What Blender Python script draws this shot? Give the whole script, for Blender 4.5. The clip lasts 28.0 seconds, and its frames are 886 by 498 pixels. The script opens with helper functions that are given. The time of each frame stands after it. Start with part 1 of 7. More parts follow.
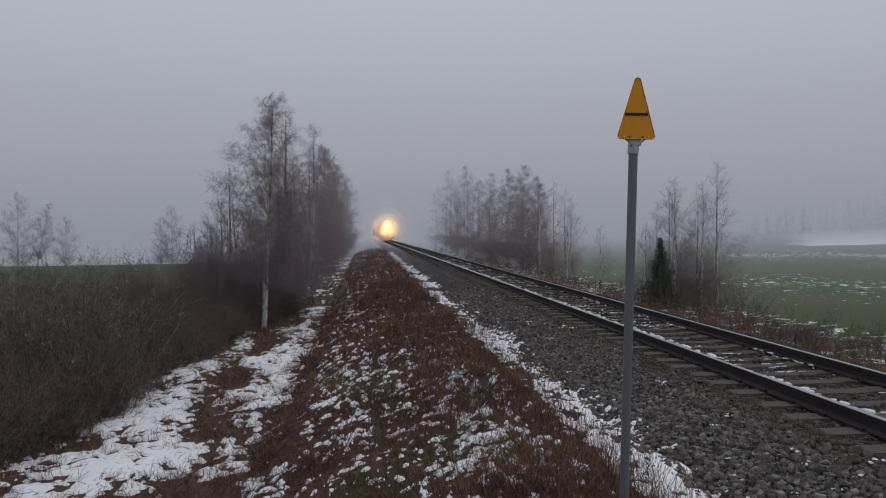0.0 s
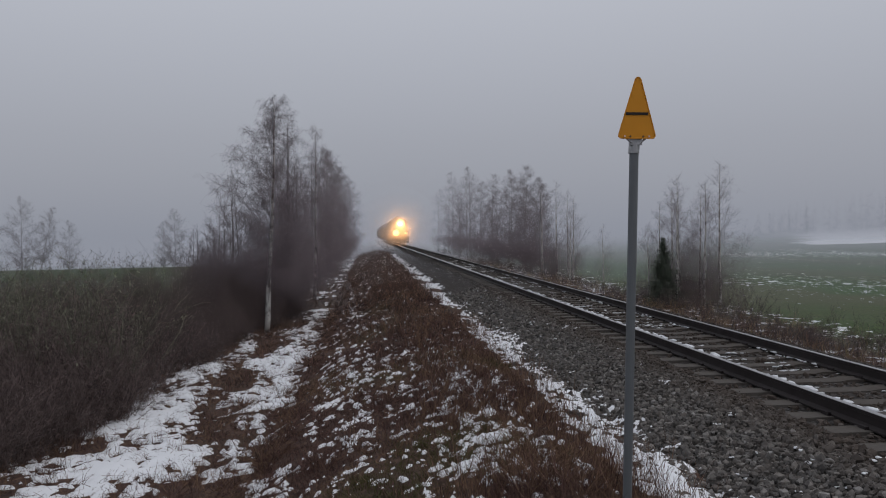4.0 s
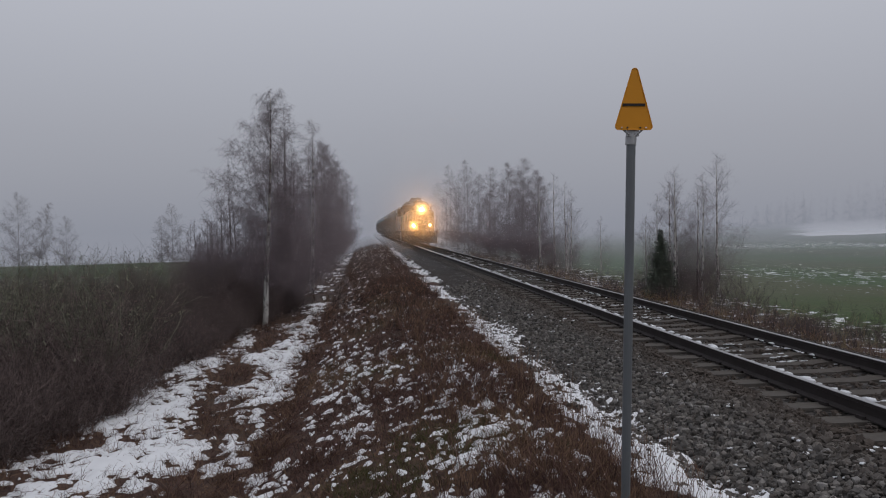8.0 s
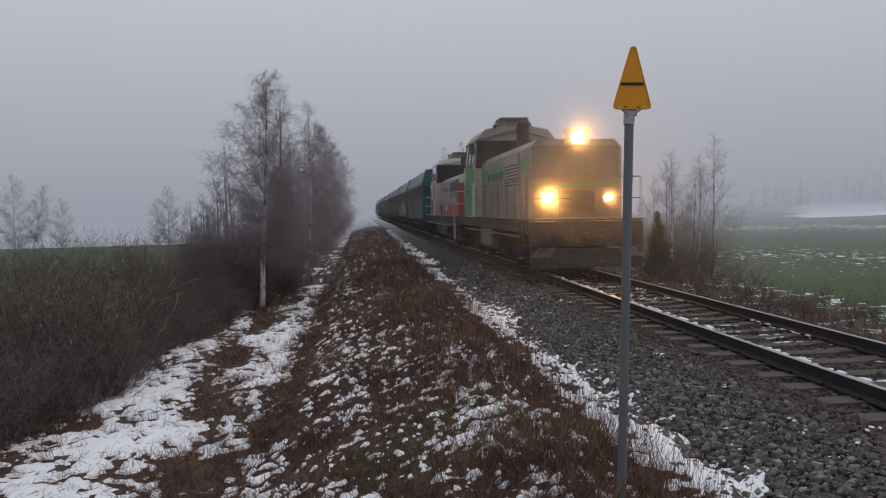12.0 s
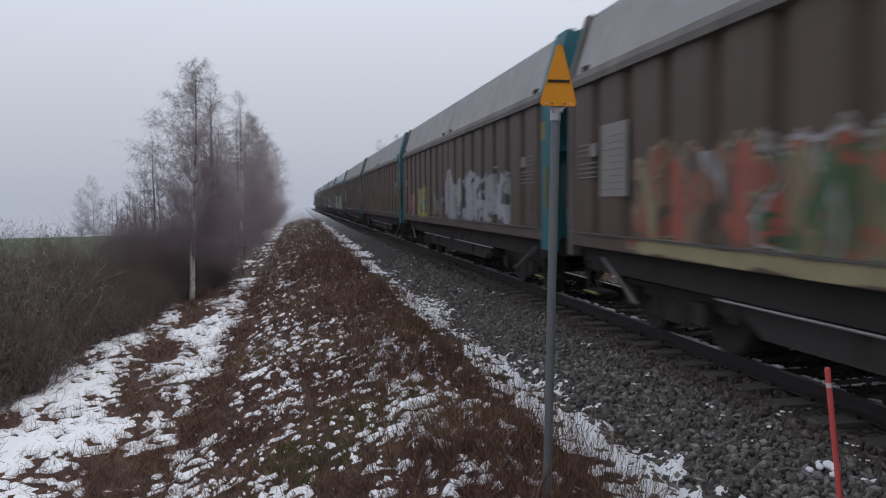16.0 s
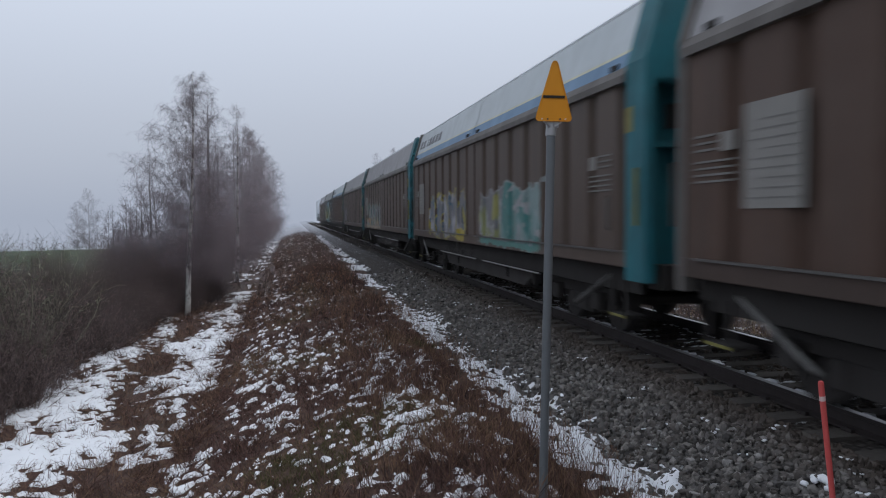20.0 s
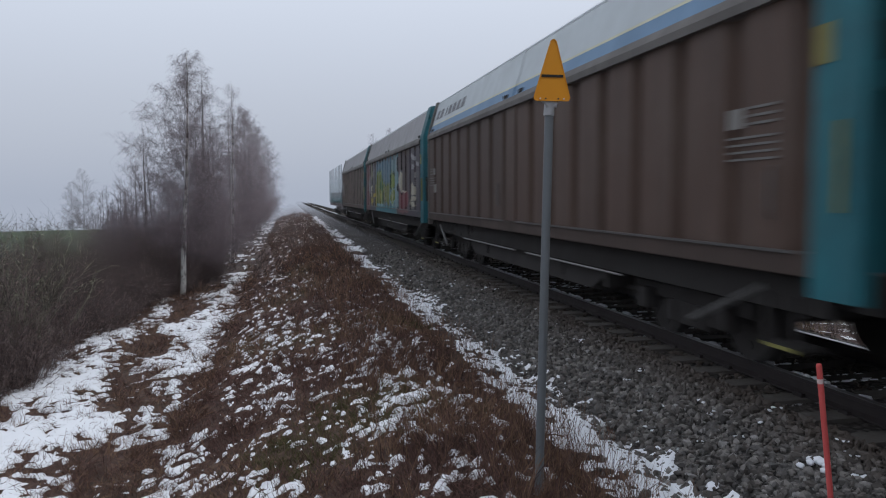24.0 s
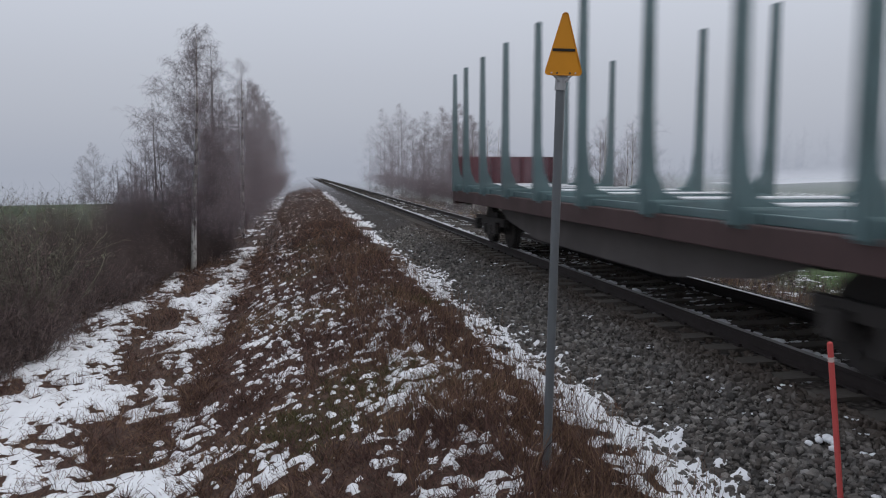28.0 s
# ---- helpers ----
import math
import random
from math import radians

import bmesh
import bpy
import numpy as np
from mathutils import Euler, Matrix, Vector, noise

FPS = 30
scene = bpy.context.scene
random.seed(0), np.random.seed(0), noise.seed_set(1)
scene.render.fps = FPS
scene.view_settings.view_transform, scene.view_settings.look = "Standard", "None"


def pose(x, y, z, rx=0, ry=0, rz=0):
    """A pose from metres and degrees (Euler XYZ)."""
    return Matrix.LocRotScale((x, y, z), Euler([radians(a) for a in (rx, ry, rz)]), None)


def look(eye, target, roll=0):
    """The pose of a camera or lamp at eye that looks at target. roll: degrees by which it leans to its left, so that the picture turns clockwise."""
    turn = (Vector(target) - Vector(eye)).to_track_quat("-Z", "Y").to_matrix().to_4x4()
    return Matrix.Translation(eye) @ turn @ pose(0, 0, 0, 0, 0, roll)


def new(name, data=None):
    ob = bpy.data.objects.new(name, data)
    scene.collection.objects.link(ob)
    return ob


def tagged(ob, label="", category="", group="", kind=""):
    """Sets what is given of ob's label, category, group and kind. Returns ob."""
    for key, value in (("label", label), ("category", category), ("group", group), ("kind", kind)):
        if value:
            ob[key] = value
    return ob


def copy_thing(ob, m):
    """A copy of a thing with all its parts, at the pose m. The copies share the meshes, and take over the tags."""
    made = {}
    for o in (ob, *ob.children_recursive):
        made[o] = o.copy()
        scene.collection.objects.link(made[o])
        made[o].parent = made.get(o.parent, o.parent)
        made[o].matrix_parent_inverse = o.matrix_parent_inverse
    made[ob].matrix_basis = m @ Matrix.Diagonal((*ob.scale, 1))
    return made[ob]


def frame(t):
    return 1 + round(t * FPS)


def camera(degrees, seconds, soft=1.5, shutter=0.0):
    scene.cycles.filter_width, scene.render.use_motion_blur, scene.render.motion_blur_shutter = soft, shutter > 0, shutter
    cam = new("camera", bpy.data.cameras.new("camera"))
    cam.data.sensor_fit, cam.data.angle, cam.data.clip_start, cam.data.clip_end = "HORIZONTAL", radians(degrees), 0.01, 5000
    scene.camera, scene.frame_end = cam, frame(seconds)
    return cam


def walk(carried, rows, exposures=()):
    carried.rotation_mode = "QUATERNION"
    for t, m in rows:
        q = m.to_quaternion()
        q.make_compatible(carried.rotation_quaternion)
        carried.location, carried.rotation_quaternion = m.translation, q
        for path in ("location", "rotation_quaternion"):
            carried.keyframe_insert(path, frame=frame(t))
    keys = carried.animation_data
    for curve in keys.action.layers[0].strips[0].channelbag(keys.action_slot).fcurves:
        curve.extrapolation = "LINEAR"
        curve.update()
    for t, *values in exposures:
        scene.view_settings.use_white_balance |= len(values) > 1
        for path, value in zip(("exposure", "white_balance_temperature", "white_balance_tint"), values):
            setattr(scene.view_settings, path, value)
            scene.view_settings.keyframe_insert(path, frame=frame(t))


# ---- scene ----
# The place: a single railway line on a low embankment in winter mist. The rail tops lie at z = 0,
# the line runs along +y, its middle at x = 5.69. A goods train comes down the line at a steady pace.
cam = camera(60.0, 28.0, soft=1.1, shutter=0.5)
PATH = [
    (0, pose(-0.005, 0.005, 1.768, 88.79, 0.01, -5.81)),
    (0.5, pose(-0.007, -0.001, 1.770, 88.78, -0.04, -5.78)),
    (1, pose(-0.007, -0.005, 1.769, 88.81, -0.11, -5.75)),
    (1.5, pose(-0.007, -0.006, 1.769, 88.86, -0.16, -5.79)),
    (2, pose(-0.007, 0.000, 1.770, 88.86, -0.20, -5.82)),
    (2.5, pose(-0.005, -0.024, 1.766, 88.83, 0.11, -5.73)),
    (3, pose(-0.007, -0.006, 1.766, 88.96, -0.09, -5.25)),
    (3.5, pose(0.002, -0.007, 1.763, 88.87, 0.41, -5.58)),
    (5.5, pose(0.001, 0.001, 1.763, 89.00, 0.26, -5.75)),
    (6, pose(0.006, 0.004, 1.762, 88.77, 0.32, -5.79)),
    (6.5, pose(0.010, 0.022, 1.761, 88.53, 0.47, -5.76)),
    (7, pose(0.009, 0.009, 1.756, 88.36, 0.43, -5.72)),
    (7.5, pose(0.012, 0.012, 1.759, 88.34, 0.65, -5.76)),
    (8, pose(0.008, 0.006, 1.757, 88.41, 0.73, -5.78)),
    (8.5, pose(0.006, 0.006, 1.759, 88.42, 0.68, -5.85)),
    (9, pose(0.009, 0.002, 1.763, 88.50, 0.55, -5.91)),
    (9.5, pose(0.011, 0.004, 1.765, 88.59, 0.54, -5.93)),
    (10, pose(-0.008, -0.050, 1.762, 88.48, 0.74, -5.96)),
    (10.5, pose(0.007, -0.002, 1.756, 88.48, 0.74, -5.92)),
    (11, pose(0.001, -0.012, 1.758, 88.23, 0.75, -5.95)),
    (11.5, pose(0.007, 0.033, 1.748, 87.22, 0.77, -5.97)),
    (13.5, pose(0.017, -0.003, 1.743, 86.88, 0.98, -7.49)),
    (14, pose(0.031, -0.030, 1.751, 86.44, 0.85, -10.80)),
    (14.5, pose(0.046, -0.038, 1.753, 86.48, 0.77, -11.87)),
    (15, pose(0.044, -0.045, 1.750, 86.36, 0.70, -11.04)),
    (15.5, pose(0.043, -0.017, 1.748, 86.42, 0.62, -10.74)),
    (16, pose(0.041, -0.025, 1.751, 86.46, 0.43, -10.82)),
    (16.5, pose(0.038, 0.058, 1.751, 86.57, 0.13, -10.97)),
    (17, pose(0.040, -0.028, 1.760, 86.99, -0.03, -10.84)),
    (17.5, pose(0.045, -0.036, 1.753, 87.61, 0.15, -10.94)),
    (18, pose(0.048, -0.044, 1.756, 87.68, 0.19, -10.92)),
    (18.5, pose(0.050, -0.014, 1.757, 87.65, 0.32, -11.01)),
    (19, pose(0.040, -0.058, 1.754, 87.63, 0.29, -11.00)),
    (19.5, pose(0.044, -0.022, 1.753, 87.60, 0.31, -11.05)),
    (20, pose(0.033, -0.060, 1.751, 87.50, 0.29, -11.10)),
    (20.5, pose(0.035, -0.027, 1.761, 87.30, 0.29, -11.19)),
    (22.5, pose(0.043, 0.036, 1.757, 86.82, 0.27, -11.32)),
    (23, pose(0.045, -0.008, 1.753, 86.58, 0.27, -11.31)),
    (23.5, pose(0.046, -0.004, 1.753, 86.23, 0.22, -11.31)),
    (24, pose(0.041, -0.006, 1.751, 86.08, 0.18, -11.39)),
    (24.5, pose(0.039, -0.000, 1.752, 85.92, 0.19, -11.45)),
    (25, pose(0.041, 0.005, 1.750, 85.73, 0.22, -11.46)),
    (25.5, pose(0.050, 0.002, 1.752, 85.54, 0.23, -11.34)),
    (26, pose(0.047, -0.012, 1.756, 85.17, 0.23, -11.21)),
    (26.5, pose(0.040, -0.004, 1.749, 84.97, 0.12, -11.08)),
    (27, pose(0.048, 0.017, 1.743, 84.61, 0.04, -10.94)),
    (27.5, pose(0.049, 0.004, 1.748, 84.39, -0.03, -10.91)),
    (28, pose(0.046, 0.012, 1.749, 84.28, -0.03, -10.66)),
]

EXPOSURES = [(0, -0.05, 6500, 10), (3.5, -0.05, 6500, 10), (9, -0.05, 6560, 11), (11, 0.0, 6560, 11), (13.5, 0.47, 6380, 10), (15, 0.6, 6420, 10), (16.2, 0.63, 6420, 10), (17.3, 0.51, 6220, 8), (20, 0.54, 6140, 8), (22, 0.57, 6180, 8), (25, 0.61, 6220, 8), (26, 0.67, 6350, 9), (27, 0.72, 6420, 9), (28, 0.46, 6420, 9)]
walk(cam, PATH, EXPOSURES)

TRACK_X = 5.69
SPEED = 14.36          # metres a second, towards the viewer
FIRST_REAR = 26 + 15 * SPEED   # y of the first wagon's rear at the start
MIST_FADE = 0.0065          # how fast surfaces turn transparent to stand in for haze, per metre

# ---- world and light: an even, misty winter sky ----
world = bpy.data.worlds.new("misty_sky")
world.use_nodes = True
scene.world = world
wn, wl = world.node_tree.nodes, world.node_tree.links
wn.clear()
w_out = wn.new("ShaderNodeOutputWorld")
w_bg = wn.new("ShaderNodeBackground")
w_sky = wn.new("ShaderNodeTexSky")
w_sky.sky_type, w_sky.sun_disc = "NISHITA", False
w_sky.sun_elevation, w_sky.sun_rotation = radians(53), radians(120)
w_sky.dust_density, w_sky.air_density = 4.0, 1.5
w_co = wn.new("ShaderNodeTexCoord")
w_sep = wn.new("ShaderNodeSeparateXYZ")
w_ramp = wn.new("ShaderNodeValToRGB")
w_mix = wn.new("ShaderNodeMix")
w_mix.data_type = "RGBA"
w_dim = wn.new("ShaderNodeMix")
w_dim.data_type, w_dim.blend_type = "RGBA", "MULTIPLY"
w_dim.inputs["Factor"].default_value = 1.0
w_dim.inputs["B"].default_value = (0.09, 0.09, 0.09, 1)
w_mix.inputs["Factor"].default_value = 0.93
w_bg.inputs["Strength"].default_value = 1.0
r = w_ramp.color_ramp
r.elements[0].position, r.elements[0].color = 0.0, (0.295, 0.315, 0.372, 1)
r.elements[1].position, r.elements[1].color = 1.0, (0.68, 0.71, 0.78, 1)
e = r.elements.new(0.5)
e.color = (0.295, 0.315, 0.372, 1)
e = r.elements.new(0.56)
e.color = (0.37, 0.385, 0.44, 1)
e = r.elements.new(0.66)
e.color = (0.52, 0.54, 0.60, 1)
w_half = wn.new("ShaderNodeMath")
w_half.operation = "MULTIPLY_ADD"
w_half.inputs[1].default_value, w_half.inputs[2].default_value = 0.5, 0.5
wl.new(w_co.outputs["Generated"], w_sep.inputs[0])
wl.new(w_sep.outputs["Z"], w_half.inputs[0])
wl.new(w_half.outputs[0], w_ramp.inputs[0])
wl.new(w_sky.outputs[0], w_dim.inputs["A"])
wl.new(w_dim.outputs["Result"], w_mix.inputs["A"])
wl.new(w_ramp.outputs[0], w_mix.inputs["B"])
wl.new(w_mix.outputs["Result"], w_bg.inputs["Color"])
wl.new(w_bg.outputs[0], w_out.inputs["Surface"])
sun = new("sun", bpy.data.lights.new("sun", "SUN"))
sun.data.energy, sun.data.angle, sun.data.color = 0.5, radians(30), (1.0, 0.97, 0.93)
sun.matrix_world = look((14, -8, 22), (0, 0, 0))
scene.cycles.transparent_max_bounces = 48


# ---- materials ----
class Mat:
    """A small node-material builder. Haze is put into the surfaces as transparency that grows with distance."""

    def __init__(self, name, rough=0.8, metal=0.0, spec=0.3):
        self.m = bpy.data.materials.new(name)
        self.m.use_nodes = True
        self.n, self.l = self.m.node_tree.nodes, self.m.node_tree.links
        self.n.clear()
        self.out = self.n.new("ShaderNodeOutputMaterial")
        self.b = self.n.new("ShaderNodeBsdfPrincipled")
        self.b.inputs["Roughness"].default_value = rough
        self.b.inputs["Metallic"].default_value = metal
        self.b.inputs["Specular IOR Level"].default_value = spec
        self.l.new(self.b.outputs[0], self.out.inputs[0])
        self.geo = self.n.new("ShaderNodeNewGeometry")
        self.co = self.n.new("ShaderNodeTexCoord")

    def math(self, op, a, b=None, c=None):
        k = self.n.new("ShaderNodeMath")
        k.operation = op
        for i, v in enumerate((a, b, c)):
            if v is None:
                continue
            if isinstance(v, (int, float)):
                k.inputs[i].default_value = v
            else:
                self.l.new(v, k.inputs[i])
        return k.outputs[0]

    def noise(self, scale, detail=4, rough=0.6, vec=None, stretch=None, dist=0.0):
        k = self.n.new("ShaderNodeTexNoise")
        k.inputs["Scale"].default_value, k.inputs["Detail"].default_value = scale, detail
        k.inputs["Roughness"].default_value, k.inputs["Distortion"].default_value = rough, dist
        v = vec or self.co.outputs["Object"]
        if stretch:
            mp = self.n.new("ShaderNodeMapping")
            mp.inputs["Scale"].default_value = stretch
            self.l.new(v, mp.inputs[0])
            v = mp.outputs[0]
        self.l.new(v, k.inputs["Vector"])
        return k.outputs["Fac"]

    def ramp(self, fac, stops, smooth=False):
        k = self.n.new("ShaderNodeValToRGB")
        k.color_ramp.interpolation = "EASE" if smooth else "LINEAR"
        els = k.color_ramp.elements
        while len(els) < len(stops):
            els.new(0.5)
        for e_, (p_, c_) in zip(els, stops):
            e_.position = p_
            e_.color = (c_, c_, c_, 1) if isinstance(c_, (int, float)) else (*c_, 1)
        self.l.new(fac, k.inputs[0])
        return k.outputs[0]

    def mix(self, fac, a, b, blend="MIX"):
        k = self.n.new("ShaderNodeMix")
        k.data_type, k.blend_type = "RGBA", blend
        for sock, v in ((k.inputs["Factor"], fac), (k.inputs["A"], a), (k.inputs["B"], b)):
            if isinstance(v, (int, float)):
                sock.default_value = v
            elif isinstance(v, tuple):
                sock.default_value = (*v, 1)
            else:
                self.l.new(v, sock)
        return k.outputs["Result"]

    def colour(self, c):
        if isinstance(c, tuple):
            self.b.inputs["Base Color"].default_value = (*c, 1)
        else:
            self.l.new(c, self.b.inputs["Base Color"])
        return self

    def rough(self, v):
        self.l.new(v, self.b.inputs["Roughness"])
        return self

    def bump(self, h, strength=0.4, dist=0.02):
        k = self.n.new("ShaderNodeBump")
        k.inputs["Strength"].default_value, k.inputs["Distance"].default_value = strength, dist
        self.l.new(h, k.inputs["Height"])
        self.l.new(k.outputs[0], self.b.inputs["Normal"])
        return self

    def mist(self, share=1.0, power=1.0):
        """Haze put into the material: lets the misty sky behind show through, more and more with distance. power above
        1: clear near by, then thickening.
        """
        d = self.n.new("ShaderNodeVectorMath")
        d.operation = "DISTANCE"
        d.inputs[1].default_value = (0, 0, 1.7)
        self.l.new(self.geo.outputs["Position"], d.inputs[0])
        deep = self.math("POWER", self.math("MULTIPLY", d.outputs["Value"], MIST_FADE * share), power)
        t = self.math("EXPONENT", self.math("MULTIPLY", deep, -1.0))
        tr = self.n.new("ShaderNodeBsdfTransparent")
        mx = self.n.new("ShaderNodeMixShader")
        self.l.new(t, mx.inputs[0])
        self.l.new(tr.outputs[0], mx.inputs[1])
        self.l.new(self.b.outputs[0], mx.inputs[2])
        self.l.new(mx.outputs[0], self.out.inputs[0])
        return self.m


def painted(name, col, rough=0.45, dirt=0.35, dirt_col=(0.035, 0.03, 0.027), streak=True, share=1.0, metal=0.0, scale=1.0):
    """Paint with grime: fine grain, broad stains and rain streaks."""
    m = Mat(name, rough, metal)
    stain = m.noise(1.3 * scale, 5, 0.65)
    run = m.noise(6.0 * scale, 4, 0.6, stretch=(1, 1, 0.12)) if streak else m.noise(9 * scale, 3)
    f = m.math("MULTIPLY", m.ramp(m.math("ADD", m.math("MULTIPLY", stain, 0.6), m.math("MULTIPLY", run, 0.4)), [(0.36, 0.0), (0.72, 1.0)]), dirt)
    m.colour(m.mix(f, col, dirt_col))
    m.rough(m.math("MULTIPLY_ADD", f, 0.4, rough))
    m.bump(m.noise(40, 2), 0.05, 0.005)
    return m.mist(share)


TRAIN = 1.15   # hollow, two-walled bodies need to thin out faster
M_TEAL = painted("teal_paint", (0.024, 0.165, 0.2), 0.5, 0.55, share=1.9)
# stakes, red-brown frame and bulkhead are paled: haze put into their base colours
M_TEAL_STAKE = painted("teal_stake_paint", (0.12, 0.185, 0.195), 0.5, 0.35, share=2.6)
M_ROOF_GREY = painted("grey_roof_panel", (0.33, 0.322, 0.33), 0.5, 0.45, (0.15, 0.14, 0.135), share=TRAIN)
M_ROOF_WHITE = painted("white_roof_panel", (0.52, 0.56, 0.58), 0.45, 0.3, (0.2, 0.2, 0.19), share=TRAIN)
M_STRIPE_BLUE = painted("blue_stripe", (0.13, 0.24, 0.38), 0.45, 0.3, share=TRAIN)
M_CREAM = painted("cream_stripe", (0.62, 0.6, 0.42), 0.45, 0.3, share=TRAIN)
M_TRIM = painted("grey_cornice", (0.15, 0.136, 0.127), 0.6, 0.5, share=TRAIN)
M_UNDER = painted("underframe_grime", (0.046, 0.042, 0.041), 0.85, 0.6, (0.034, 0.03, 0.028), share=1.4)
M_SILL = painted("grey_sill", (0.032, 0.029, 0.028), 0.85, 0.5, (0.027, 0.024, 0.022), share=1.4)
M_STEEL = painted("worn_steel", (0.16, 0.155, 0.15), 0.4, 0.4, metal=0.7, share=1.3)
M_PIPE = painted("bright_pipe", (0.27, 0.26, 0.25), 0.35, 0.3, metal=0.3, share=1.3)
M_YELLOW = painted("yellow_paint", (0.23, 0.21, 0.06), 0.5, 0.4, share=TRAIN)
M_WHITE_PLATE = painted("white_plate", (0.25, 0.24, 0.225), 0.6, 0.3, share=TRAIN)
M_FAINT_BAR = painted("faint_lettering", (0.17, 0.165, 0.155), 0.6, 0.2, share=TRAIN)
M_DARK_BAR = painted("dark_lettering", (0.17, 0.17, 0.18), 0.6, 0.2, share=TRAIN)
M_RED_BROWN = painted("red_brown_frame", (0.078, 0.046, 0.046), 0.6, 0.5, share=1.4)
M_GUIDE = painted("brown_guide_rail", (0.062, 0.042, 0.034), 0.6, 0.5, share=TRAIN)
M_BULKHEAD = painted("dark_red_bulkhead", (0.14, 0.05, 0.062), 0.6, 0.35, share=2.0)
M_LOCO_CREAM = painted("loco_cream", (0.5, 0.485, 0.43), 0.4, 0.4, (0.16, 0.14, 0.115), share=TRAIN)
M_LOCO_NOSE = painted("grimy_loco_cream", (0.19, 0.165, 0.13), 0.5, 0.6, (0.06, 0.05, 0.042), share=TRAIN)
M_LOCO_GREEN = painted("loco_green", (0.05, 0.25, 0.085), 0.4, 0.3, share=TRAIN)
M_LOCO_GREY = painted("loco_grey", (0.29, 0.272, 0.248), 0.4, 0.4, (0.13, 0.115, 0.1), share=TRAIN)
M_LOCO_PALE = painted("loco_pale_grey", (0.52, 0.5, 0.475), 0.4, 0.35, (0.26, 0.23, 0.2), share=TRAIN)
M_LOCO_RED = painted("loco_red", (0.43, 0.075, 0.062), 0.4, 0.45, (0.2, 0.1, 0.08), share=TRAIN)
M_LOCO_HOOD = painted("grimy_loco_hood", (0.28, 0.262, 0.22), 0.4, 0.65, (0.1, 0.085, 0.07), share=TRAIN)
M_LOCO_OLD_RED = painted("grimy_loco_red", (0.33, 0.035, 0.04), 0.5, 0.7, (0.1, 0.06, 0.05), share=TRAIN)
M_LOCO_BARS = painted("faded_dark_green", (0.035, 0.085, 0.04), 0.5, 0.4)
M_WINDSCREEN = painted("dark_windscreen", (0.03, 0.035, 0.038), 0.08, 0.1)
M_LOCO_SOOT = painted("sooty_loco_grey", (0.105, 0.098, 0.092), 0.6, 0.5, share=1.4)
M_LOCO_DARK = painted("loco_dark", (0.04, 0.04, 0.043), 0.5, 0.4, share=1.4)
M_LOCO_FRAME = painted("loco_frame", (0.05, 0.046, 0.042), 0.7, 0.5, (0.07, 0.062, 0.054), share=1.4)
M_WALKWAY = painted("dusty_walkway_edge", (0.2, 0.185, 0.165), 0.7, 0.5, (0.12, 0.105, 0.09), share=TRAIN)
# the belly girder's base colour is lifted to hold haze
M_BELLY = painted("hazed_belly_girder", (0.1, 0.09, 0.088), 0.7, 0.5, (0.06, 0.052, 0.05), share=2.2)
M_ROOF_SNOW = painted("dusty_snow", (0.76, 0.78, 0.81), 0.8, 0.15, (0.4, 0.4, 0.4), False, share=1.2)


def wall_material(name, dusty):
    """Brown sliding-wall sheet with rusty runs and paler dust. dusty: an even pale share that puts haze into the
    colour.
    """
    m = Mat(name, 0.6)
    info = m.n.new("ShaderNodeObjectInfo")
    base = m.ramp(info.outputs["Random"], [(0.0, (0.08, 0.047, 0.034)), (0.5, (0.094, 0.058, 0.044)), (1.0, (0.07, 0.045, 0.036))])
    run = m.noise(5.0, 5, 0.65, stretch=(1, 1, 0.07))
    col = m.mix(m.ramp(run, [(0.4, 0.0), (0.75, 0.55)]), base, (0.042, 0.03, 0.025))
    dust = m.noise(0.9, 5, 0.7)
    col = m.mix(m.ramp(dust, [(0.45, dusty), (0.8, dusty + 0.3)]), col, (0.14, 0.113, 0.094))
    m.colour(col)
    m.bump(m.noise(25, 3), 0.08, 0.006)
    return m.mist(TRAIN)


# the second is paled throughout: haze on the last covered wagon, put into its colour
M_WALL, M_WALL_HAZED = wall_material("brown_sliding_wall", 0.0), wall_material("hazed_brown_sliding_wall", 0.5)


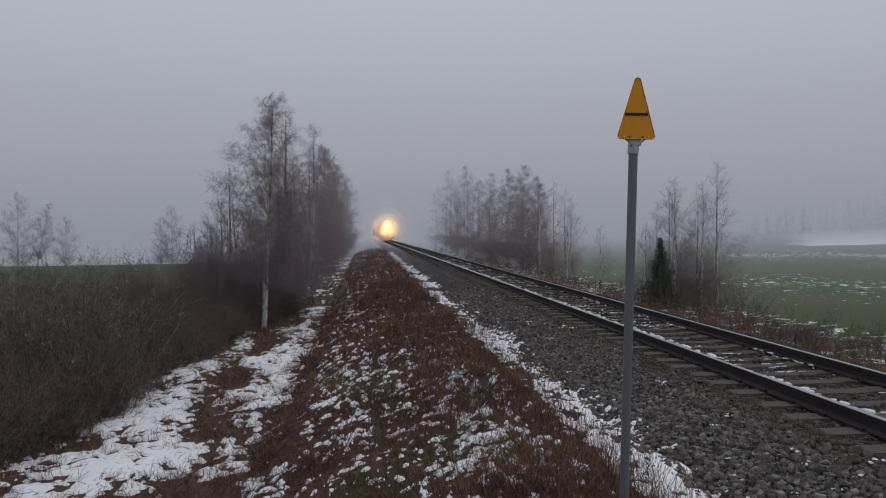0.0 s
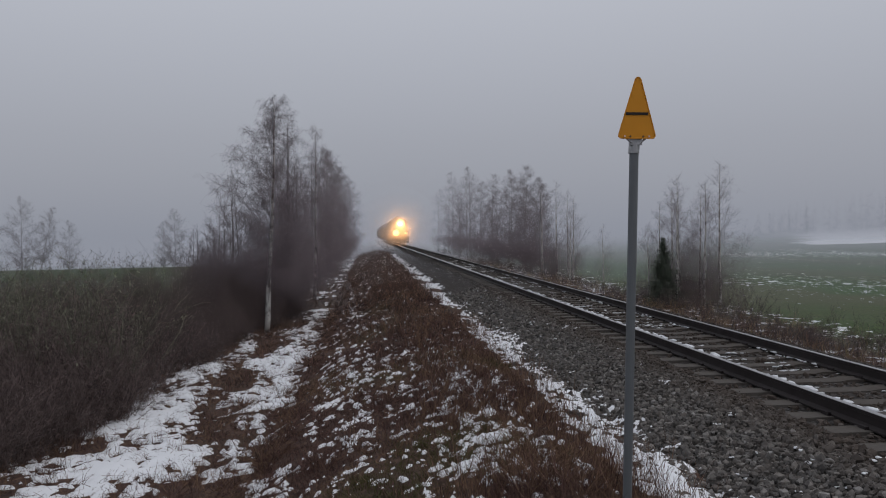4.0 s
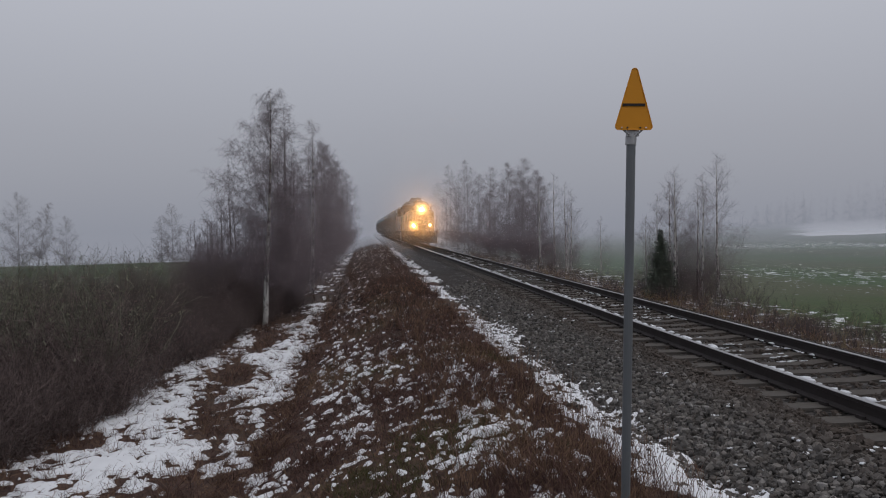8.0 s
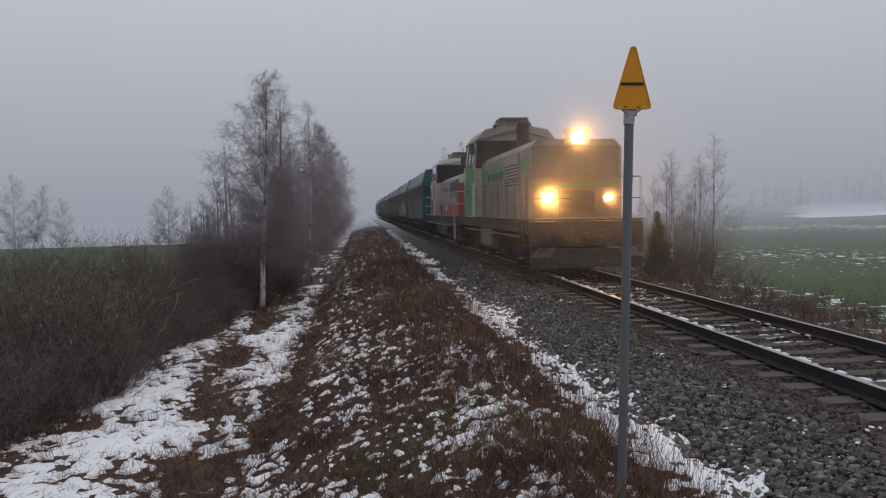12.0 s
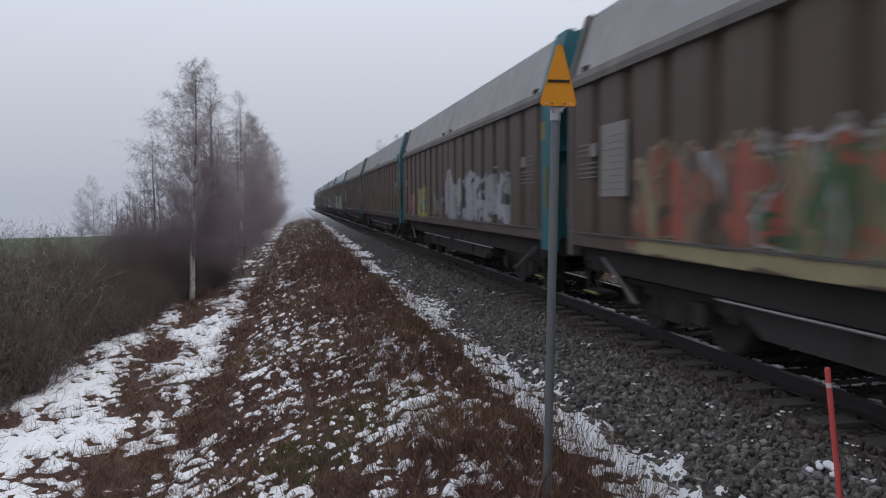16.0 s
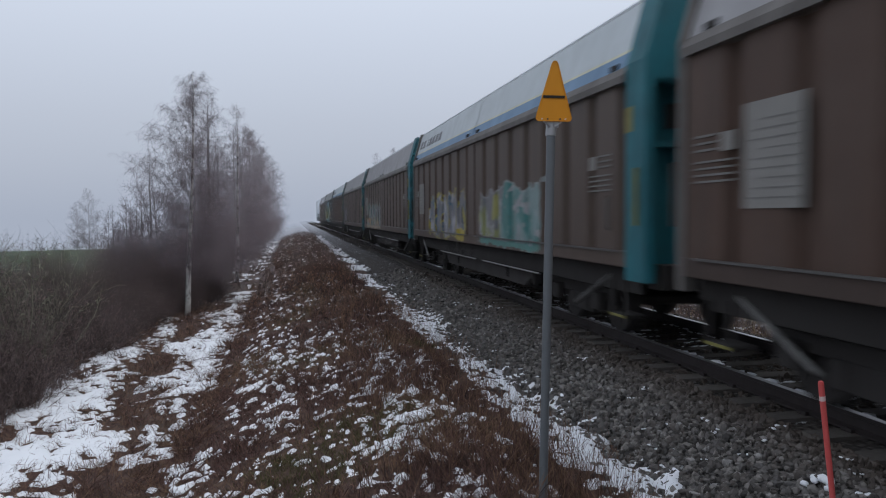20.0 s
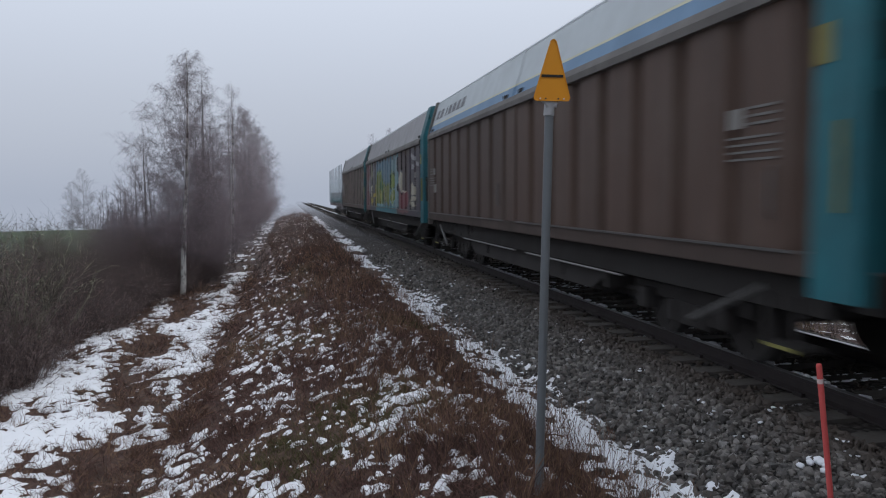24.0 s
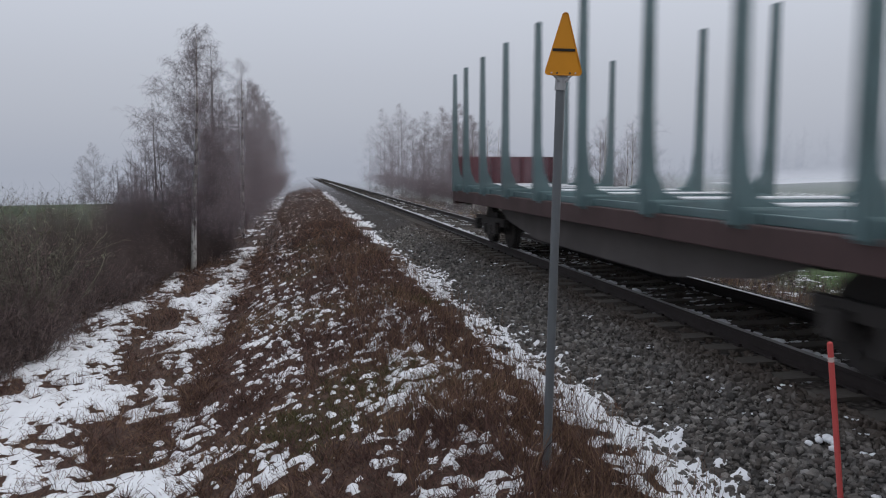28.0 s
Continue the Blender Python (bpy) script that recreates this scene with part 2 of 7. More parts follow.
def sprayed_wall(name, pictures, ground=None, shapes=(), strokes=()):
    """The brown wall sheet with sprayed pictures on it: rows of bulging letter-like shapes with outlines and strokes.
    A picture: y0, y1, z0, z1, how many shapes, fill, second fill, outline, strokes.
    A shape: a wobbly oval at y, z with its half sizes, fill and outline. A stroke: from y, z to y, z, its half width and colour."""
    m = Mat(name, 0.55)
    sep = m.n.new("ShaderNodeSeparateXYZ")
    m.l.new(m.co.outputs["Object"], sep.inputs[0])
    wob = m.math("MULTIPLY_ADD", m.noise(1.7, 2, 0.5), 0.9, -0.45)
    wob2 = m.math("MULTIPLY_ADD", m.noise(2.3, 2, 0.5, stretch=(1, 1.3, 0.8)), 0.8, -0.4)
    y, z = m.math("ADD", sep.outputs["Y"], wob), m.math("ADD", sep.outputs["Z"], wob2)
    run = m.noise(5.0, 5, 0.65, stretch=(1, 1, 0.07))
    col = m.mix(m.ramp(run, [(0.4, 0.0), (0.75, 0.55)]), (0.095, 0.067, 0.053), (0.042, 0.03, 0.025))
    if ground:
        for y0, y1, c_ in ground:
            inside = m.math("MULTIPLY", m.math("GREATER_THAN", y, y0), m.math("LESS_THAN", y, y1))
            inside = m.math("MULTIPLY", inside, m.math("LESS_THAN", m.math("ADD", z, m.math("MULTIPLY", wob, 0.5)), 3.3))
            col = m.mix(m.math("MULTIPLY", inside, 0.9), col, m.mix(m.noise(1.1, 3), c_, tuple(0.5 * v for v in c_)))
    mottle, stroke = m.noise(0.9, 2, 0.4, dist=1.0), m.noise(1.9, 2, 0.4, dist=1.6)
    for y0, y1, z0, z1, n_, fill, second, edge, mark in pictures:
        step = (y1 - y0) / n_
        u = m.math("DIVIDE", m.math("SUBTRACT", y, y0), step)
        across = m.math("MULTIPLY", m.math("ABSOLUTE", m.math("SUBTRACT", m.math("FRACT", u), 0.5)), 2.0)
        up = m.math("ABSOLUTE", m.math("DIVIDE", m.math("SUBTRACT", z, (z0 + z1) / 2), (z1 - z0) / 2))
        inside = m.math("MULTIPLY", m.math("GREATER_THAN", u, 0.0), m.math("LESS_THAN", u, float(n_)))
        d = m.math("MAXIMUM", across, up)
        letter = m.math("MULTIPLY", inside, m.ramp(d, [(0.95, 1.0), (0.97, 0.0)]))
        body = m.math("MULTIPLY", inside, m.ramp(d, [(0.87, 1.0), (0.9, 0.0)]))
        lines = m.math("MULTIPLY", body, m.ramp(stroke, [(0.57, 0.0), (0.6, 1.0)]))
        col = m.mix(letter, col, edge)
        col = m.mix(body, col, m.mix(m.ramp(mottle, [(0.45, 0.0), (0.55, 1.0)]), fill, second))
        col = m.mix(lines, col, mark)
    for y0, z0, ry, rz, fill, edge in shapes:
        ry, rz = float(ry), float(rz)
        d = m.math("ADD", m.math("POWER", m.math("ABSOLUTE", m.math("DIVIDE", m.math("SUBTRACT", y, y0), ry)), 2.6), m.math("POWER", m.math("ABSOLUTE", m.math("DIVIDE", m.math("SUBTRACT", z, z0), rz)), 2.6))
        col = m.mix(m.ramp(m.math("MULTIPLY", d, 0.5), [(0.5, 1.0), (0.56, 0.0)]), col, edge)
        col = m.mix(m.ramp(m.math("MULTIPLY", d, 0.5), [(0.33, 1.0), (0.37, 0.0)]), col, fill)
    sy, sz = m.math("MULTIPLY_ADD", wob, 0.25, sep.outputs["Y"]), m.math("MULTIPLY_ADD", wob2, 0.25, sep.outputs["Z"])
    for ya, za, yb, zb, half, paint in strokes:
        long2 = (yb - ya) ** 2 + (zb - za) ** 2
        dy, dz = m.math("SUBTRACT", sy, ya), m.math("SUBTRACT", sz, za)
        along = m.math("ADD", m.math("MULTIPLY", dy, (yb - ya) / long2), m.math("MULTIPLY", dz, (zb - za) / long2))
        along = m.math("MINIMUM", m.math("MAXIMUM", along, 0.0), 1.0)
        ey, ez = m.math("MULTIPLY_ADD", along, ya - yb, dy), m.math("MULTIPLY_ADD", along, za - zb, dz)
        d = m.math("SQRT", m.math("ADD", m.math("MULTIPLY", ey, ey), m.math("MULTIPLY", ez, ez)))
        col = m.mix(m.ramp(d, [(half * 0.85, 1.0), (half, 0.0)]), col, paint)
    worn = m.ramp(m.noise(11, 4, 0.7, stretch=(1, 1, 0.3)), [(0.45, 0.0), (0.72, 0.6)])
    m.colour(m.mix(worn, col, (0.075, 0.056, 0.046)))
    m.bump(m.noise(25, 3), 0.08, 0.006)
    return m.mist(TRAIN)


WHITE_, GREY_, DARK_, ORANGE_, TAN_, BLUE_, YELLOW_ = (0.32, 0.32, 0.33), (0.17, 0.17, 0.185), (0.05, 0.05, 0.055), (0.31, 0.085, 0.06), (0.2, 0.165, 0.1), (0.09, 0.14, 0.19), (0.33, 0.29, 0.07)
PINK_, TEALISH_, GREEN_, LIME_ = (0.26, 0.08, 0.08), (0.08, 0.16, 0.155), (0.045, 0.095, 0.045), (0.17, 0.2, 0.05)
W_ORANGE = sprayed_wall("wall_orange_blue_spray", [(12.0, 14.6, 1.22, 2.3, 4, (0.2, 0.13, 0.09), (0.24, 0.085, 0.06), (0.25, 0.21, 0.14), (0.09, 0.07, 0.055)), (10.0, 12.0, 1.22, 2.3, 2, TAN_, GREEN_, WHITE_, ORANGE_), (1.4, 8.4, 1.3, 2.6, 5, (0.1, 0.13, 0.11), (0.08, 0.07, 0.07), (0.15, 0.16, 0.14), GREY_)],
                        strokes=[(10.1, 1.2, 14.3, 1.2, 0.09, (0.3, 0.26, 0.15)), (14.3, 2.05, 14.0, 1.4, 0.1, (0.24, 0.22, 0.12)), (13.5, 2.1, 13.4, 1.4, 0.13, ORANGE_), (12.2, 2.15, 12.3, 1.5, 0.14, ORANGE_), (12.9, 2.2, 12.7, 1.7, 0.07, WHITE_), (11.8, 2.24, 10.4, 2.26, 0.025, WHITE_), (11.3, 1.6, 11.0, 2.0, 0.1, GREEN_)])
W_WHITE = sprayed_wall("wall_white_spray", [(2.0, 8.5, 1.3, 2.4, 3, (0.33, 0.33, 0.36), (0.27, 0.27, 0.295), DARK_, DARK_), (8.9, 10.4, 1.45, 1.95, 3, TAN_, GREY_, TAN_, DARK_), (11.5, 13.3, 1.25, 2.2, 2, YELLOW_, LIME_, GREEN_, BLUE_), (14.0, 15.1, 1.4, 2.0, 1, PINK_, PINK_, TAN_, WHITE_)],
                       strokes=[(7.9, 2.35, 7.4, 1.5, 0.3, (0.3, 0.3, 0.33)), (8.3, 1.9, 7.7, 2.0, 0.09, (0.3, 0.3, 0.33)), (13.1, 1.35, 11.6, 1.3, 0.09, (0.38, 0.36, 0.08)), (12.9, 1.4, 12.9, 2.1, 0.12, (0.38, 0.36, 0.08)), (12.2, 2.0, 12.1, 1.5, 0.16, (0.3, 0.33, 0.2))])
W_PALE = sprayed_wall("wall_pale_spray", [(9.0, 13.9, 1.18, 2.3, 5, (0.36, 0.36, 0.39), GREY_, YELLOW_, BLUE_), (5.7, 7.6, 1.2, 2.3, 3, GREY_, (0.24, 0.26, 0.12), WHITE_, WHITE_), (3.4, 5.7, 1.15, 2.3, 3, (0.07, 0.2, 0.19), (0.22, 0.3, 0.3), (0.3, 0.34, 0.34), WHITE_)],
                      strokes=[(9.2, 1.25, 9.9, 1.3, 0.16, (0.42, 0.34, 0.06)), (9.0, 1.5, 9.3, 1.9, 0.1, YELLOW_), (12.8, 2.28, 12.2, 2.34, 0.06, YELLOW_), (13.6, 1.25, 13.9, 1.5, 0.09, YELLOW_), (3.4, 1.2, 7.4, 1.22, 0.06, (0.1, 0.24, 0.22)), (5.2, 1.9, 4.2, 1.95, 0.05, WHITE_), (6.4, 1.75, 6.3, 2.05, 0.14, (0.3, 0.29, 0.1))])
W_TEAL = sprayed_wall("wall_teal_spray", [(8.6, 14.6, 1.5, 2.3, 3, TEALISH_, GREY_, TAN_, WHITE_), (8.6, 15.4, 1.15, 1.6, 4, (0.33, 0.24, 0.15), WHITE_, YELLOW_, TEALISH_), (15.6, 16.4, 1.35, 1.9, 2, (0.1, 0.085, 0.08), GREY_, DARK_, WHITE_)],
                      strokes=[(14.8, 1.95, 14.5, 2.2, 0.12, TEALISH_), (14.5, 2.2, 13.9, 2.28, 0.12, (0.14, 0.2, 0.17)), (14.3, 1.95, 13.6, 1.75, 0.1, (0.2, 0.24, 0.2)), (14.1, 2.1, 13.4, 2.2, 0.05, DARK_), (14.6, 1.5, 13.9, 1.55, 0.12, (0.36, 0.22, 0.13)), (14.9, 1.22, 9.0, 1.2, 0.06, (0.36, 0.3, 0.22))])
OLIVE_, GOLD_ = (0.17, 0.19, 0.05), (0.4, 0.32, 0.05)
CREAM_, LEAF_, PLUM_ = (0.46, 0.43, 0.34), (0.2, 0.26, 0.06), (0.1, 0.09, 0.115)
W_MURAL = sprayed_wall("wall_mural", [(7.6, 9.9, 1.45, 2.3, 4, LIME_, OLIVE_, GREEN_, (0.3, 0.26, 0.16))],
                       [(0.1, 2.7, PLUM_), (2.6, 5.4, (0.075, 0.055, 0.062)), (5.3, 12.4, (0.17, 0.29, 0.38)), (5.3, 6.9, (0.27, 0.42, 0.45)), (12.3, 15.0, (0.105, 0.11, 0.12)), (14.9, 17.4, (0.24, 0.12, 0.125))],
                       [(11.0, 2.05, 1.25, 0.8, OLIVE_, (0.1, 0.16, 0.07)), (10.4, 2.2, 0.5, 0.4, (0.06, 0.14, 0.06), LEAF_), (11.6, 2.1, 0.2, 0.32, (0.26, 0.4, 0.42), GREEN_), (10.5, 1.75, 0.45, 0.25, (0.34, 0.33, 0.1), OLIVE_),
                        (6.7, 2.4, 0.75, 0.36, LEAF_, GREEN_), (6.75, 1.7, 0.65, 0.36, LEAF_, (0.3, 0.45, 0.45)), (6.6, 1.7, 0.25, 0.18, (0.34, 0.36, 0.2), GREEN_), (4.45, 2.28, 0.36, 0.36, CREAM_, GREY_), (3.7, 1.6, 1.25, 0.36, (0.17, 0.05, 0.06), (0.09, 0.03, 0.035)),
                        (1.75, 1.74, 0.55, 0.45, CREAM_, DARK_), (14.3, 2.9, 0.4, 0.42, (0.24, 0.23, 0.16), (0.1, 0.11, 0.08)), (14.35, 2.0, 0.36, 0.36, CREAM_, DARK_), (15.15, 2.25, 0.28, 0.45, (0.24, 0.23, 0.24), GREY_), (13.3, 2.75, 0.35, 0.5, (0.16, 0.16, 0.17), PLUM_)],
                       [(12.0, 1.24, 5.6, 1.24, 0.13, (0.07, 0.23, 0.27)), (12.0, 1.38, 9.8, 1.4, 0.07, (0.22, 0.4, 0.45)), (11.9, 2.75, 11.4, 2.85, 0.05, (0.3, 0.42, 0.2)), (11.2, 2.7, 10.2, 2.85, 0.06, (0.24, 0.3, 0.12)),
                        (14.6, 1.7, 14.15, 1.42, 0.09, GOLD_), (14.15, 1.42, 13.4, 1.85, 0.1, GOLD_), (13.4, 1.85, 12.7, 1.8, 0.1, GOLD_), (12.45, 2.15, 12.25, 1.4, 0.17, (0.42, 0.35, 0.07)), (14.7, 2.0, 14.0, 1.98, 0.022, DARK_),
                        (2.2, 1.6, 1.3, 1.58, 0.02, DARK_), (2.2, 1.78, 1.3, 1.76, 0.02, DARK_), (1.9, 3.1, 1.3, 3.0, 0.08, WHITE_), (1.2, 2.9, 0.5, 2.75, 0.07, WHITE_), (1.8, 2.75, 1.4, 2.7, 0.09, WHITE_), (5.0, 1.24, 2.6, 1.24, 0.06, (0.2, 0.09, 0.09)), (3.9, 1.95, 3.0, 1.9, 0.035, CREAM_)])
W_TAG = sprayed_wall("wall_small_tag", [(13.0, 15.6, 1.4, 2.3, 3, GREY_, WHITE_, DARK_, DARK_)])


def glass_material():
    m = Mat("window_glass", 0.05, 0.0, 1.0)
    # base colour lifted to hold part of the sky's reflection
    m.colour((0.085, 0.098, 0.1))
    return m.mist(TRAIN)


M_GLASS = glass_material()


def lamp_material(name, col, power):
    m = Mat(name, 0.3)
    m.colour((0.8, 0.75, 0.6))
    m.b.inputs["Emission Color"].default_value = (*col, 1)
    m.b.inputs["Emission Strength"].default_value = power
    return m.m


M_LAMP = lamp_material("headlamp_light", (1.0, 0.5, 0.15), 1000)
M_LAMP_LOW = lamp_material("lower_headlamp_light", (1.0, 0.45, 0.11), 420)


def halo_material(share, deep):
    """A thin disc added to give a lamp its halo: mostly clear, a little of it scatters the lamp's light onward; it
    fades out to its rim.
    The farther off it is (deep), the more of the light it scatters."""
    m = Mat("halo_mist", 1.0)
    k = m.n.new("ShaderNodeTexGradient")
    k.gradient_type = "SPHERICAL"
    m.l.new(m.co.outputs["Object"], k.inputs[0])
    d = m.n.new("ShaderNodeVectorMath")
    d.operation = "DISTANCE"
    d.inputs[1].default_value = (0, 0, 1.7)
    m.l.new(m.geo.outputs["Position"], d.inputs[0])
    far = m.math("MULTIPLY", m.math("POWER", m.math("MINIMUM", m.math("DIVIDE", d.outputs["Value"], 150.0), 1.2), 1.4), deep)
    f = m.math("MULTIPLY", m.math("POWER", k.outputs["Fac"], 1.6), m.math("ADD", far, share))
    tl = m.n.new("ShaderNodeBsdfTranslucent")
    tl.inputs[0].default_value = (0.95, 0.93, 0.9, 1)
    tr = m.n.new("ShaderNodeBsdfTransparent")
    mx = m.n.new("ShaderNodeMixShader")
    m.l.new(f, mx.inputs[0])
    m.l.new(tr.outputs[0], mx.inputs[1])
    m.l.new(tl.outputs[0], mx.inputs[2])
    m.l.new(mx.outputs[0], m.out.inputs[0])
    return m.m


# distance before the lamp, radius and strength (near, far) of each disc added for the halo
HALO_DISCS = [(0.18, 0.7, halo_material(0.12, 0.2)), (0.6, 1.5, halo_material(0.05, 0.34)), (1.5, 3.6, halo_material(0.015, 0.38)), (3.2, 8.0, halo_material(0.012, 0.34))]


def bark_material(name, a, b, share):
    m = Mat(name, 0.85)
    f = m.noise(7, 4, 0.7, stretch=(1, 1, 0.55))
    m.colour(m.ramp(f, [(0.5, a), (0.6, b)]))
    m.bump(m.noise(30, 3), 0.3, 0.01)
    return m.mist(share)


M_BIRCH = bark_material("birch_bark", (0.6, 0.58, 0.55), (0.12, 0.1, 0.09), 1.0)
M_ALDER = bark_material("alder_bark", (0.16, 0.135, 0.135), (0.1, 0.085, 0.085), 2.8)
M_BIRCH_ROW = bark_material("birch_bark_pale", (0.36, 0.34, 0.33), (0.18, 0.16, 0.155), 2.8)
M_BARK_FIELD = bark_material("field_bark", (0.15, 0.13, 0.125), (0.1, 0.09, 0.088), 2.6)


def twig_material(name, a, b, share):
    m = Mat(name, 0.9, spec=0.1)
    m.colour(m.ramp(m.geo.outputs["Random Per Island"], [(0.0, a), (1.0, b)]))
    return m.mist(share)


# tree twigs and needles are paled: part of the haze is put into their colour
M_TWIG = twig_material("birch_twigs", (0.14, 0.113, 0.121), (0.265, 0.218, 0.23), 3.7)
M_TWIG_ROW = twig_material("row_birch_twigs", (0.17, 0.14, 0.148), (0.3, 0.25, 0.26), 3.2)
M_TWIG_FIELD = twig_material("field_birch_twigs", (0.14, 0.12, 0.125), (0.22, 0.19, 0.195), 2.6)
M_WOOD = twig_material("far_wood_foliage", (0.05, 0.06, 0.06), (0.08, 0.09, 0.088), 3.4)
M_SHRUB = twig_material("shrub_twigs", (0.062, 0.048, 0.046), (0.185, 0.14, 0.132), 3.0)
M_SHRUB_GREEN = twig_material("shrub_twigs_mossy", (0.075, 0.077, 0.057), (0.2, 0.2, 0.15), 3.0)
M_NEEDLE = twig_material("spruce_needles", (0.06, 0.075, 0.058), (0.13, 0.15, 0.115), 4.5)
M_GRASS = twig_material("dead_grass", (0.07, 0.042, 0.03), (0.24, 0.15, 0.1), 2.0)
M_GRASS_RED = twig_material("reddish_dead_grass", (0.042, 0.026, 0.024), (0.15, 0.087, 0.073), 2.0)
M_GRASS_GREEN = twig_material("green_grass", (0.046, 0.044, 0.02), (0.105, 0.092, 0.043), 2.0)
M_STRAW = twig_material("straw", (0.16, 0.115, 0.06), (0.28, 0.22, 0.12), 1.3)


def ground_material():
    """Snow-flecked turf: a snowy track below the bank, dead grass on it, green fields beyond."""
    m = Mat("winter_turf", 0.95, spec=0.15)
    pos = m.co.outputs["Object"]
    sep = m.n.new("ShaderNodeSeparateXYZ")
    m.l.new(pos, sep.inputs[0])
    x, y = sep.outputs["X"], sep.outputs["Y"]
    big, mid, fine = m.noise(0.5, 4, 0.6), m.noise(2.2, 4, 0.65), m.noise(9, 4, 0.7)
    xw = m.math("ADD", x, m.math("MULTIPLY_ADD", mid, 1.6, -0.8))
    soil = m.ramp(fine, [(0.3, (0.03, 0.019, 0.016)), (0.5, (0.066, 0.039, 0.03)), (0.7, (0.112, 0.07, 0.05))])
    soil = m.mix(m.ramp(big, [(0.48, 0.0), (0.7, 0.45)]), soil, (0.04, 0.036, 0.018))
    field = m.ramp(fine, [(0.3, (0.014, 0.036, 0.003)), (0.55, (0.03, 0.07, 0.005)), (0.75, (0.07, 0.1, 0.016))])

    def band(a, b, soft):
        """1 between a and b across the line."""
        return m.math("MULTIPLY", m.ramp(m.math("MULTIPLY_ADD", xw, 0.01, 0.5), [(0.5 + (a - soft) * 0.01, 0.0), (0.5 + (a + soft) * 0.01, 1.0)]),
                      m.ramp(m.math("MULTIPLY_ADD", xw, 0.01, 0.5), [(0.5 + (b - soft) * 0.01, 1.0), (0.5 + (b + soft) * 0.01, 0.0)]))

    far_left = m.ramp(m.math("MULTIPLY_ADD", xw, 0.01, 0.5), [(0.40, 1.0), (0.42, 0.0)])
    far_right = m.ramp(m.math("MULTIPLY_ADD", xw, 0.01, 0.5), [(0.612, 0.0), (0.632, 1.0)])
    in_field = m.math("MAXIMUM", far_left, far_right)
    field = m.mix(m.ramp(m.noise(0.12, 4, 0.6, stretch=(1, 0.4, 1)), [(0.42, 0.0), (0.62, 0.6)]), field, (0.07, 0.06, 0.025))
    col = m.mix(in_field, soil, field)
    verge = band(9.2, 14.5, 0.8)
    # broad broken sheets of snow on the verge and the fields
    sheets = m.math("ADD", m.math("MULTIPLY", m.noise(1.9, 6, 0.66, dist=0.3), 0.7), m.math("MULTIPLY", fine, 0.3))

    def lying(fac, where, at):
        """Snow where the pattern passes a threshold; it breaks up into scraps towards the edge of its ground."""
        return m.ramp(m.math("ADD", fac, m.math("MULTIPLY_ADD", where, 0.26, -0.26)), [(at, 0.0), (at + 0.022, 1.0)])

    on_verge = lying(sheets, verge, 0.545)
    drift = m.noise(0.045, 3, 0.5, stretch=(1, 0.45, 1))
    sheet = m.math("MULTIPLY", m.ramp(m.math("MULTIPLY_ADD", drift, 0.3, m.math("MULTIPLY", y, 0.005)), [(0.62, 0.0), (0.66, 0.4)]), m.ramp(m.math("ADD", m.math("MULTIPLY_ADD", m.math("MULTIPLY_ADD", y, -0.58, x), 0.02, 0.5), m.math("MULTIPLY_ADD", m.noise(0.07, 4, 0.6, stretch=(0.5, 1, 1)), 0.5, -0.25)), [(0.5, 0.0), (0.62, 1.0)]))
    on_field = m.math("MULTIPLY", in_field, m.ramp(m.math("ADD", m.math("ADD", sheets, sheet), m.ramp(drift, [(0.45, 0.0), (0.7, 0.12)])), [(0.635, 0.0), (0.675, 1.0)]))
    lies = m.math("MAXIMUM", on_verge, on_field)
    snow = m.ramp(fine, [(0.2, (0.74, 0.76, 0.8)), (0.8, (0.87, 0.88, 0.9))])
    m.colour(m.mix(lies, col, snow))
    m.bump(m.math("ADD", m.math("MULTIPLY", lies, 0.6), m.math("MULTIPLY", fine, 0.7)), 0.45, 0.05)
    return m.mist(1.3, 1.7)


M_GROUND = ground_material()


def stone_material():
    m = Mat("ballast_stone", 0.9, spec=0.25)
    c = m.ramp(m.geo.outputs["Random Per Island"], [(0.0, (0.045, 0.042, 0.04)), (0.3, (0.13, 0.114, 0.103)), (0.6, (0.108, 0.102, 0.098)), (0.95, (0.245, 0.225, 0.207)), (1.0, (0.32, 0.31, 0.3))])
    c = m.mix(m.ramp(m.noise(26, 4, 0.7), [(0.4, 0.0), (0.7, 0.5)]), c, (0.04, 0.038, 0.036))
    rust = m.n.new("ShaderNodeSeparateXYZ")
    m.l.new(m.co.outputs["Object"], rust.inputs[0])
    near_rail = m.ramp(m.math("MULTIPLY", m.math("ADD", rust.outputs["X"], m.math("MULTIPLY_ADD", m.noise(1.3, 3), 0.8, -0.4)), 0.1), [(0.37, 0.0), (0.44, 0.75)])
    m.colour(m.mix(near_rail, c, (0.058, 0.042, 0.033)))
    m.bump(m.noise(60, 3), 0.3, 0.005)
    return m.mist(1.5)


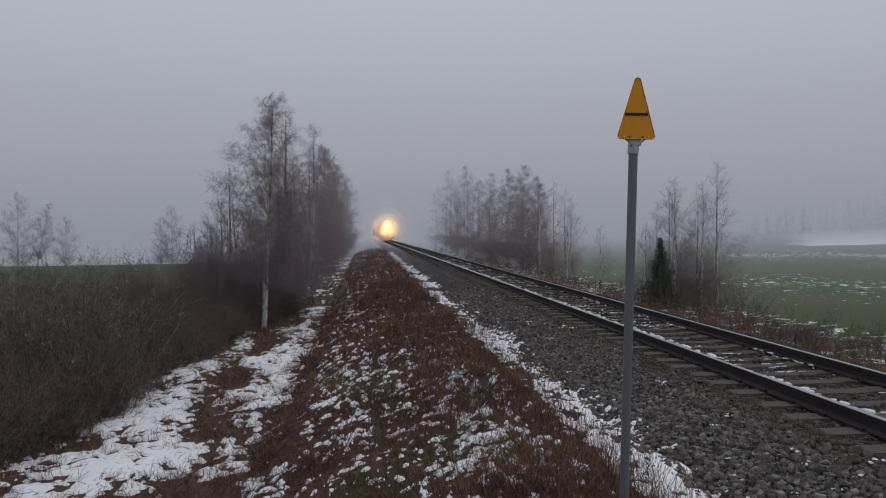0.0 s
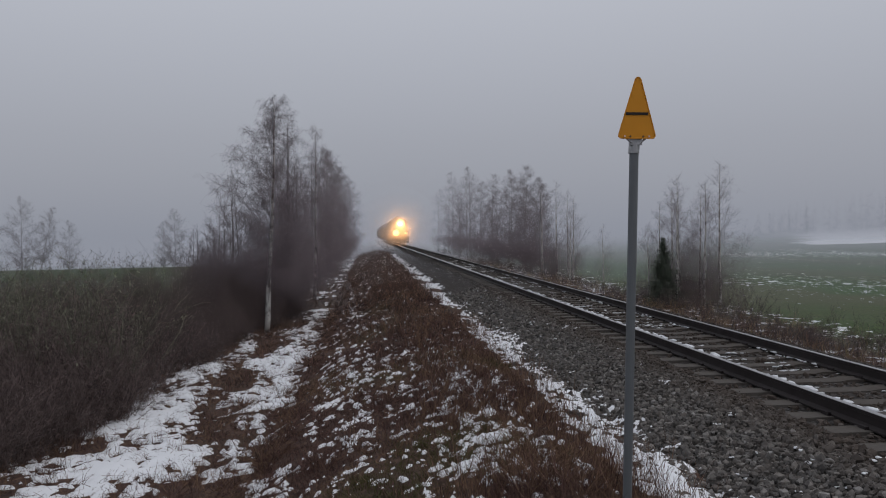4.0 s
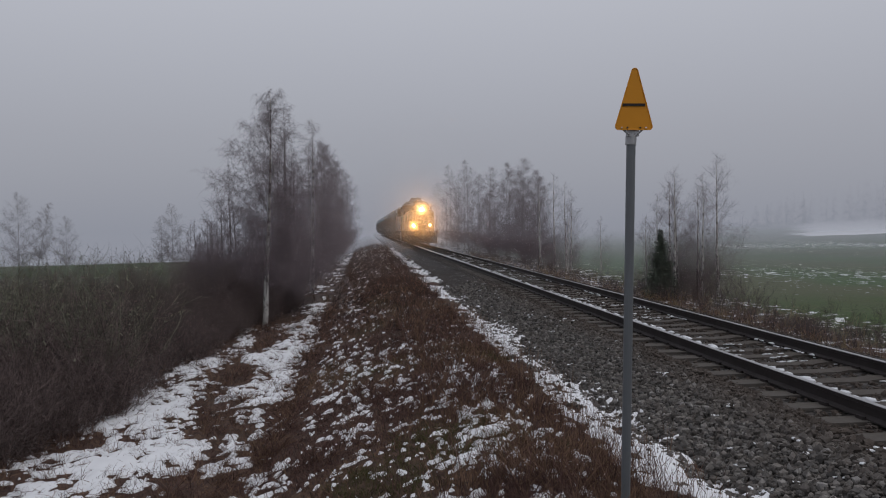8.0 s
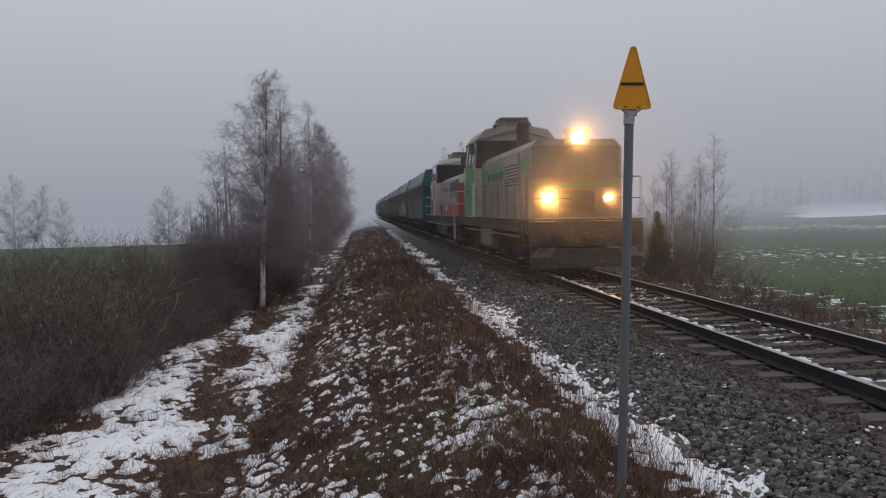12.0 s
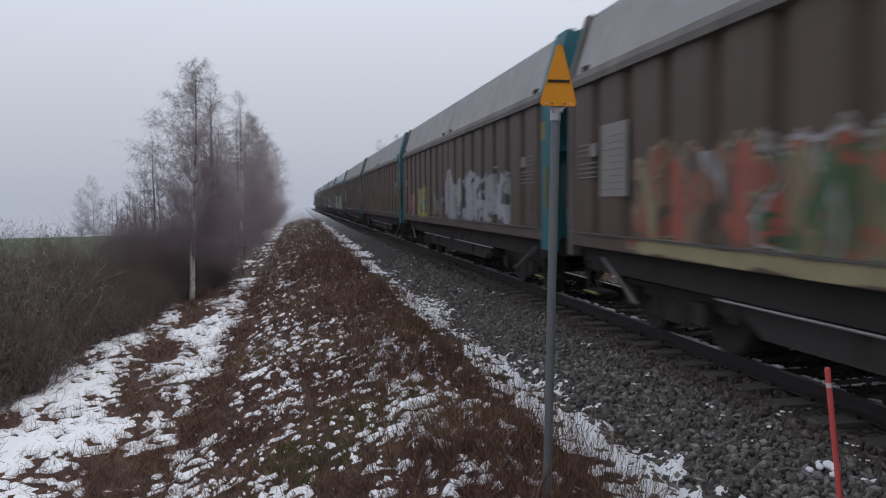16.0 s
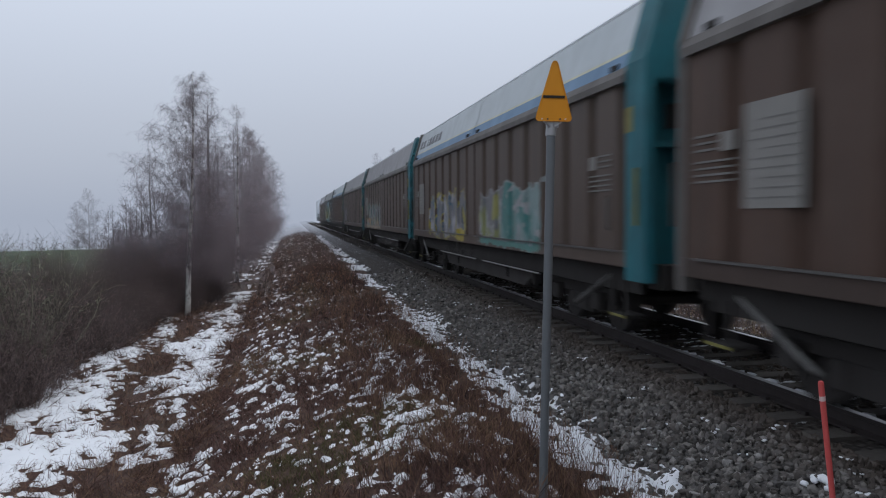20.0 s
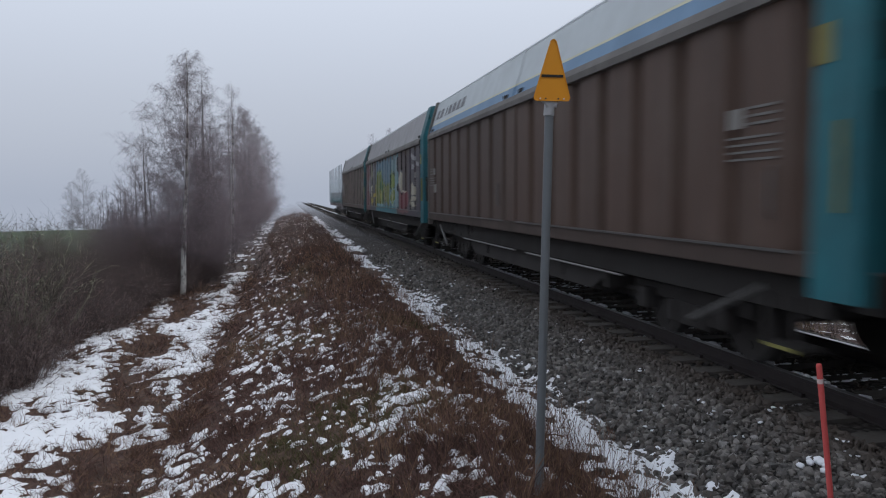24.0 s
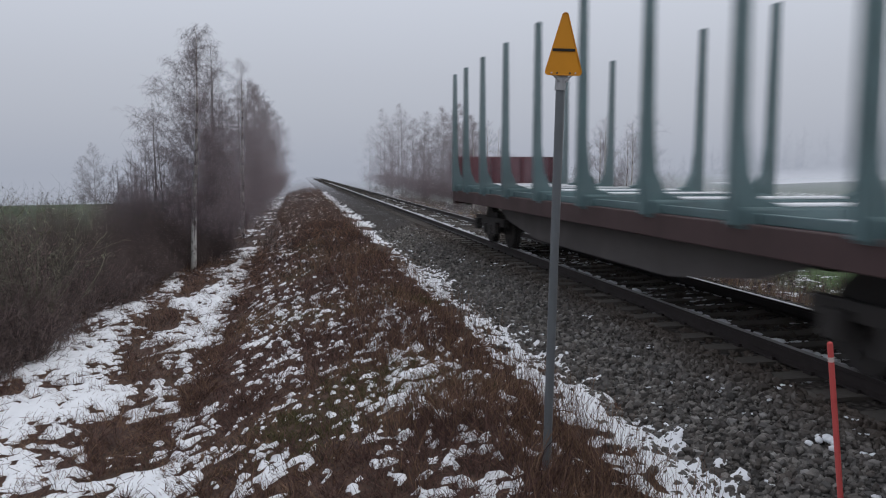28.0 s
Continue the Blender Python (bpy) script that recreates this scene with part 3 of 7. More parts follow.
def ballast_bed_material():
    m = Mat("ballast_bed", 0.95, spec=0.2)
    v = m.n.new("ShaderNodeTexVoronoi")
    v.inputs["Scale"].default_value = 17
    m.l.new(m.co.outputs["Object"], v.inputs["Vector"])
    # stones drawn by cells; shade in the gaps between them is put into the colour
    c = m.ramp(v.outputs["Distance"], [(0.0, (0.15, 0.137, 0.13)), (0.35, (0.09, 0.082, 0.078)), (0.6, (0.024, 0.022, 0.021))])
    c = m.mix(m.ramp(m.noise(0.7, 4, 0.6), [(0.4, 0.0), (0.7, 0.5)]), c, (0.075, 0.06, 0.05))
    sn = m.ramp(m.noise(3.1, 5, 0.75), [(0.63, 0.0), (0.67, 0.9)])
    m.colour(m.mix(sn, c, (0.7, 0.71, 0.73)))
    m.bump(v.outputs["Distance"], 0.9, -0.05)
    return m.mist(1.5)


M_STONE, M_BED = stone_material(), ballast_bed_material()
M_SLEEPER = painted("concrete_sleeper", (0.095, 0.086, 0.078), 0.9, 0.75, (0.06, 0.048, 0.04), False, share=1.0, scale=2)
M_RAIL = painted("rail_rust", (0.028, 0.022, 0.022), 0.6, 0.4, (0.018, 0.014, 0.013), False, share=1.0)
M_RAIL_TOP = painted("rail_running_face", (0.42, 0.41, 0.41), 0.28, 0.25, (0.2, 0.18, 0.16), False, share=0.9, metal=0.9)
M_SNOW = painted("old_snow", (0.76, 0.77, 0.8), 0.9, 0.12, (0.45, 0.44, 0.44), False, share=1.0, scale=4)
M_POST = painted("grey_post", (0.145, 0.155, 0.165), 0.45, 0.2, (0.07, 0.07, 0.07), False, share=0.4, metal=0.3)
M_CLAMP = painted("zinc_clamp", (0.36, 0.36, 0.37), 0.45, 0.25, (0.18, 0.18, 0.18), False, share=0.4, metal=0.5)
M_SIGN = painted("amber_sign_face", (0.62, 0.25, 0.012), 0.5, 0.15, (0.35, 0.15, 0.01), False, share=0.4)
M_SIGN_BAR = painted("black_sign_bar", (0.015, 0.013, 0.012), 0.5, 0.1, share=0.4)
M_STAKE = painted("coral_stake", (0.56, 0.09, 0.085), 0.5, 0.15, (0.3, 0.08, 0.06), False, share=0.4)
M_BAND = painted("reflective_band", (0.62, 0.5, 0.48), 0.35, 0.1, (0.4, 0.3, 0.3), False, share=0.4)


# ---- mesh helpers ----
def part(name, bm, material, parent=None, label="", smooth=False):
    """Links a bmesh as one mesh object, under a thing or a part."""
    me = bpy.data.meshes.new(name)
    bm.to_mesh(me)
    bm.free()
    me.materials.append(material)
    if smooth:
        for p_ in me.polygons:
            p_.use_smooth = True
    ob = new(name, me)
    ob.parent = parent
    if label:
        tagged(ob, label)
    return ob


def shared(name, me, parent, at=None):
    """One more object on a mesh that exists."""
    ob = new(name, me)
    ob.parent = parent
    if at is not None:
        ob.matrix_basis = at
    return ob


def thing(name, label, category, group="", at=(0, 0, 0), kind=""):
    ob = new(name)
    ob.location = at
    return tagged(ob, label, category, group, kind)


def box(bm, x0, x1, y0, y1, z0, z1, bevel=0.0):
    v = [bm.verts.new(c) for c in ((x0, y0, z0), (x1, y0, z0), (x1, y1, z0), (x0, y1, z0), (x0, y0, z1), (x1, y0, z1), (x1, y1, z1), (x0, y1, z1))]
    f = [bm.faces.new([v[i] for i in q]) for q in ((3, 2, 1, 0), (4, 5, 6, 7), (0, 1, 5, 4), (1, 2, 6, 5), (2, 3, 7, 6), (3, 0, 4, 7))]
    if bevel:
        es = list({e_ for q in f for e_ in q.edges})
        bmesh.ops.bevel(bm, geom=es, offset=bevel, segments=2, affect="EDGES", profile=0.5)
    return bm


def boxes(*rows, bevel=0.0):
    bm = bmesh.new()
    for q in rows:
        box(bm, *q, bevel=bevel)
    return bm


def prism(profile, y0, y1, bm=None):
    """A closed profile in x and z, drawn out along y."""
    bm = bm or bmesh.new()
    a = [bm.verts.new((x, y0, z)) for x, z in profile]
    b = [bm.verts.new((x, y1, z)) for x, z in profile]
    n_ = len(a)
    bm.faces.new(a)
    bm.faces.new(b[::-1])
    for i in range(n_):
        bm.faces.new((a[i], b[i], b[(i + 1) % n_], a[(i + 1) % n_]))
    bmesh.ops.recalc_face_normals(bm, faces=bm.faces)
    return bm


def side_plate(outline, x0, x1, bm=None):
    """A closed outline in y and z, given thickness along x."""
    bm = bm or bmesh.new()
    a = [bm.verts.new((x0, y, z)) for y, z in outline]
    b = [bm.verts.new((x1, y, z)) for y, z in outline]
    n_ = len(a)
    bm.faces.new(a)
    bm.faces.new(b[::-1])
    for i in range(n_):
        bm.faces.new((a[i], b[i], b[(i + 1) % n_], a[(i + 1) % n_]))
    bmesh.ops.recalc_face_normals(bm, faces=bm.faces)
    return bm


def rod(points, radius, sides=6, bm=None):
    """A round bar through points, each with its own radius if radius is a list."""
    bm = bm or bmesh.new()
    rings = []
    for i, p_ in enumerate(points):
        p_ = Vector(p_)
        a = Vector(points[max(0, i - 1)])
        b = Vector(points[min(len(points) - 1, i + 1)])
        d = (b - a).normalized()
        u = d.cross(Vector((0, 0, 1)) if abs(d.z) < 0.9 else Vector((1, 0, 0))).normalized()
        w = d.cross(u)
        rr = radius[i] if isinstance(radius, (list, tuple)) else radius
        rings.append([bm.verts.new(p_ + (u * math.cos(k) + w * math.sin(k)) * rr) for k in (2 * math.pi * j / sides for j in range(sides))])
    for r0, r1 in zip(rings, rings[1:]):
        for j in range(sides):
            bm.faces.new((r0[j], r0[(j + 1) % sides], r1[(j + 1) % sides], r1[j]))
    bm.faces.new(rings[0][::-1])
    bm.faces.new(rings[-1])
    bmesh.ops.recalc_face_normals(bm, faces=bm.faces)
    return bm


def disc_x(bm, x0, x1, y, z, radius, sides=20):
    """A round slab whose axis lies along x."""
    return rod([(x0, y, z), (x1, y, z)], radius, sides, bm)


def from_arrays(name, verts, faces, material, smooth=False):
    me = bpy.data.meshes.new(name)
    me.from_pydata([tuple(v) for v in verts], [], [tuple(f) for f in faces])
    me.materials.append(material)
    if smooth:
        me.polygons.foreach_set("use_smooth", [True] * len(me.polygons))
    return me


class Strips:
    """Many thin flat ribbons in one mesh."""

    def __init__(self):
        self.a, self.b, self.wa, self.wb = [], [], [], []

    def add(self, a, b, wa, wb):
        self.a.append(a), self.b.append(b), self.wa.append(wa), self.wb.append(wb)

    def mesh(self, name, material, seed=1):
        rng = np.random.default_rng(seed)
        a, b = np.array(self.a, float), np.array(self.b, float)
        wa, wb = np.array(self.wa)[:, None], np.array(self.wb)[:, None]
        d = b - a
        d /= np.linalg.norm(d, axis=1)[:, None] + 1e-9
        side = np.cross(d, rng.normal(size=d.shape))
        side /= np.linalg.norm(side, axis=1)[:, None] + 1e-9
        v = np.stack([a - side * wa / 2, a + side * wa / 2, b + side * wb / 2, b - side * wb / 2], 1).reshape(-1, 3)
        n_ = len(a)
        me = bpy.data.meshes.new(name)
        me.vertices.add(4 * n_)
        me.vertices.foreach_set("co", v.astype(np.float32).ravel())
        me.loops.add(4 * n_)
        me.loops.foreach_set("vertex_index", np.arange(4 * n_, dtype=np.int32))
        me.polygons.add(n_)
        me.polygons.foreach_set("loop_start", np.arange(0, 4 * n_, 4, dtype=np.int32))
        me.update(calc_edges=True)
        me.materials.append(material)
        return me


# ---- the ground ----
CROSS = [(-400, -3.0), (-120, -2.2), (-40, -1.45), (-12, -1.15), (-7, -1.25), (-4.4, -1.22), (-2.6, -1.18), (-1.4, -1.1), (-0.5, -0.82), (0.7, -0.5), (1.5, -0.4),
         (2.2, -0.46), (2.95, -0.54), (3.4, -0.75), (4.5, -0.8), (7, -0.8), (8.6, -0.78), (10.5, -1.05), (14, -1.0), (30, -0.8), (50, -0.55), (66, 0.0), (84, 1.0), (110, 1.9), (160, 3.2), (400, 8.0)]
CX, CZ = np.array([c[0] for c in CROSS]), np.array([c[1] for c in CROSS])


def height(x, y):
    z = float(np.interp(x, CX, CZ))
    if x < -9 and y > 76:
        # the field beyond the thicket ends at a low brow
        z -= 5.0 * min(1.0, (y - 76) / 70) * min(1.0, (-9 - x) / 6)
    if not 3.25 < x < 8.8:
        rise = min(1.0, max(0.0, (4.3 - y) / 2.8))
        z += 0.75 * rise * rise * (3 - 2 * rise) * min(1, max(0, (x + 4) / 2.5)) * min(1, max(0, (3.4 - x) / 0.8))
        z += 0.10 * noise.noise((x * 0.45, y * 0.4, 3)) + 0.05 * noise.noise((x * 1.7, y * 1.5, 7)) + 0.022 * noise.noise((x * 5, y * 5, 1))
    return z


def build_ground():
    xs = np.concatenate([[-600, -300, -150, -90, -60, -40, -28, -20, -16, -13, -11], np.arange(-9.5, -5, 0.5), np.arange(-5, 3.6, 0.11),
                         [4.5, 5.7, 7, 8.2, 8.8], np.arange(9.2, 14, 0.4), [15, 17, 20, 24, 30, 40, 55, 75, 110, 160, 300, 600]])
    ys = np.concatenate([[-300, -80, -30, -12, -5, 0, 2], np.arange(3, 14, 0.11), np.arange(14, 26, 0.25), np.arange(26, 60, 0.8), np.arange(60, 140, 4), [150, 170, 200, 260, 400, 800]])
    zs = np.array([[height(x, y) for x in xs] for y in ys])
    w = len(xs)
    verts = [(x, y, zs[j, i]) for j, y in enumerate(ys) for i, x in enumerate(xs)]
    faces = [(j * w + i, j * w + i + 1, (j + 1) * w + i + 1, (j + 1) * w + i) for j in range(len(ys) - 1) for i in range(w - 1)]
    tagged(new("ground", from_arrays("ground", verts, faces, M_GROUND, True)), "turf with dead grass on the bank and green fields beyond", "ground", kind="structure")
    return xs, ys, zs


GROUND = build_ground()


# ---- the old snow that lies on path, bank and strip ----
TABLES = [np.random.default_rng(900 + i).random((64, 64)) for i in range(12)]


def soft_noise(x, y, k):
    """Smooth noise between 0 and 1 over arrays."""
    x, y = np.asarray(x, float) + 500, np.asarray(y, float) + 500
    i, j = np.floor(x).astype(int), np.floor(y).astype(int)
    u, v = x - i, y - j
    u, v = u * u * (3 - 2 * u), v * v * (3 - 2 * v)
    t = TABLES[k]
    a, b, c_, d = t[i % 64, j % 64], t[(i + 1) % 64, j % 64], t[i % 64, (j + 1) % 64], t[(i + 1) % 64, (j + 1) % 64]
    return (a * (1 - u) + b * u) * (1 - v) + (c_ * (1 - u) + d * u) * v


def rough_noise(x, y, k, steps=4, fall=0.55):
    total, amp = 0.0, 1.0
    for o in range(steps):
        total = total + amp * soft_noise(np.asarray(x) * 2 ** o + 7.3 * o, np.asarray(y) * 2 ** o + 3.1 * o, (k + o) % 12)
        amp *= fall
    return total


def evened(pattern, x, y):
    """A pattern evened out so that any share between 0 and 1 is as common as any other."""
    g = np.random.default_rng(5).uniform(-40, 40, (2, 4000))
    return np.interp(pattern(x, y), np.sort(pattern(g[0], g[1])), np.linspace(0, 1, 4000))


def bump_at(v, mid, wide):
    return np.exp(-((v - mid) / wide) ** 2)


def snow_share(x, y):
    """How much of the ground the snow covers there, from 0 to 1."""
    x, y = np.asarray(x, float), np.asarray(y, float)
    wob = 1.1 * (rough_noise(x * 0.0 + 3, y * 0.42, 1, 3) / 1.85 - 0.5) + 0.5 * (rough_noise(x * 0.9, y * 0.9, 4, 3) / 1.85 - 0.5)
    left, right = -4.35 - 0.09 * np.clip(13 - y, 0, 6) + 1.3 * wob, -1.12 - 0.02 * (np.clip(y, 8, 26) - 8) + 0.35 * np.clip((10 - y) / 3, 0, 1) + 0.7 * wob
    path = np.clip((x - left) / 1.3 + 0.35, 0, 1) * np.clip((right - x) / 0.6 + 0.5, 0, 1)
    ridge = bump_at(x, -1.9 - 0.13 * (np.clip(y, 7, 14.5) - 9), 0.42) * np.clip(3.2 * (rough_noise(x * 1.2, y * 0.75, 6, 2) / 1.55 - 0.3), 0, 1)
    path = path * (1 - 0.85 * np.clip((-1.9 - x) / 0.4, 0, 1) * np.clip((y - 23.6) / 1.0, 0, 1) * np.clip((36 - y) / 4, 0, 1))
    ridge = np.minimum(1, 1.3 * ridge)
    share = path * (0.53 + 0.09 * np.clip((13.5 - y) / 3, 0, 1) - 0.3 * np.clip((y - 24) / 10, 0, 1)) * (1 - 0.95 * ridge)
    bank = (0.14 + 0.05 * np.clip((10 - y) / 3, 0, 1)) * bump_at(x, -0.5, 1.1) + 0.125 * bump_at(x, 1.5, 0.7)
    bank = bank * (0.55 + 0.9 * (rough_noise(x * 0.5, y * 0.25, 8, 2) / 1.55)) * (1 - 0.15 * np.clip((y - 15) / 12, 0, 1))
    share = np.maximum(share, bank + 0.08 * bump_at(x, 1.3, 0.45) * np.clip((10.5 - y) / 2.5, 0, 1))
    broken = np.clip(1.6 * (rough_noise(x * 0.0 + 9, y * 0.55, 3, 3) / 1.85) - 0.15, 0, 1)
    strip = bump_at(x, 2.68 + 0.12 * (wob > 0.1) + 0.035 * np.clip(8 - y, 0, 3), 0.4) * (0.35 + 0.55 * broken) * (1 - 0.25 * np.clip((y - 11) / 8, 0, 1))
    return np.maximum(share, 1.15 * strip)


def snow_depth(x, y):
    """Above zero where snow lies: broken sheets on path and strip, small slanting scraps on the bank."""
    x, y = np.asarray(x, float), np.asarray(y, float)
    sheets = evened(lambda a, b: rough_noise(a * 1.3, b * 0.9, 2, 3, 0.6) + 1.6 * rough_noise(a * 7.5, b * 8.5, 7, 2, 0.8), x, y)
    scraps = evened(lambda a, b: rough_noise(a * 9.5 + b * 3.0, b * 12.0 - a * 6.0, 5, 2, 0.6) + 0.2 * rough_noise(a * 1.1, b * 0.6, 9, 2), x, y)
    on_bank = np.clip((x + 1.35) / 0.5, 0, 1) * np.clip((2.35 - x) / 0.3, 0, 1)
    return sheets * (1 - on_bank) + scraps * on_bank - (1 - snow_share(x, y))


LAIN = snow_depth(*np.meshgrid(np.arange(-6.2, 3.3, 0.05), np.arange(3.0, 36.0, 0.08)))


def snow_near(x, y):
    """The snow's depth at one point, from a table."""
    return LAIN[min(LAIN.shape[0] - 1, max(0, int((y - 3.0) / 0.08 + 0.5))), min(LAIN.shape[1] - 1, max(0, int((x + 6.2) / 0.05 + 0.5)))]


def ground_at(x, y):
    """The ground mesh's own height under arrays of points."""
    xs, ys, zs = GROUND
    i = np.clip(np.searchsorted(xs, x) - 1, 0, len(xs) - 2)
    j = np.clip(np.searchsorted(ys, y) - 1, 0, len(ys) - 2)
    u, v = (x - xs[i]) / (xs[i + 1] - xs[i]), (y - ys[j]) / (ys[j + 1] - ys[j])
    return (zs[j, i] * (1 - u) + zs[j, i + 1] * u) * (1 - v) + (zs[j + 1, i] * (1 - u) + zs[j + 1, i + 1] * u) * v


def build_snow():
    """One thin sheet that dips under the turf wherever the ground is bare."""
    verts, faces, at = [], [], 0
    for x0, x1, dx, y0, y1, dy in ((-6.2, 3.25, 0.12, -8, 4, 0.25), (-6.2, 3.25, 0.034, 4, 15, 0.045), (-6.2, 3.25, 0.06, 15, 30, 0.12), (-5.8, 3.25, 0.12, 30, 90, 0.4)):
        X, Y = np.meshgrid(np.arange(x0, x1 + 1e-6, dx), np.arange(y0, y1 + 1e-6, dy))
        s_ = snow_depth(X, Y)
        base = ground_at(X, Y)
        shoulder = np.interp(X, [p_[0] for p_ in BED[:3]], [p_[1] for p_ in BED[:3]], left=-9)
        tussock = np.clip((X + 1.3) / 0.5, 0, 1) * np.clip((2.3 - X) / 0.3, 0, 1)
        Z = np.maximum(base, shoulder) + np.clip(s_ * (0.2 + 0.12 * tussock) + 0.008, -0.05, 0.036 + 0.01 * tussock) + 0.008 * (rough_noise(X * 6, Y * 6, 7, 2) / 1.55 - 0.5)
        h_, w = X.shape
        keep = s_ > -0.04
        cell = keep[:-1, :-1] | keep[1:, :-1] | keep[:-1, 1:] | keep[1:, 1:]
        jj, ii = np.nonzero(cell)
        k = at + jj * w + ii
        verts.append(np.stack([X, Y, Z], -1).reshape(-1, 3))
        faces.append(np.stack([k, k + 1, k + 1 + w, k + w], -1))
        at += h_ * w
    me = from_arrays("snow_cover", np.concatenate(verts), np.concatenate(faces).tolist(), M_SNOW, True)
    tagged(new("snow_cover", me), "thin broken old snow on the path and between the tussocks", "snow", kind="stuff")


# ---- the line: ballast bed, sleepers, rails ----
BED = [(2.86, -0.62), (3.1, -0.49), (3.9, -0.235), (4.35, -0.2), (7.05, -0.2), (7.5, -0.235), (8.4, -0.6), (8.5, -0.85), (2.86, -0.85)]


def bed_z(x):
    return float(np.interp(x, [p_[0] for p_ in BED[:7]], [p_[1] for p_ in BED[:7]]))


def build_line():
    bed = prism(BED, -60, 320)
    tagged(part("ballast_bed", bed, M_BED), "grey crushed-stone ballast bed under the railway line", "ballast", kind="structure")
    rng = np.random.default_rng(4)
    # loose stones, as real lumps where the camera is near
    ico = bmesh.new()
    bmesh.ops.create_icosphere(ico, subdivisions=1, radius=1)
    base = np.array([v.co[:] for v in ico.verts])
    tri = np.array([[v.index for v in f.verts] for f in ico.faces])
    ico.free()
    V, Fc = [], []
    k = 0
    for zone, count in (((2.8, 4.45, 3.6, 9.0), 8200), ((2.8, 4.45, 9.0, 15.0), 6200), ((2.8, 4.45, 15.0, 28.0), 6500), ((4.45, 7.0, 6.5, 24.0), 5200), ((7.0, 8.2, 9, 24), 1000), ((2.45, 2.9, 4, 20), 900)):
        x0, x1, y0, y1 = zone
        for _ in range(count):
            x, y = rng.uniform(x0, x1), rng.uniform(y0, y1)
            if 4.45 < x < 6.95 and abs((y / 0.61) % 1 - 0.5) < 0.24:
                continue
            if abs(x - 4.89) < 0.09 or abs(x - 6.49) < 0.09:
                continue
            s_ = (0.013 + 0.03 * rng.random() ** 1.3) * (1.2 if y > 15 else 1)
            pts = base * rng.uniform(0.55, 1.25, (12, 1)) * s_ * rng.uniform(0.55, 1.45, 3)
            q = rng.uniform(0, 6.28)
            c_, n_ = math.cos(q), math.sin(q)
            pts = pts @ np.array([[c_, n_, 0], [-n_, c_, 0], [0, 0, 1]])
            V.append(pts + (x, y, max(bed_z(x), height(x, y) if x < 2.95 else -9) + rng.uniform(-0.006, 0.02)))
            Fc.append(tri + 12 * k)
            k += 1
    me = from_arrays("ballast_stones", np.concatenate(V), np.concatenate(Fc).tolist(), M_STONE)
    tagged(new("ballast_stones", me), "loose grey crushed stones along the railway line", "ballast", kind="stuff")

    track = thing("railway_track", "single railway track of rusty rails on concrete sleepers", "railway track", kind="structure")
    # rail profile: foot, web, head
    prof = [(-0.07, -0.165), (0.07, -0.165), (0.07, -0.15), (0.012, -0.125), (0.012, -0.045), (0.036, -0.035), (0.036, -0.004), (-0.036, -0.004), (-0.036, -0.035), (-0.012, -0.045), (-0.012, -0.125), (-0.07, -0.15)]
    for x in (TRACK_X - 0.8, TRACK_X + 0.8):
        rail = part("rail", prism([(x + a, b) for a, b in prof], -50, 300), M_RAIL, track)
        part("running_face", boxes((x - 0.033, x + 0.033, -50, 300, -0.004, 0.0)), M_RAIL_TOP, rail, "bright worn running face")
    sl = prism([(TRACK_X - 1.3, -0.38), (TRACK_X - 1.3, -0.19), (TRACK_X - 1.27, -0.165), (TRACK_X - 0.55, -0.165), (TRACK_X - 0.4, -0.185), (TRACK_X + 0.4, -0.185),
                (TRACK_X + 0.55, -0.165), (TRACK_X + 1.27, -0.165), (TRACK_X + 1.3, -0.19), (TRACK_X + 1.3, -0.38)], -0.125, 0.125)
    first = part("sleeper", sl, M_SLEEPER, track)
    first.location = (0, 3.355, 0)
    for i in range(6, 160):
        o = shared("sleeper", first.data, track, pose(0, 0.61 * (i + 0.5) - 0.61 * 0.0, random.uniform(-0.006, 0.004), 0, 0, random.uniform(-0.4, 0.4)))
    far = bmesh.new()
    for i in range(160, 380):
        y = 0.61 * (i + 0.5)
        box(far, TRACK_X - 1.3, TRACK_X + 1.3, y - 0.12, y + 0.12, -0.3, -0.165)
    tagged(part("far_sleepers", far, M_SLEEPER, track), "concrete sleepers far down the line", kind="stuff")
    clip = boxes((-0.11, -0.072, -0.06, 0.06, -0.165, -0.13), (0.072, 0.11, -0.06, 0.06, -0.165, -0.13))
    clip_first = part("rail_clip", clip, M_RAIL, track)
    clip_first.location = (TRACK_X - 0.8, 3.355, 0)
    for i in range(6, 46):
        for x in (TRACK_X - 0.8, TRACK_X + 0.8):
            shared("rail_clip", clip_first.data, track, pose(x, 0.61 * (i + 0.5), 0))
    # old snow lying along the inner foot of the near rail
    V, Fc = [], []
    rng = np.random.default_rng(8)
    for y in np.arange(4, 130, 0.085):
        if noise.noise((y * 0.55, 2.0, 0)) + 0.6 * noise.noise((y * 2.1, 5.0, 0)) + rng.normal(0, 0.15) < (-0.22 if y < 30 else -0.5):
            continue
        s_ = rng.uniform(0.03, 0.085)
        pts = base * rng.uniform(0.5, 1.2, (12, 1)) * (s_ * 0.9, s_ * 1.4, s_ * 0.35)
        V.append(pts + (TRACK_X - 0.8 + 0.085 + abs(rng.normal(0, 0.05)), y, -0.03 + rng.uniform(-0.03, 0.014)))
        Fc.append(tri + 12 * (len(V) - 1))
    for i in range(6, 90):
        for edge in (-0.14, 0.14):
            x = TRACK_X - 0.72
            while x < TRACK_X + 0.72:
                x += rng.uniform(0.03, 0.14)
                if noise.noise((x * 1.6, i * 1.7 + edge, 6)) < 0.2:
                    continue
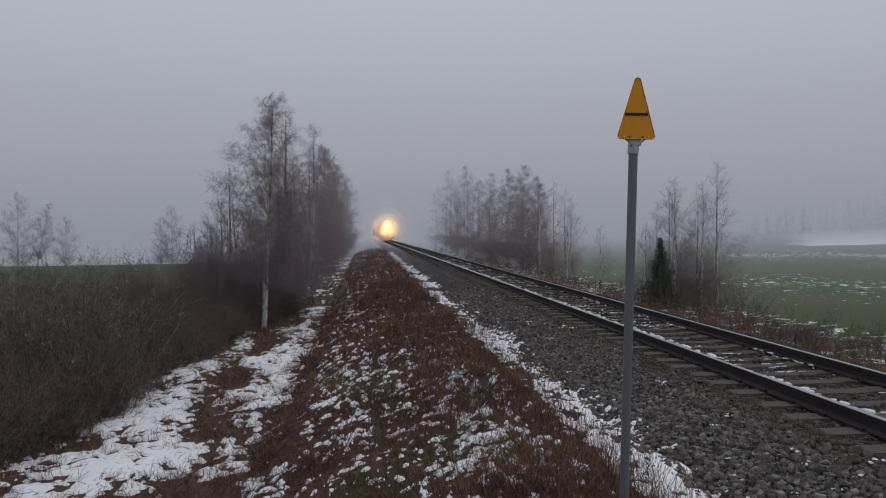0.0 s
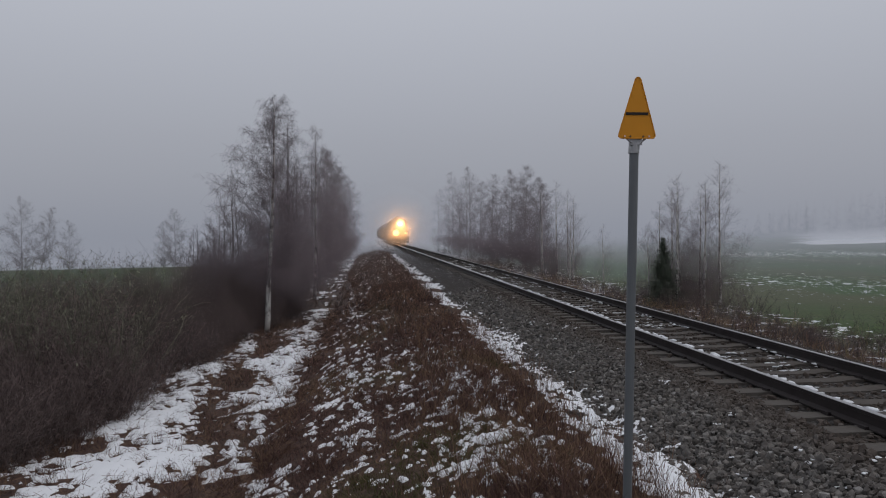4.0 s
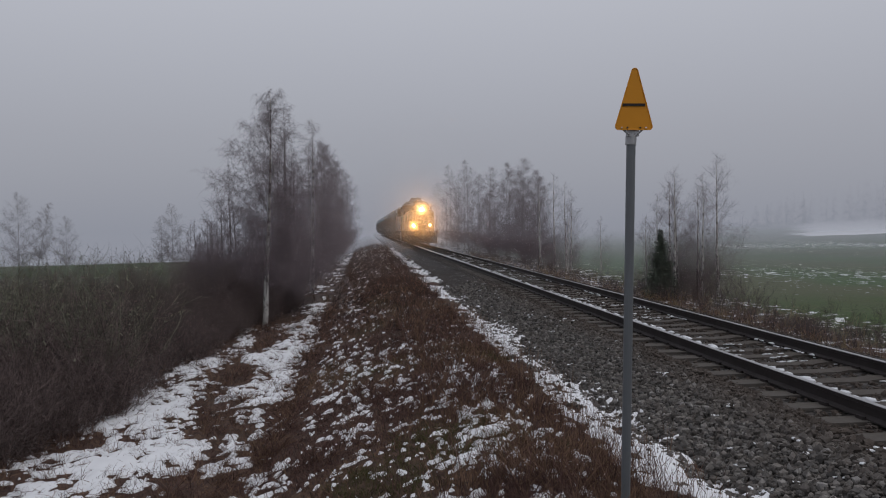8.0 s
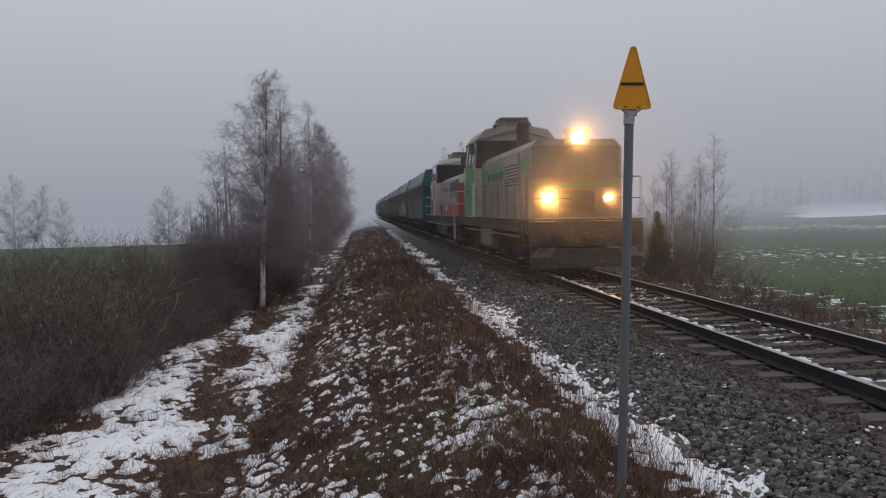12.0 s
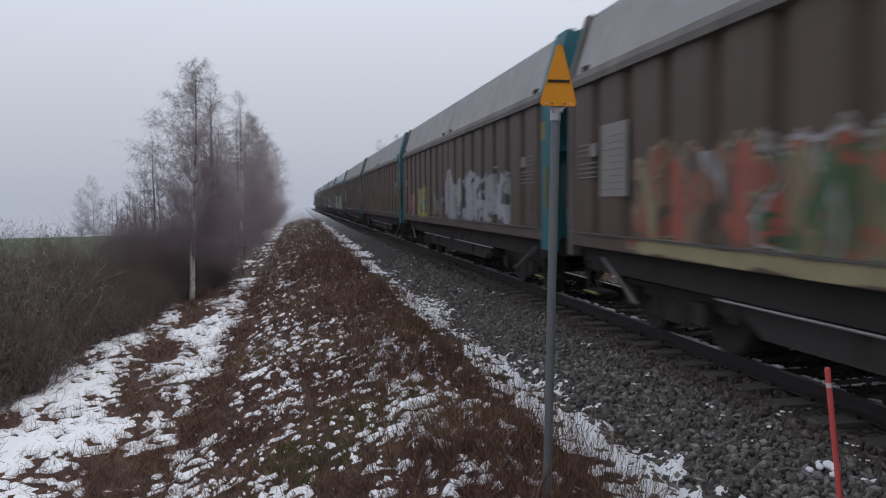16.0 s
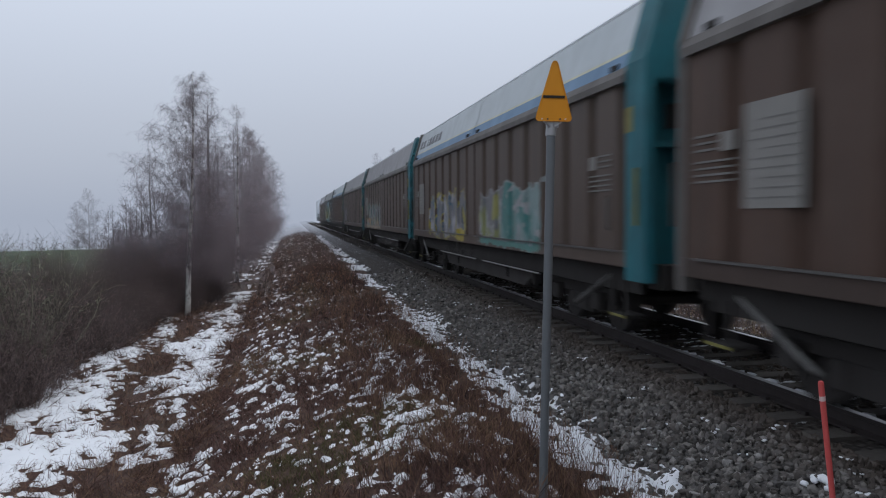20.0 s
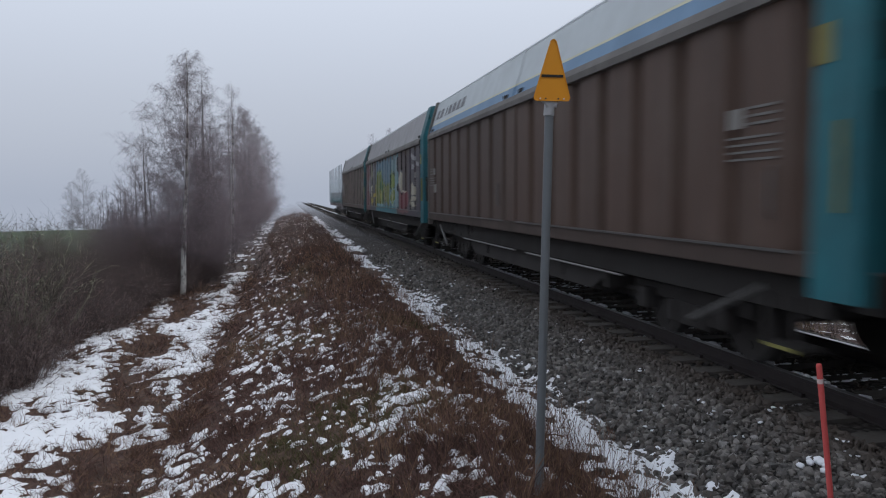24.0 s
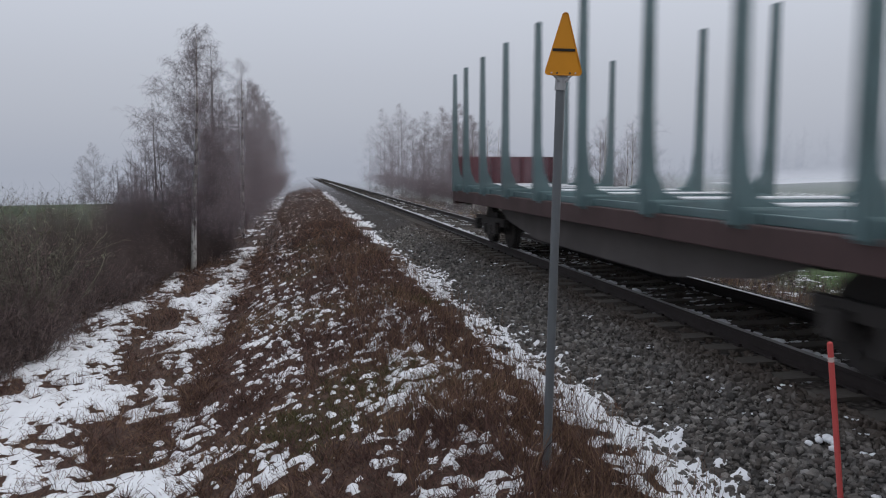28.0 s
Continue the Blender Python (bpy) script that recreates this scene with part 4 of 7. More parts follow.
                s_ = rng.uniform(0.012, 0.04)
                pts = base * rng.uniform(0.5, 1.2, (12, 1)) * (s_ * 1.9, s_ * 0.7, s_ * 0.4)
                V.append(pts + (x, 0.61 * (i + 0.5) + edge * rng.uniform(0.75, 1.1), -0.178 + rng.uniform(-0.01, 0.008)))
                Fc.append(tri + 12 * (len(V) - 1))
    for y in np.arange(6, 60, 0.1):
        if noise.noise((y * 0.5, 9.0, 0)) + 0.5 * noise.noise((y * 1.9, 3.0, 0)) < 0.1:
            continue
        s_ = rng.uniform(0.015, 0.05)
        pts = base * rng.uniform(0.5, 1.2, (12, 1)) * (s_ * 0.8, s_ * 1.4, s_ * 0.35)
        V.append(pts + (TRACK_X + 0.8 - 0.1 - abs(rng.normal(0, 0.03)), y, -0.15 + rng.uniform(-0.01, 0.02)))
        Fc.append(tri + 12 * (len(V) - 1))
    for _ in range(16):
        x, y = 3.83 + rng.normal(0, 0.045), 4.87 + rng.normal(0, 0.05)
        pts = base * rng.uniform(0.7, 1.1, (12, 1)) * (0.036, 0.042, 0.028)
        V.append(pts + (x, y, bed_z(x) + 0.045))
        Fc.append(tri + 12 * (len(V) - 1))
    for _ in range(90):
        x, y = rng.uniform(3.0, 4.4), 4 + 24 * rng.random() ** 1.3
        s_ = rng.uniform(0.01, 0.028)
        for _ in range(rng.integers(1, 6)):
            pts = base * rng.uniform(0.7, 1.1, (12, 1)) * (s_ * 1.3, s_ * 1.5, s_ * 0.5)
            V.append(pts + (x + rng.normal(0, 1.6 * s_), y + rng.normal(0, 2.2 * s_), bed_z(x) + 0.022))
            Fc.append(tri + 12 * (len(V) - 1))
    me = from_arrays("snow_along_rail", np.concatenate(V), np.concatenate(Fc).tolist(), M_SNOW, True)
    tagged(new("snow_along_rail", me), "thin broken line of old snow beside the rail", "snow", kind="stuff")


build_line()


build_snow()


# ---- the trackside sign and the marker stake ----
def build_sign():
    x, y = 1.80, 5.1
    lean = math.tan(radians(0.8))
    z0 = height(x, y) - 0.2
    sign = thing("snow_plough_sign", "amber triangular railway sign with black bar on grey post", "railway sign", at=(x, y, z0))
    top = 2.34 - z0
    part("post", rod([(-0.045, 0, 0), (0.02, 0, top)], 0.031, 16), M_POST, sign, smooth=False)
    part("post_cap", rod([(0.017, 0, top - 0.035), (0.022, 0, top + 0.045)], [0.037, 0.037], 16), M_CLAMP, sign, "zinc clamp sleeve")
    base_z, apex = 2.405 - z0, 2.815 - z0
    # a tall triangle with rounded corners
    pts = []
    for (cx, cz), a0, a1 in (((-0.102 + 0.02, base_z + 0.02), 160, 270), ((0.102 + 0.03, base_z + 0.02), 270, 380), ((0.034, apex - 0.02), 20, 160)):
        for k in range(6):
            a = radians(a0 + (a1 - a0) * k / 5)
            pts.append((cx + 0.022 * math.cos(a), cz + 0.022 * math.sin(a)))
    face = prism(pts, -0.042, -0.036)
    part("sign_plate", face, M_SIGN, sign, "amber triangular plate with a pale edge")
    # the rim stands a little proud
    rim = bmesh.new()
    ring = [(px, -0.043, pz) for px, pz in pts] + [(pts[0][0], -0.043, pts[0][1])]
    rod(ring, 0.0035, 5, rim)
    part("rim", rim, M_SIGN, sign)
    zb = base_z + 0.165
    part("black_bar", side_plate([(-0.0475, zb - 0.008), (-0.0425, zb - 0.008), (-0.0425, zb + 0.009), (-0.0475, zb + 0.009)], -0.052, 0.104), M_SIGN_BAR, sign, "black bar across the plate")
    br = side_plate([(-0.034, base_z - 0.045), (-0.012, base_z - 0.045), (-0.012, base_z + 0.03), (-0.034, base_z + 0.03)], -0.02, 0.064)
    part("bracket", br, M_CLAMP, sign)
    for s_ in (-1, 1):
        part("strut", rod([(0.022 + s_ * 0.02, -0.03, base_z - 0.04), (0.022 + s_ * 0.075, -0.034, base_z + 0.006)], 0.007), M_CLAMP, sign)
        for dx in (0.045, 0.085):
            part("bolt", rod([(0.024 + s_ * dx, -0.05, base_z + 0.012), (0.024 + s_ * dx, -0.036, base_z + 0.012)], 0.006, 8), M_BAND if dx > 0.05 else M_LOCO_DARK, sign)


build_sign()


def build_stake():
    x, y = 3.22, 4.1
    z0 = bed_z(x) - 0.08
    stake = thing("marker_stake", "coral-red plastic marker stake with a pale band, stuck in the ballast", "marker stake", at=(x, y, z0))
    top = 0.71 - z0
    def at(z):
        return (0.165 * (1 - z / top), 0, z)
    part("rod", rod([at(0), at(top)], 0.0175, 12), M_STAKE, stake)
    part("reflective_band", rod([at(top - 0.115), at(top - 0.085)], 0.0185, 12), M_BAND, stake, "pale reflective band")
    part("cap", rod([at(top - 0.004), at(top + 0.008)], [0.018, 0.013], 12), M_STAKE, stake)


build_stake()


# ---- trees and undergrowth ----
def birch(seed, h, crown_from=0.2, radius=1.2, density=1.0, lean=0.0, fine=0.011, droop=0.5, stems=1, rise=0.6, body=(0.6, 1.0, 0.95, 0.62, 0.1)):
    """Trunk and crown meshes of a leafless tree, its foot at the origin. body: the crown's half width from its foot to its top."""
    rng = np.random.default_rng(seed)
    trunk, crown = bmesh.new(), Strips()
    for s_ in range(stems):
        off = Vector((rng.uniform(-0.5, 0.5), rng.uniform(-0.5, 0.5), 0)) if s_ else Vector((0, 0, 0))
        hh = h * (rng.uniform(0.62, 0.92) if s_ else 1.0)
        n_ = 12
        wob = rng.normal(0, 0.022, (n_ + 1, 2)).cumsum(0) * hh / 9
        ln = lean + (rng.uniform(-0.06, 0.06) if s_ else 0)
        pts = [Vector((off.x + wob[i, 0] + ln * hh * i / n_, off.y + wob[i, 1], hh * i / n_ - 0.15)) for i in range(n_ + 1)]
        rods = [max(0.006, 0.0122 * hh * (1 - i / n_) ** 0.85) for i in range(n_ + 1)]
        rod(pts, rods, 7, trunk)

        def on_trunk(z):
            f = min(n_ - 1e-3, max(0, z / hh * n_))
            i = int(f)
            return pts[i].lerp(pts[i + 1], f - i)

        limbs = int(64 * density * (hh / 7) ** 0.5 / (1 + 0.35 * (stems - 1)))
        for i in range(limbs):
            u = ((i + rng.random()) / limbs) ** 1.3
            reach = radius * float(np.interp(u, (0, 0.25, 0.55, 0.82, 1.0), body)) * rng.uniform(0.55, 1.12)
            az = rng.uniform(0, 6.283)
            up = rise + rng.uniform(-0.2, 0.45) + 0.5 * u
            tip = hh * (crown_from + (1.0 - crown_from) * u)
            p0 = on_trunk(max(0.06 * hh, tip - reach * up * 0.9))
            d = Vector((math.cos(az), math.sin(az), up)).normalized()
            L = reach * math.sqrt(1 + up * up)
            seg = 4
            line = [p0]
            for k in range(seg):
                d = (d + Vector((rng.normal(0, 0.12), rng.normal(0, 0.12), 0.06 - 0.22 * droop * k))).normalized()
                line.append(line[-1] + d * L / seg)
            rr = 0.0026 * hh * (1 - u * 0.75)
            for k in range(seg):
                crown.add(line[k], line[k + 1], rr * (1 - k / seg) * 1.5 + 0.006, rr * (1 - (k + 1) / seg) * 1.5 + 0.005)
            for k in range(int(10 * density ** 0.5 * (0.25 + 0.75 * reach / radius) + rng.random())):
                f = rng.uniform(0.15, 1.0) ** 0.8 * seg
                j = min(seg - 1, int(f))
                q = line[j].lerp(line[j + 1], f - j)
                sd = (d * 0.6 + Vector(rng.normal(0, 0.6, 3)) + Vector((0, 0, 0.35))).normalized()
                l2 = L * rng.uniform(0.14, 0.34) + 0.14
                q1 = q + sd * l2 * 0.5
                q2 = q1 + (sd + Vector((0, 0, -0.7 * droop))).normalized() * l2 * 0.5
                crown.add(q, q1, fine * 1.2, fine)
                crown.add(q1, q2, fine, fine * 0.7)
                for _ in range(int(8 * density ** 0.5)):
                    g = q.lerp(q1, rng.random()) if rng.random() < 0.4 else q1.lerp(q2, rng.random())
                    td = (sd * 0.4 + Vector(rng.normal(0, 0.5, 3)) + Vector((0, 0, 0.3 - 0.9 * droop * rng.random()))).normalized()
                    tl = rng.uniform(0.16, 0.5) * (0.6 + 0.4 * (1 - u)) * (hh / 7) ** 0.5
                    g1 = g + td * tl * 0.45
                    g2 = g1 + (td + Vector((0, 0, -1.5 * droop))).normalized() * tl * 0.7
                    crown.add(g, g1, fine * 0.8, fine * 0.65)
                    crown.add(g1, g2, fine * 0.65, fine * 0.35)
    return trunk, crown


def make_tree(name, label, seed, h, at, bark, twigs=None, **kw):
    trunk, crown = birch(seed, h, **kw)
    t = thing(name, label, "tree", "bare trees beside the line", at)
    part("trunk", trunk, bark, t, smooth=True)
    c = new("crown", crown.mesh("crown", twigs or M_TWIG, seed))
    c.parent = t
    return t


def stand(ob, x, y, turn, size):
    o = copy_thing(ob, pose(x, y, height(x, y), 0, 0, turn))
    o.scale = (size, size, size)
    return o


def build_trees():
    main = make_tree("birch", "tall leafless birch with white trunk below the bank", 11, 7.35, (-3.12, 24, height(-3.12, 24)), M_BIRCH, crown_from=0.3, radius=1.3, density=2.4, fine=0.009, droop=0.75, lean=0.035, rise=1.15, body=(0.7, 1.0, 0.85, 0.5, 0.12))
    second = make_tree("birch", "leafless birch with a dense drooping crown among the thicket", 12, 7.4, (-2.75, 27.2, height(-2.75, 27.2)), M_ALDER, crown_from=0.04, radius=1.25, density=1.7, stems=2, fine=0.0095, droop=0.6, rise=1.2, body=(0.8, 1.0, 0.85, 0.5, 0.1))
    airy = make_tree("birch", "slender birch with a thin airy leafless crown", 18, 8.0, (-2.4, 35, height(-2.4, 35)), M_BIRCH_ROW, crown_from=0.1, radius=1.2, density=1.5, fine=0.0095, droop=0.7, rise=1.1, body=(0.9, 1.0, 0.8, 0.55, 0.15))
    slim = make_tree("birch", "slender leafless birch with upright twigs", 13, 8.4, (-3.0, 47, height(-3.0, 47)), M_BIRCH_ROW, M_TWIG_ROW, crown_from=0.04, radius=1.5, density=2.1, fine=0.016, stems=1, droop=0.5, rise=0.9, body=(0.85, 1.0, 0.9, 0.62, 0.15))
    alder = make_tree("alder", "many-stemmed bare alder with dark twigs", 14, 5.5, (-4.9, 28.5, height(-4.9, 28.5)), M_ALDER, crown_from=0.03, radius=1.15, density=1.4, stems=4, fine=0.011, droop=0.1, rise=1.0)
    open_b = make_tree("birch", "young thin birch with an open leafless crown", 15, 5.5, (13.35, 28, height(13.35, 28)), M_BIRCH, crown_from=0.12, radius=1.2, density=1.15, fine=0.0075, droop=0.15, rise=0.85, body=(0.9, 1.0, 0.8, 0.5, 0.12))
    for x, y, turn, s_ in ((-3.2, 29.5, 60, 0.8), (-3.4, 33, 200, 0.8), (-3.6, 40, 10, 0.95)):
        stand(second, x, y, turn, s_)
    for x, y, turn, s_ in ((-5.2, 26, 80, 0.66), (-5.9, 27.5, 200, 0.62), (-6.2, 33, 10, 0.72), (-7.0, 36, 100, 0.7), (-6.6, 30, 160, 0.6), (-3.4, 43, 20, 0.8), (-3.2, 57, 140, 0.85)):
        stand(alder, x, y, turn, s_)
    stand(airy, -3.0, 44, 140, 1.0)
    for x, y, turn, s_ in ((-2.9, 54, 75, 1.05), (-2.65, 62, 200, 1.16), (-3.2, 68, 120, 1.15), (-2.6, 75, 250, 1.15), (-3.3, 82, 10, 1.2), (-2.7, 90, 70, 1.2), (-3.2, 100, 150, 1.25), (-2.8, 112, 20, 1.3), (-3.4, 125, 60, 1.35), (-2.9, 140, 160, 1.4)):
        stand(slim, x, y, turn, s_)
    # beyond the line: one uneven row of birches that thins out towards the viewer
    for x, y, turn, tall in ((12.3, 135, 0, 11.0), (12.8, 122, 50, 11.6), (12.2, 108, 170, 11.8), (12.9, 100, 80, 10.6), (12.3, 91, 140, 11.0), (12.7, 84, 220, 8.6), (12.3, 76, 20, 8.9), (13.0, 70, 300, 8.0),
                             (12.3, 65, 100, 8.4), (12.9, 62, 190, 7.3), (12.3, 59.5, 50, 8.3), (13.1, 57, 260, 6.6), (12.4, 54.5, 90, 7.0), (13.6, 113, 30, 11.0), (13.9, 95, 10, 9.6), (13.7, 80, 200, 8.0), (13.8, 67, 70, 7.0), (11.7, 72, 310, 6.5), (11.6, 96, 150, 8.0)):
        stand(slim, x, y, turn, tall / 8.4)
    for x, y, turn, tall in ((12.4, 49.5, 30, 6.3), (12.6, 47.5, 110, 5.6), (12.3, 45.2, 210, 5.0), (11.8, 44, 300, 4.2), (13.8, 44, 80, 3.4), (12.0, 52, 10, 5.8),
                             (11.62, 28, 170, 5.0), (12.0, 28.6, 70, 4.3), (12.62, 27.8, 220, 4.75), (11.15, 28.4, 20, 4.0), (13.0, 29, 310, 4.4), (10.75, 28.6, 120, 3.2), (12.3, 30, 10, 4.6)):
        stand(open_b, x, y, turn, tall / 5.5)
    for x, y, turn, s_ in ((11.6, 68, 120, 0.7), (11.8, 48, 200, 0.5), (11.5, 54, 90, 0.5), (11.8, 84, 240, 0.8)):
        stand(alder, x, y, turn, s_)
    # lone trees out in the field
    lone = make_tree("birch", "tall bare birch standing alone in the misty field", 16, 8.2, (-36.0, 84, height(-36, 84) - 0.2), M_BARK_FIELD, M_TWIG_FIELD, crown_from=0.12, radius=1.9, density=1.5, fine=0.026, droop=0.3)
    make_tree("birch", "leaning bare birch standing in the misty field", 17, 7.2, (-34.6, 85, height(-34.6, 85) - 0.2), M_BARK_FIELD, M_TWIG_FIELD, crown_from=0.2, radius=1.3, density=1.4, fine=0.026, droop=0.2, lean=0.22)
    for x, y, turn, s_ in ((-31.6, 85, 10, 0.68), (-39.8, 84, 150, 1.02), (-20.9, 86, 60, 0.82), (-22.3, 87, 110, 0.66), (-44, 86, 200, 1.0)):
        stand(lone, x, y, turn, s_)
    # a small dark spruce
    rng = np.random.default_rng(5)
    needles = Strips()
    h = 2.6
    for i in range(420):
        u = i / 420
        z = h * (0.03 + 0.97 * u)
        L = (0.8 * (1 - u) + 0.05) * rng.uniform(0.4, 1.25)
        az = rng.uniform(0, 6.283)
        d = Vector((math.cos(az), math.sin(az), -0.25 + 0.5 * u))
        a = Vector((0, 0, z))
        b = a + d * L * rng.uniform(0.7, 1.1)
        needles.add(a, b, 0.03, 0.02)
        for _ in range(int(5 + 30 * (1 - u))):
            q = a.lerp(b, rng.uniform(0.05, 1) ** 0.7)
            needles.add(q, q + (d * 0.6 + Vector(rng.normal(0, 0.55, 3)) + Vector((0, 0, -0.15))).normalized() * rng.uniform(0.09, 0.22) * (0.4 + 0.6 * (1 - u)), 0.05, 0.016)
    sp = thing("spruce", "small dark green spruce among the bare trees", "tree", at=(10.9, 27.5, height(10.9, 27.5)))
    part("trunk", rod([(0, 0, -0.1), (0, 0, h)], [0.05, 0.008], 7), M_ALDER, sp)
    c = new("crown", needles.mesh("crown", M_NEEDLE, 3))
    c.parent = sp


build_trees()


def build_far_wood():
    """The dim wooded rise beyond the fields."""
    rng = np.random.default_rng(44)
    wood = Strips()
    for _ in range(260):
        y = rng.uniform(150, 215)
        x = y * rng.uniform(0.52, 1.1)
        h = rng.uniform(8, 13) * min(1.0, 0.4 + (x / y - 0.5) * 2.2)
        z = height(x, y)
        wood.add((x, y, z), (x, y, z + h), 0.5, 0.1)
        for i in range(26):
            u = i / 26
            L = 0.26 * h * (1 - u) + 0.3
            a = rng.uniform(0, 6.283)
            p0 = Vector((x, y, z + h * (0.08 + 0.92 * u)))
            wood.add(p0, p0 + Vector((math.cos(a), math.sin(a), -0.3)) * L, 0.9, 0.3)
    tagged(new("far_wood", wood.mesh("far_wood", M_WOOD, 2)), "dim wooded rise in the mist beyond the fields", "trees", kind="stuff")


build_far_wood()


def shrub_stems(out, rng, x, y, h, n_, spread=0.4, leafy=False, thick=1.0):
    z = height(x, y)
    for _ in range(n_):
        p0 = Vector((x + rng.normal(0, 0.16), y + rng.normal(0, 0.16), z - 0.05))
        d = Vector((rng.normal(0, spread), rng.normal(0, spread), 1)).normalized()
        L = h * rng.uniform(0.4, 1.08)
        seg = 4
        p_ = p0
        for k in range(seg):
            d = (d + Vector((rng.normal(0, 0.2), rng.normal(0, 0.2), 0.08))).normalized()
            q = p_ + d * L / seg
            w = (0.011 * (1 - k / seg) + 0.004) * thick
            out.add(p_, q, w, w * 0.7)
            for _ in range(4 if k else 2):
                g = p_.lerp(q, rng.random())
                td = (d * 0.7 + Vector(rng.normal(0, 0.65, 3)) + Vector((0, 0, 0.25))).normalized()
                l_ = rng.uniform(0.12, 0.4) * h / 2.0
                g1 = g + td * l_
                out.add(g, g1, 0.007, 0.005)
                out.add(g1, g1 + (td + Vector(rng.normal(0, 0.5, 3))).normalized() * l_ * 0.6, 0.005, 0.003)
                if leafy and rng.random() < 0.55:
                    out.add(g1, g1 + Vector(rng.normal(0, 0.03, 3)), 0.03, 0.02)
                out.add(g.lerp(g1, 0.5), g.lerp(g1, 0.5) + (td + Vector(rng.normal(0, 0.7, 3))).normalized() * l_ * 0.6, 0.005, 0.003)
            p_ = q


def build_thicket():
    rng = np.random.default_rng(21)
    dark, mossy = Strips(), Strips()

    def thicket_edge(y):
        return float(np.interp(y, (6, 9, 10.5, 12.2, 13.2, 15, 18, 22, 24, 25, 30, 36), (-5.2, -5.0, -4.75, -4.3, -4.0, -4.35, -4.2, -3.6, -3.5, -2.9, -2.5, -3.2))) + 0.75 * noise.noise((y * 0.75, 0, 5)) + 0.4 * noise.noise((y * 2.1, 3, 5))

    for _ in range(2300):
        y = 7.5 + 30 * rng.random() ** 1.15
        edge = thicket_edge(y)
        x = edge - abs(rng.normal(0, 1)) * (2.3 if y < 24 else 2.0)
        if noise.noise((x * 0.9, y * 0.7, 15)) < -0.05:
            continue
        h = min(2.0 if y > 16 else 1.75, 0.95 + 0.75 * (edge - x)) * rng.uniform(0.7, 1.1)
        if y > 20:
            h *= 1.2
        far_out = edge - x > 2.0 and 13.5 < y < 24
        shrub_stems(mossy if far_out and rng.random() < 0.65 else dark, rng, x, y, h, 6, 0.4, far_out)
    # the dense foot of the thicket where it meets the path
    for _ in range(420):
        y = 8.5 + 17 * rng.random() ** 1.1
        shrub_stems(dark, rng, thicket_edge(y) - 0.1 - abs(rng.normal(0, 0.35)), y, rng.uniform(0.5, 1.25), 7, 0.55)
    # clumps that stand out into the path
    for y in (9.3, 10.6, 11.5, 12.7, 13.9, 15.1, 16.8, 18.2, 20.4, 22.1):
        x = thicket_edge(y) + rng.uniform(0.0, 0.4)
        for _ in range(9):
            shrub_stems(dark, rng, x - abs(rng.normal(0, 0.3)), y + rng.normal(0, 0.25), rng.uniform(0.4, 0.95), 7, 0.5)
    for _ in range(520):
        y = 7.5 + 6.5 * rng.random()
        x = thicket_edge(y) - 0.2 - 3.2 * rng.random()
        shrub_stems(dark, rng, x, y, rng.uniform(0.9, 1.7), 7, 0.4)
    # tall saplings at the field's edge
    for _ in range(720):
        y = rng.uniform(13, 27)
        x = -(0.2 + 0.36 * rng.random()) * y - 1.4
        shrub_stems(mossy if rng.random() < 0.45 else dark, rng, x, y, rng.uniform(1.7, 2.6), 4, 0.3, True, 1.7)
    for _ in range(420):
        y = rng.uniform(34, 120)
        shrub_stems(dark, rng, -3.9 - abs(rng.normal(0, 1.1)), y, rng.uniform(0.8, 2.4), 6)
    tagged(new("thicket", dark.mesh("thicket", M_SHRUB, 4)), "dense dark leafless thicket below the embankment", "shrubs", kind="stuff")
    tagged(new("field_edge_thicket", mossy.mesh("field_edge_thicket", M_SHRUB_GREEN, 4)), "thin greenish leafless saplings at the field's edge", "shrubs", kind="stuff")
    right = Strips()
    for _ in range(620):
        y = rng.uniform(12, 120)
        shrub_stems(right, rng, 10.4 + abs(rng.normal(0, 0.9)), y, rng.uniform(0.4, 1.2) * (1.6 if y > 40 else 1), 5)
    for _ in range(90):
        shrub_stems(right, rng, 12.3 + rng.normal(0, 0.8), 28.5 + rng.normal(0, 1.6), rng.uniform(0.7, 1.9), 6)
    for _ in range(110):
        y = rng.uniform(12, 34)
        shrub_stems(right, rng, 10.6 + abs(rng.normal(0, 0.7)), y, rng.uniform(0.35, 0.9), 6)
    tagged(new("verge_shrubs", right.mesh("verge_shrubs", M_SHRUB, 4)), "low bare brown shrubs along the far verge", "shrubs", kind="stuff")


build_thicket()


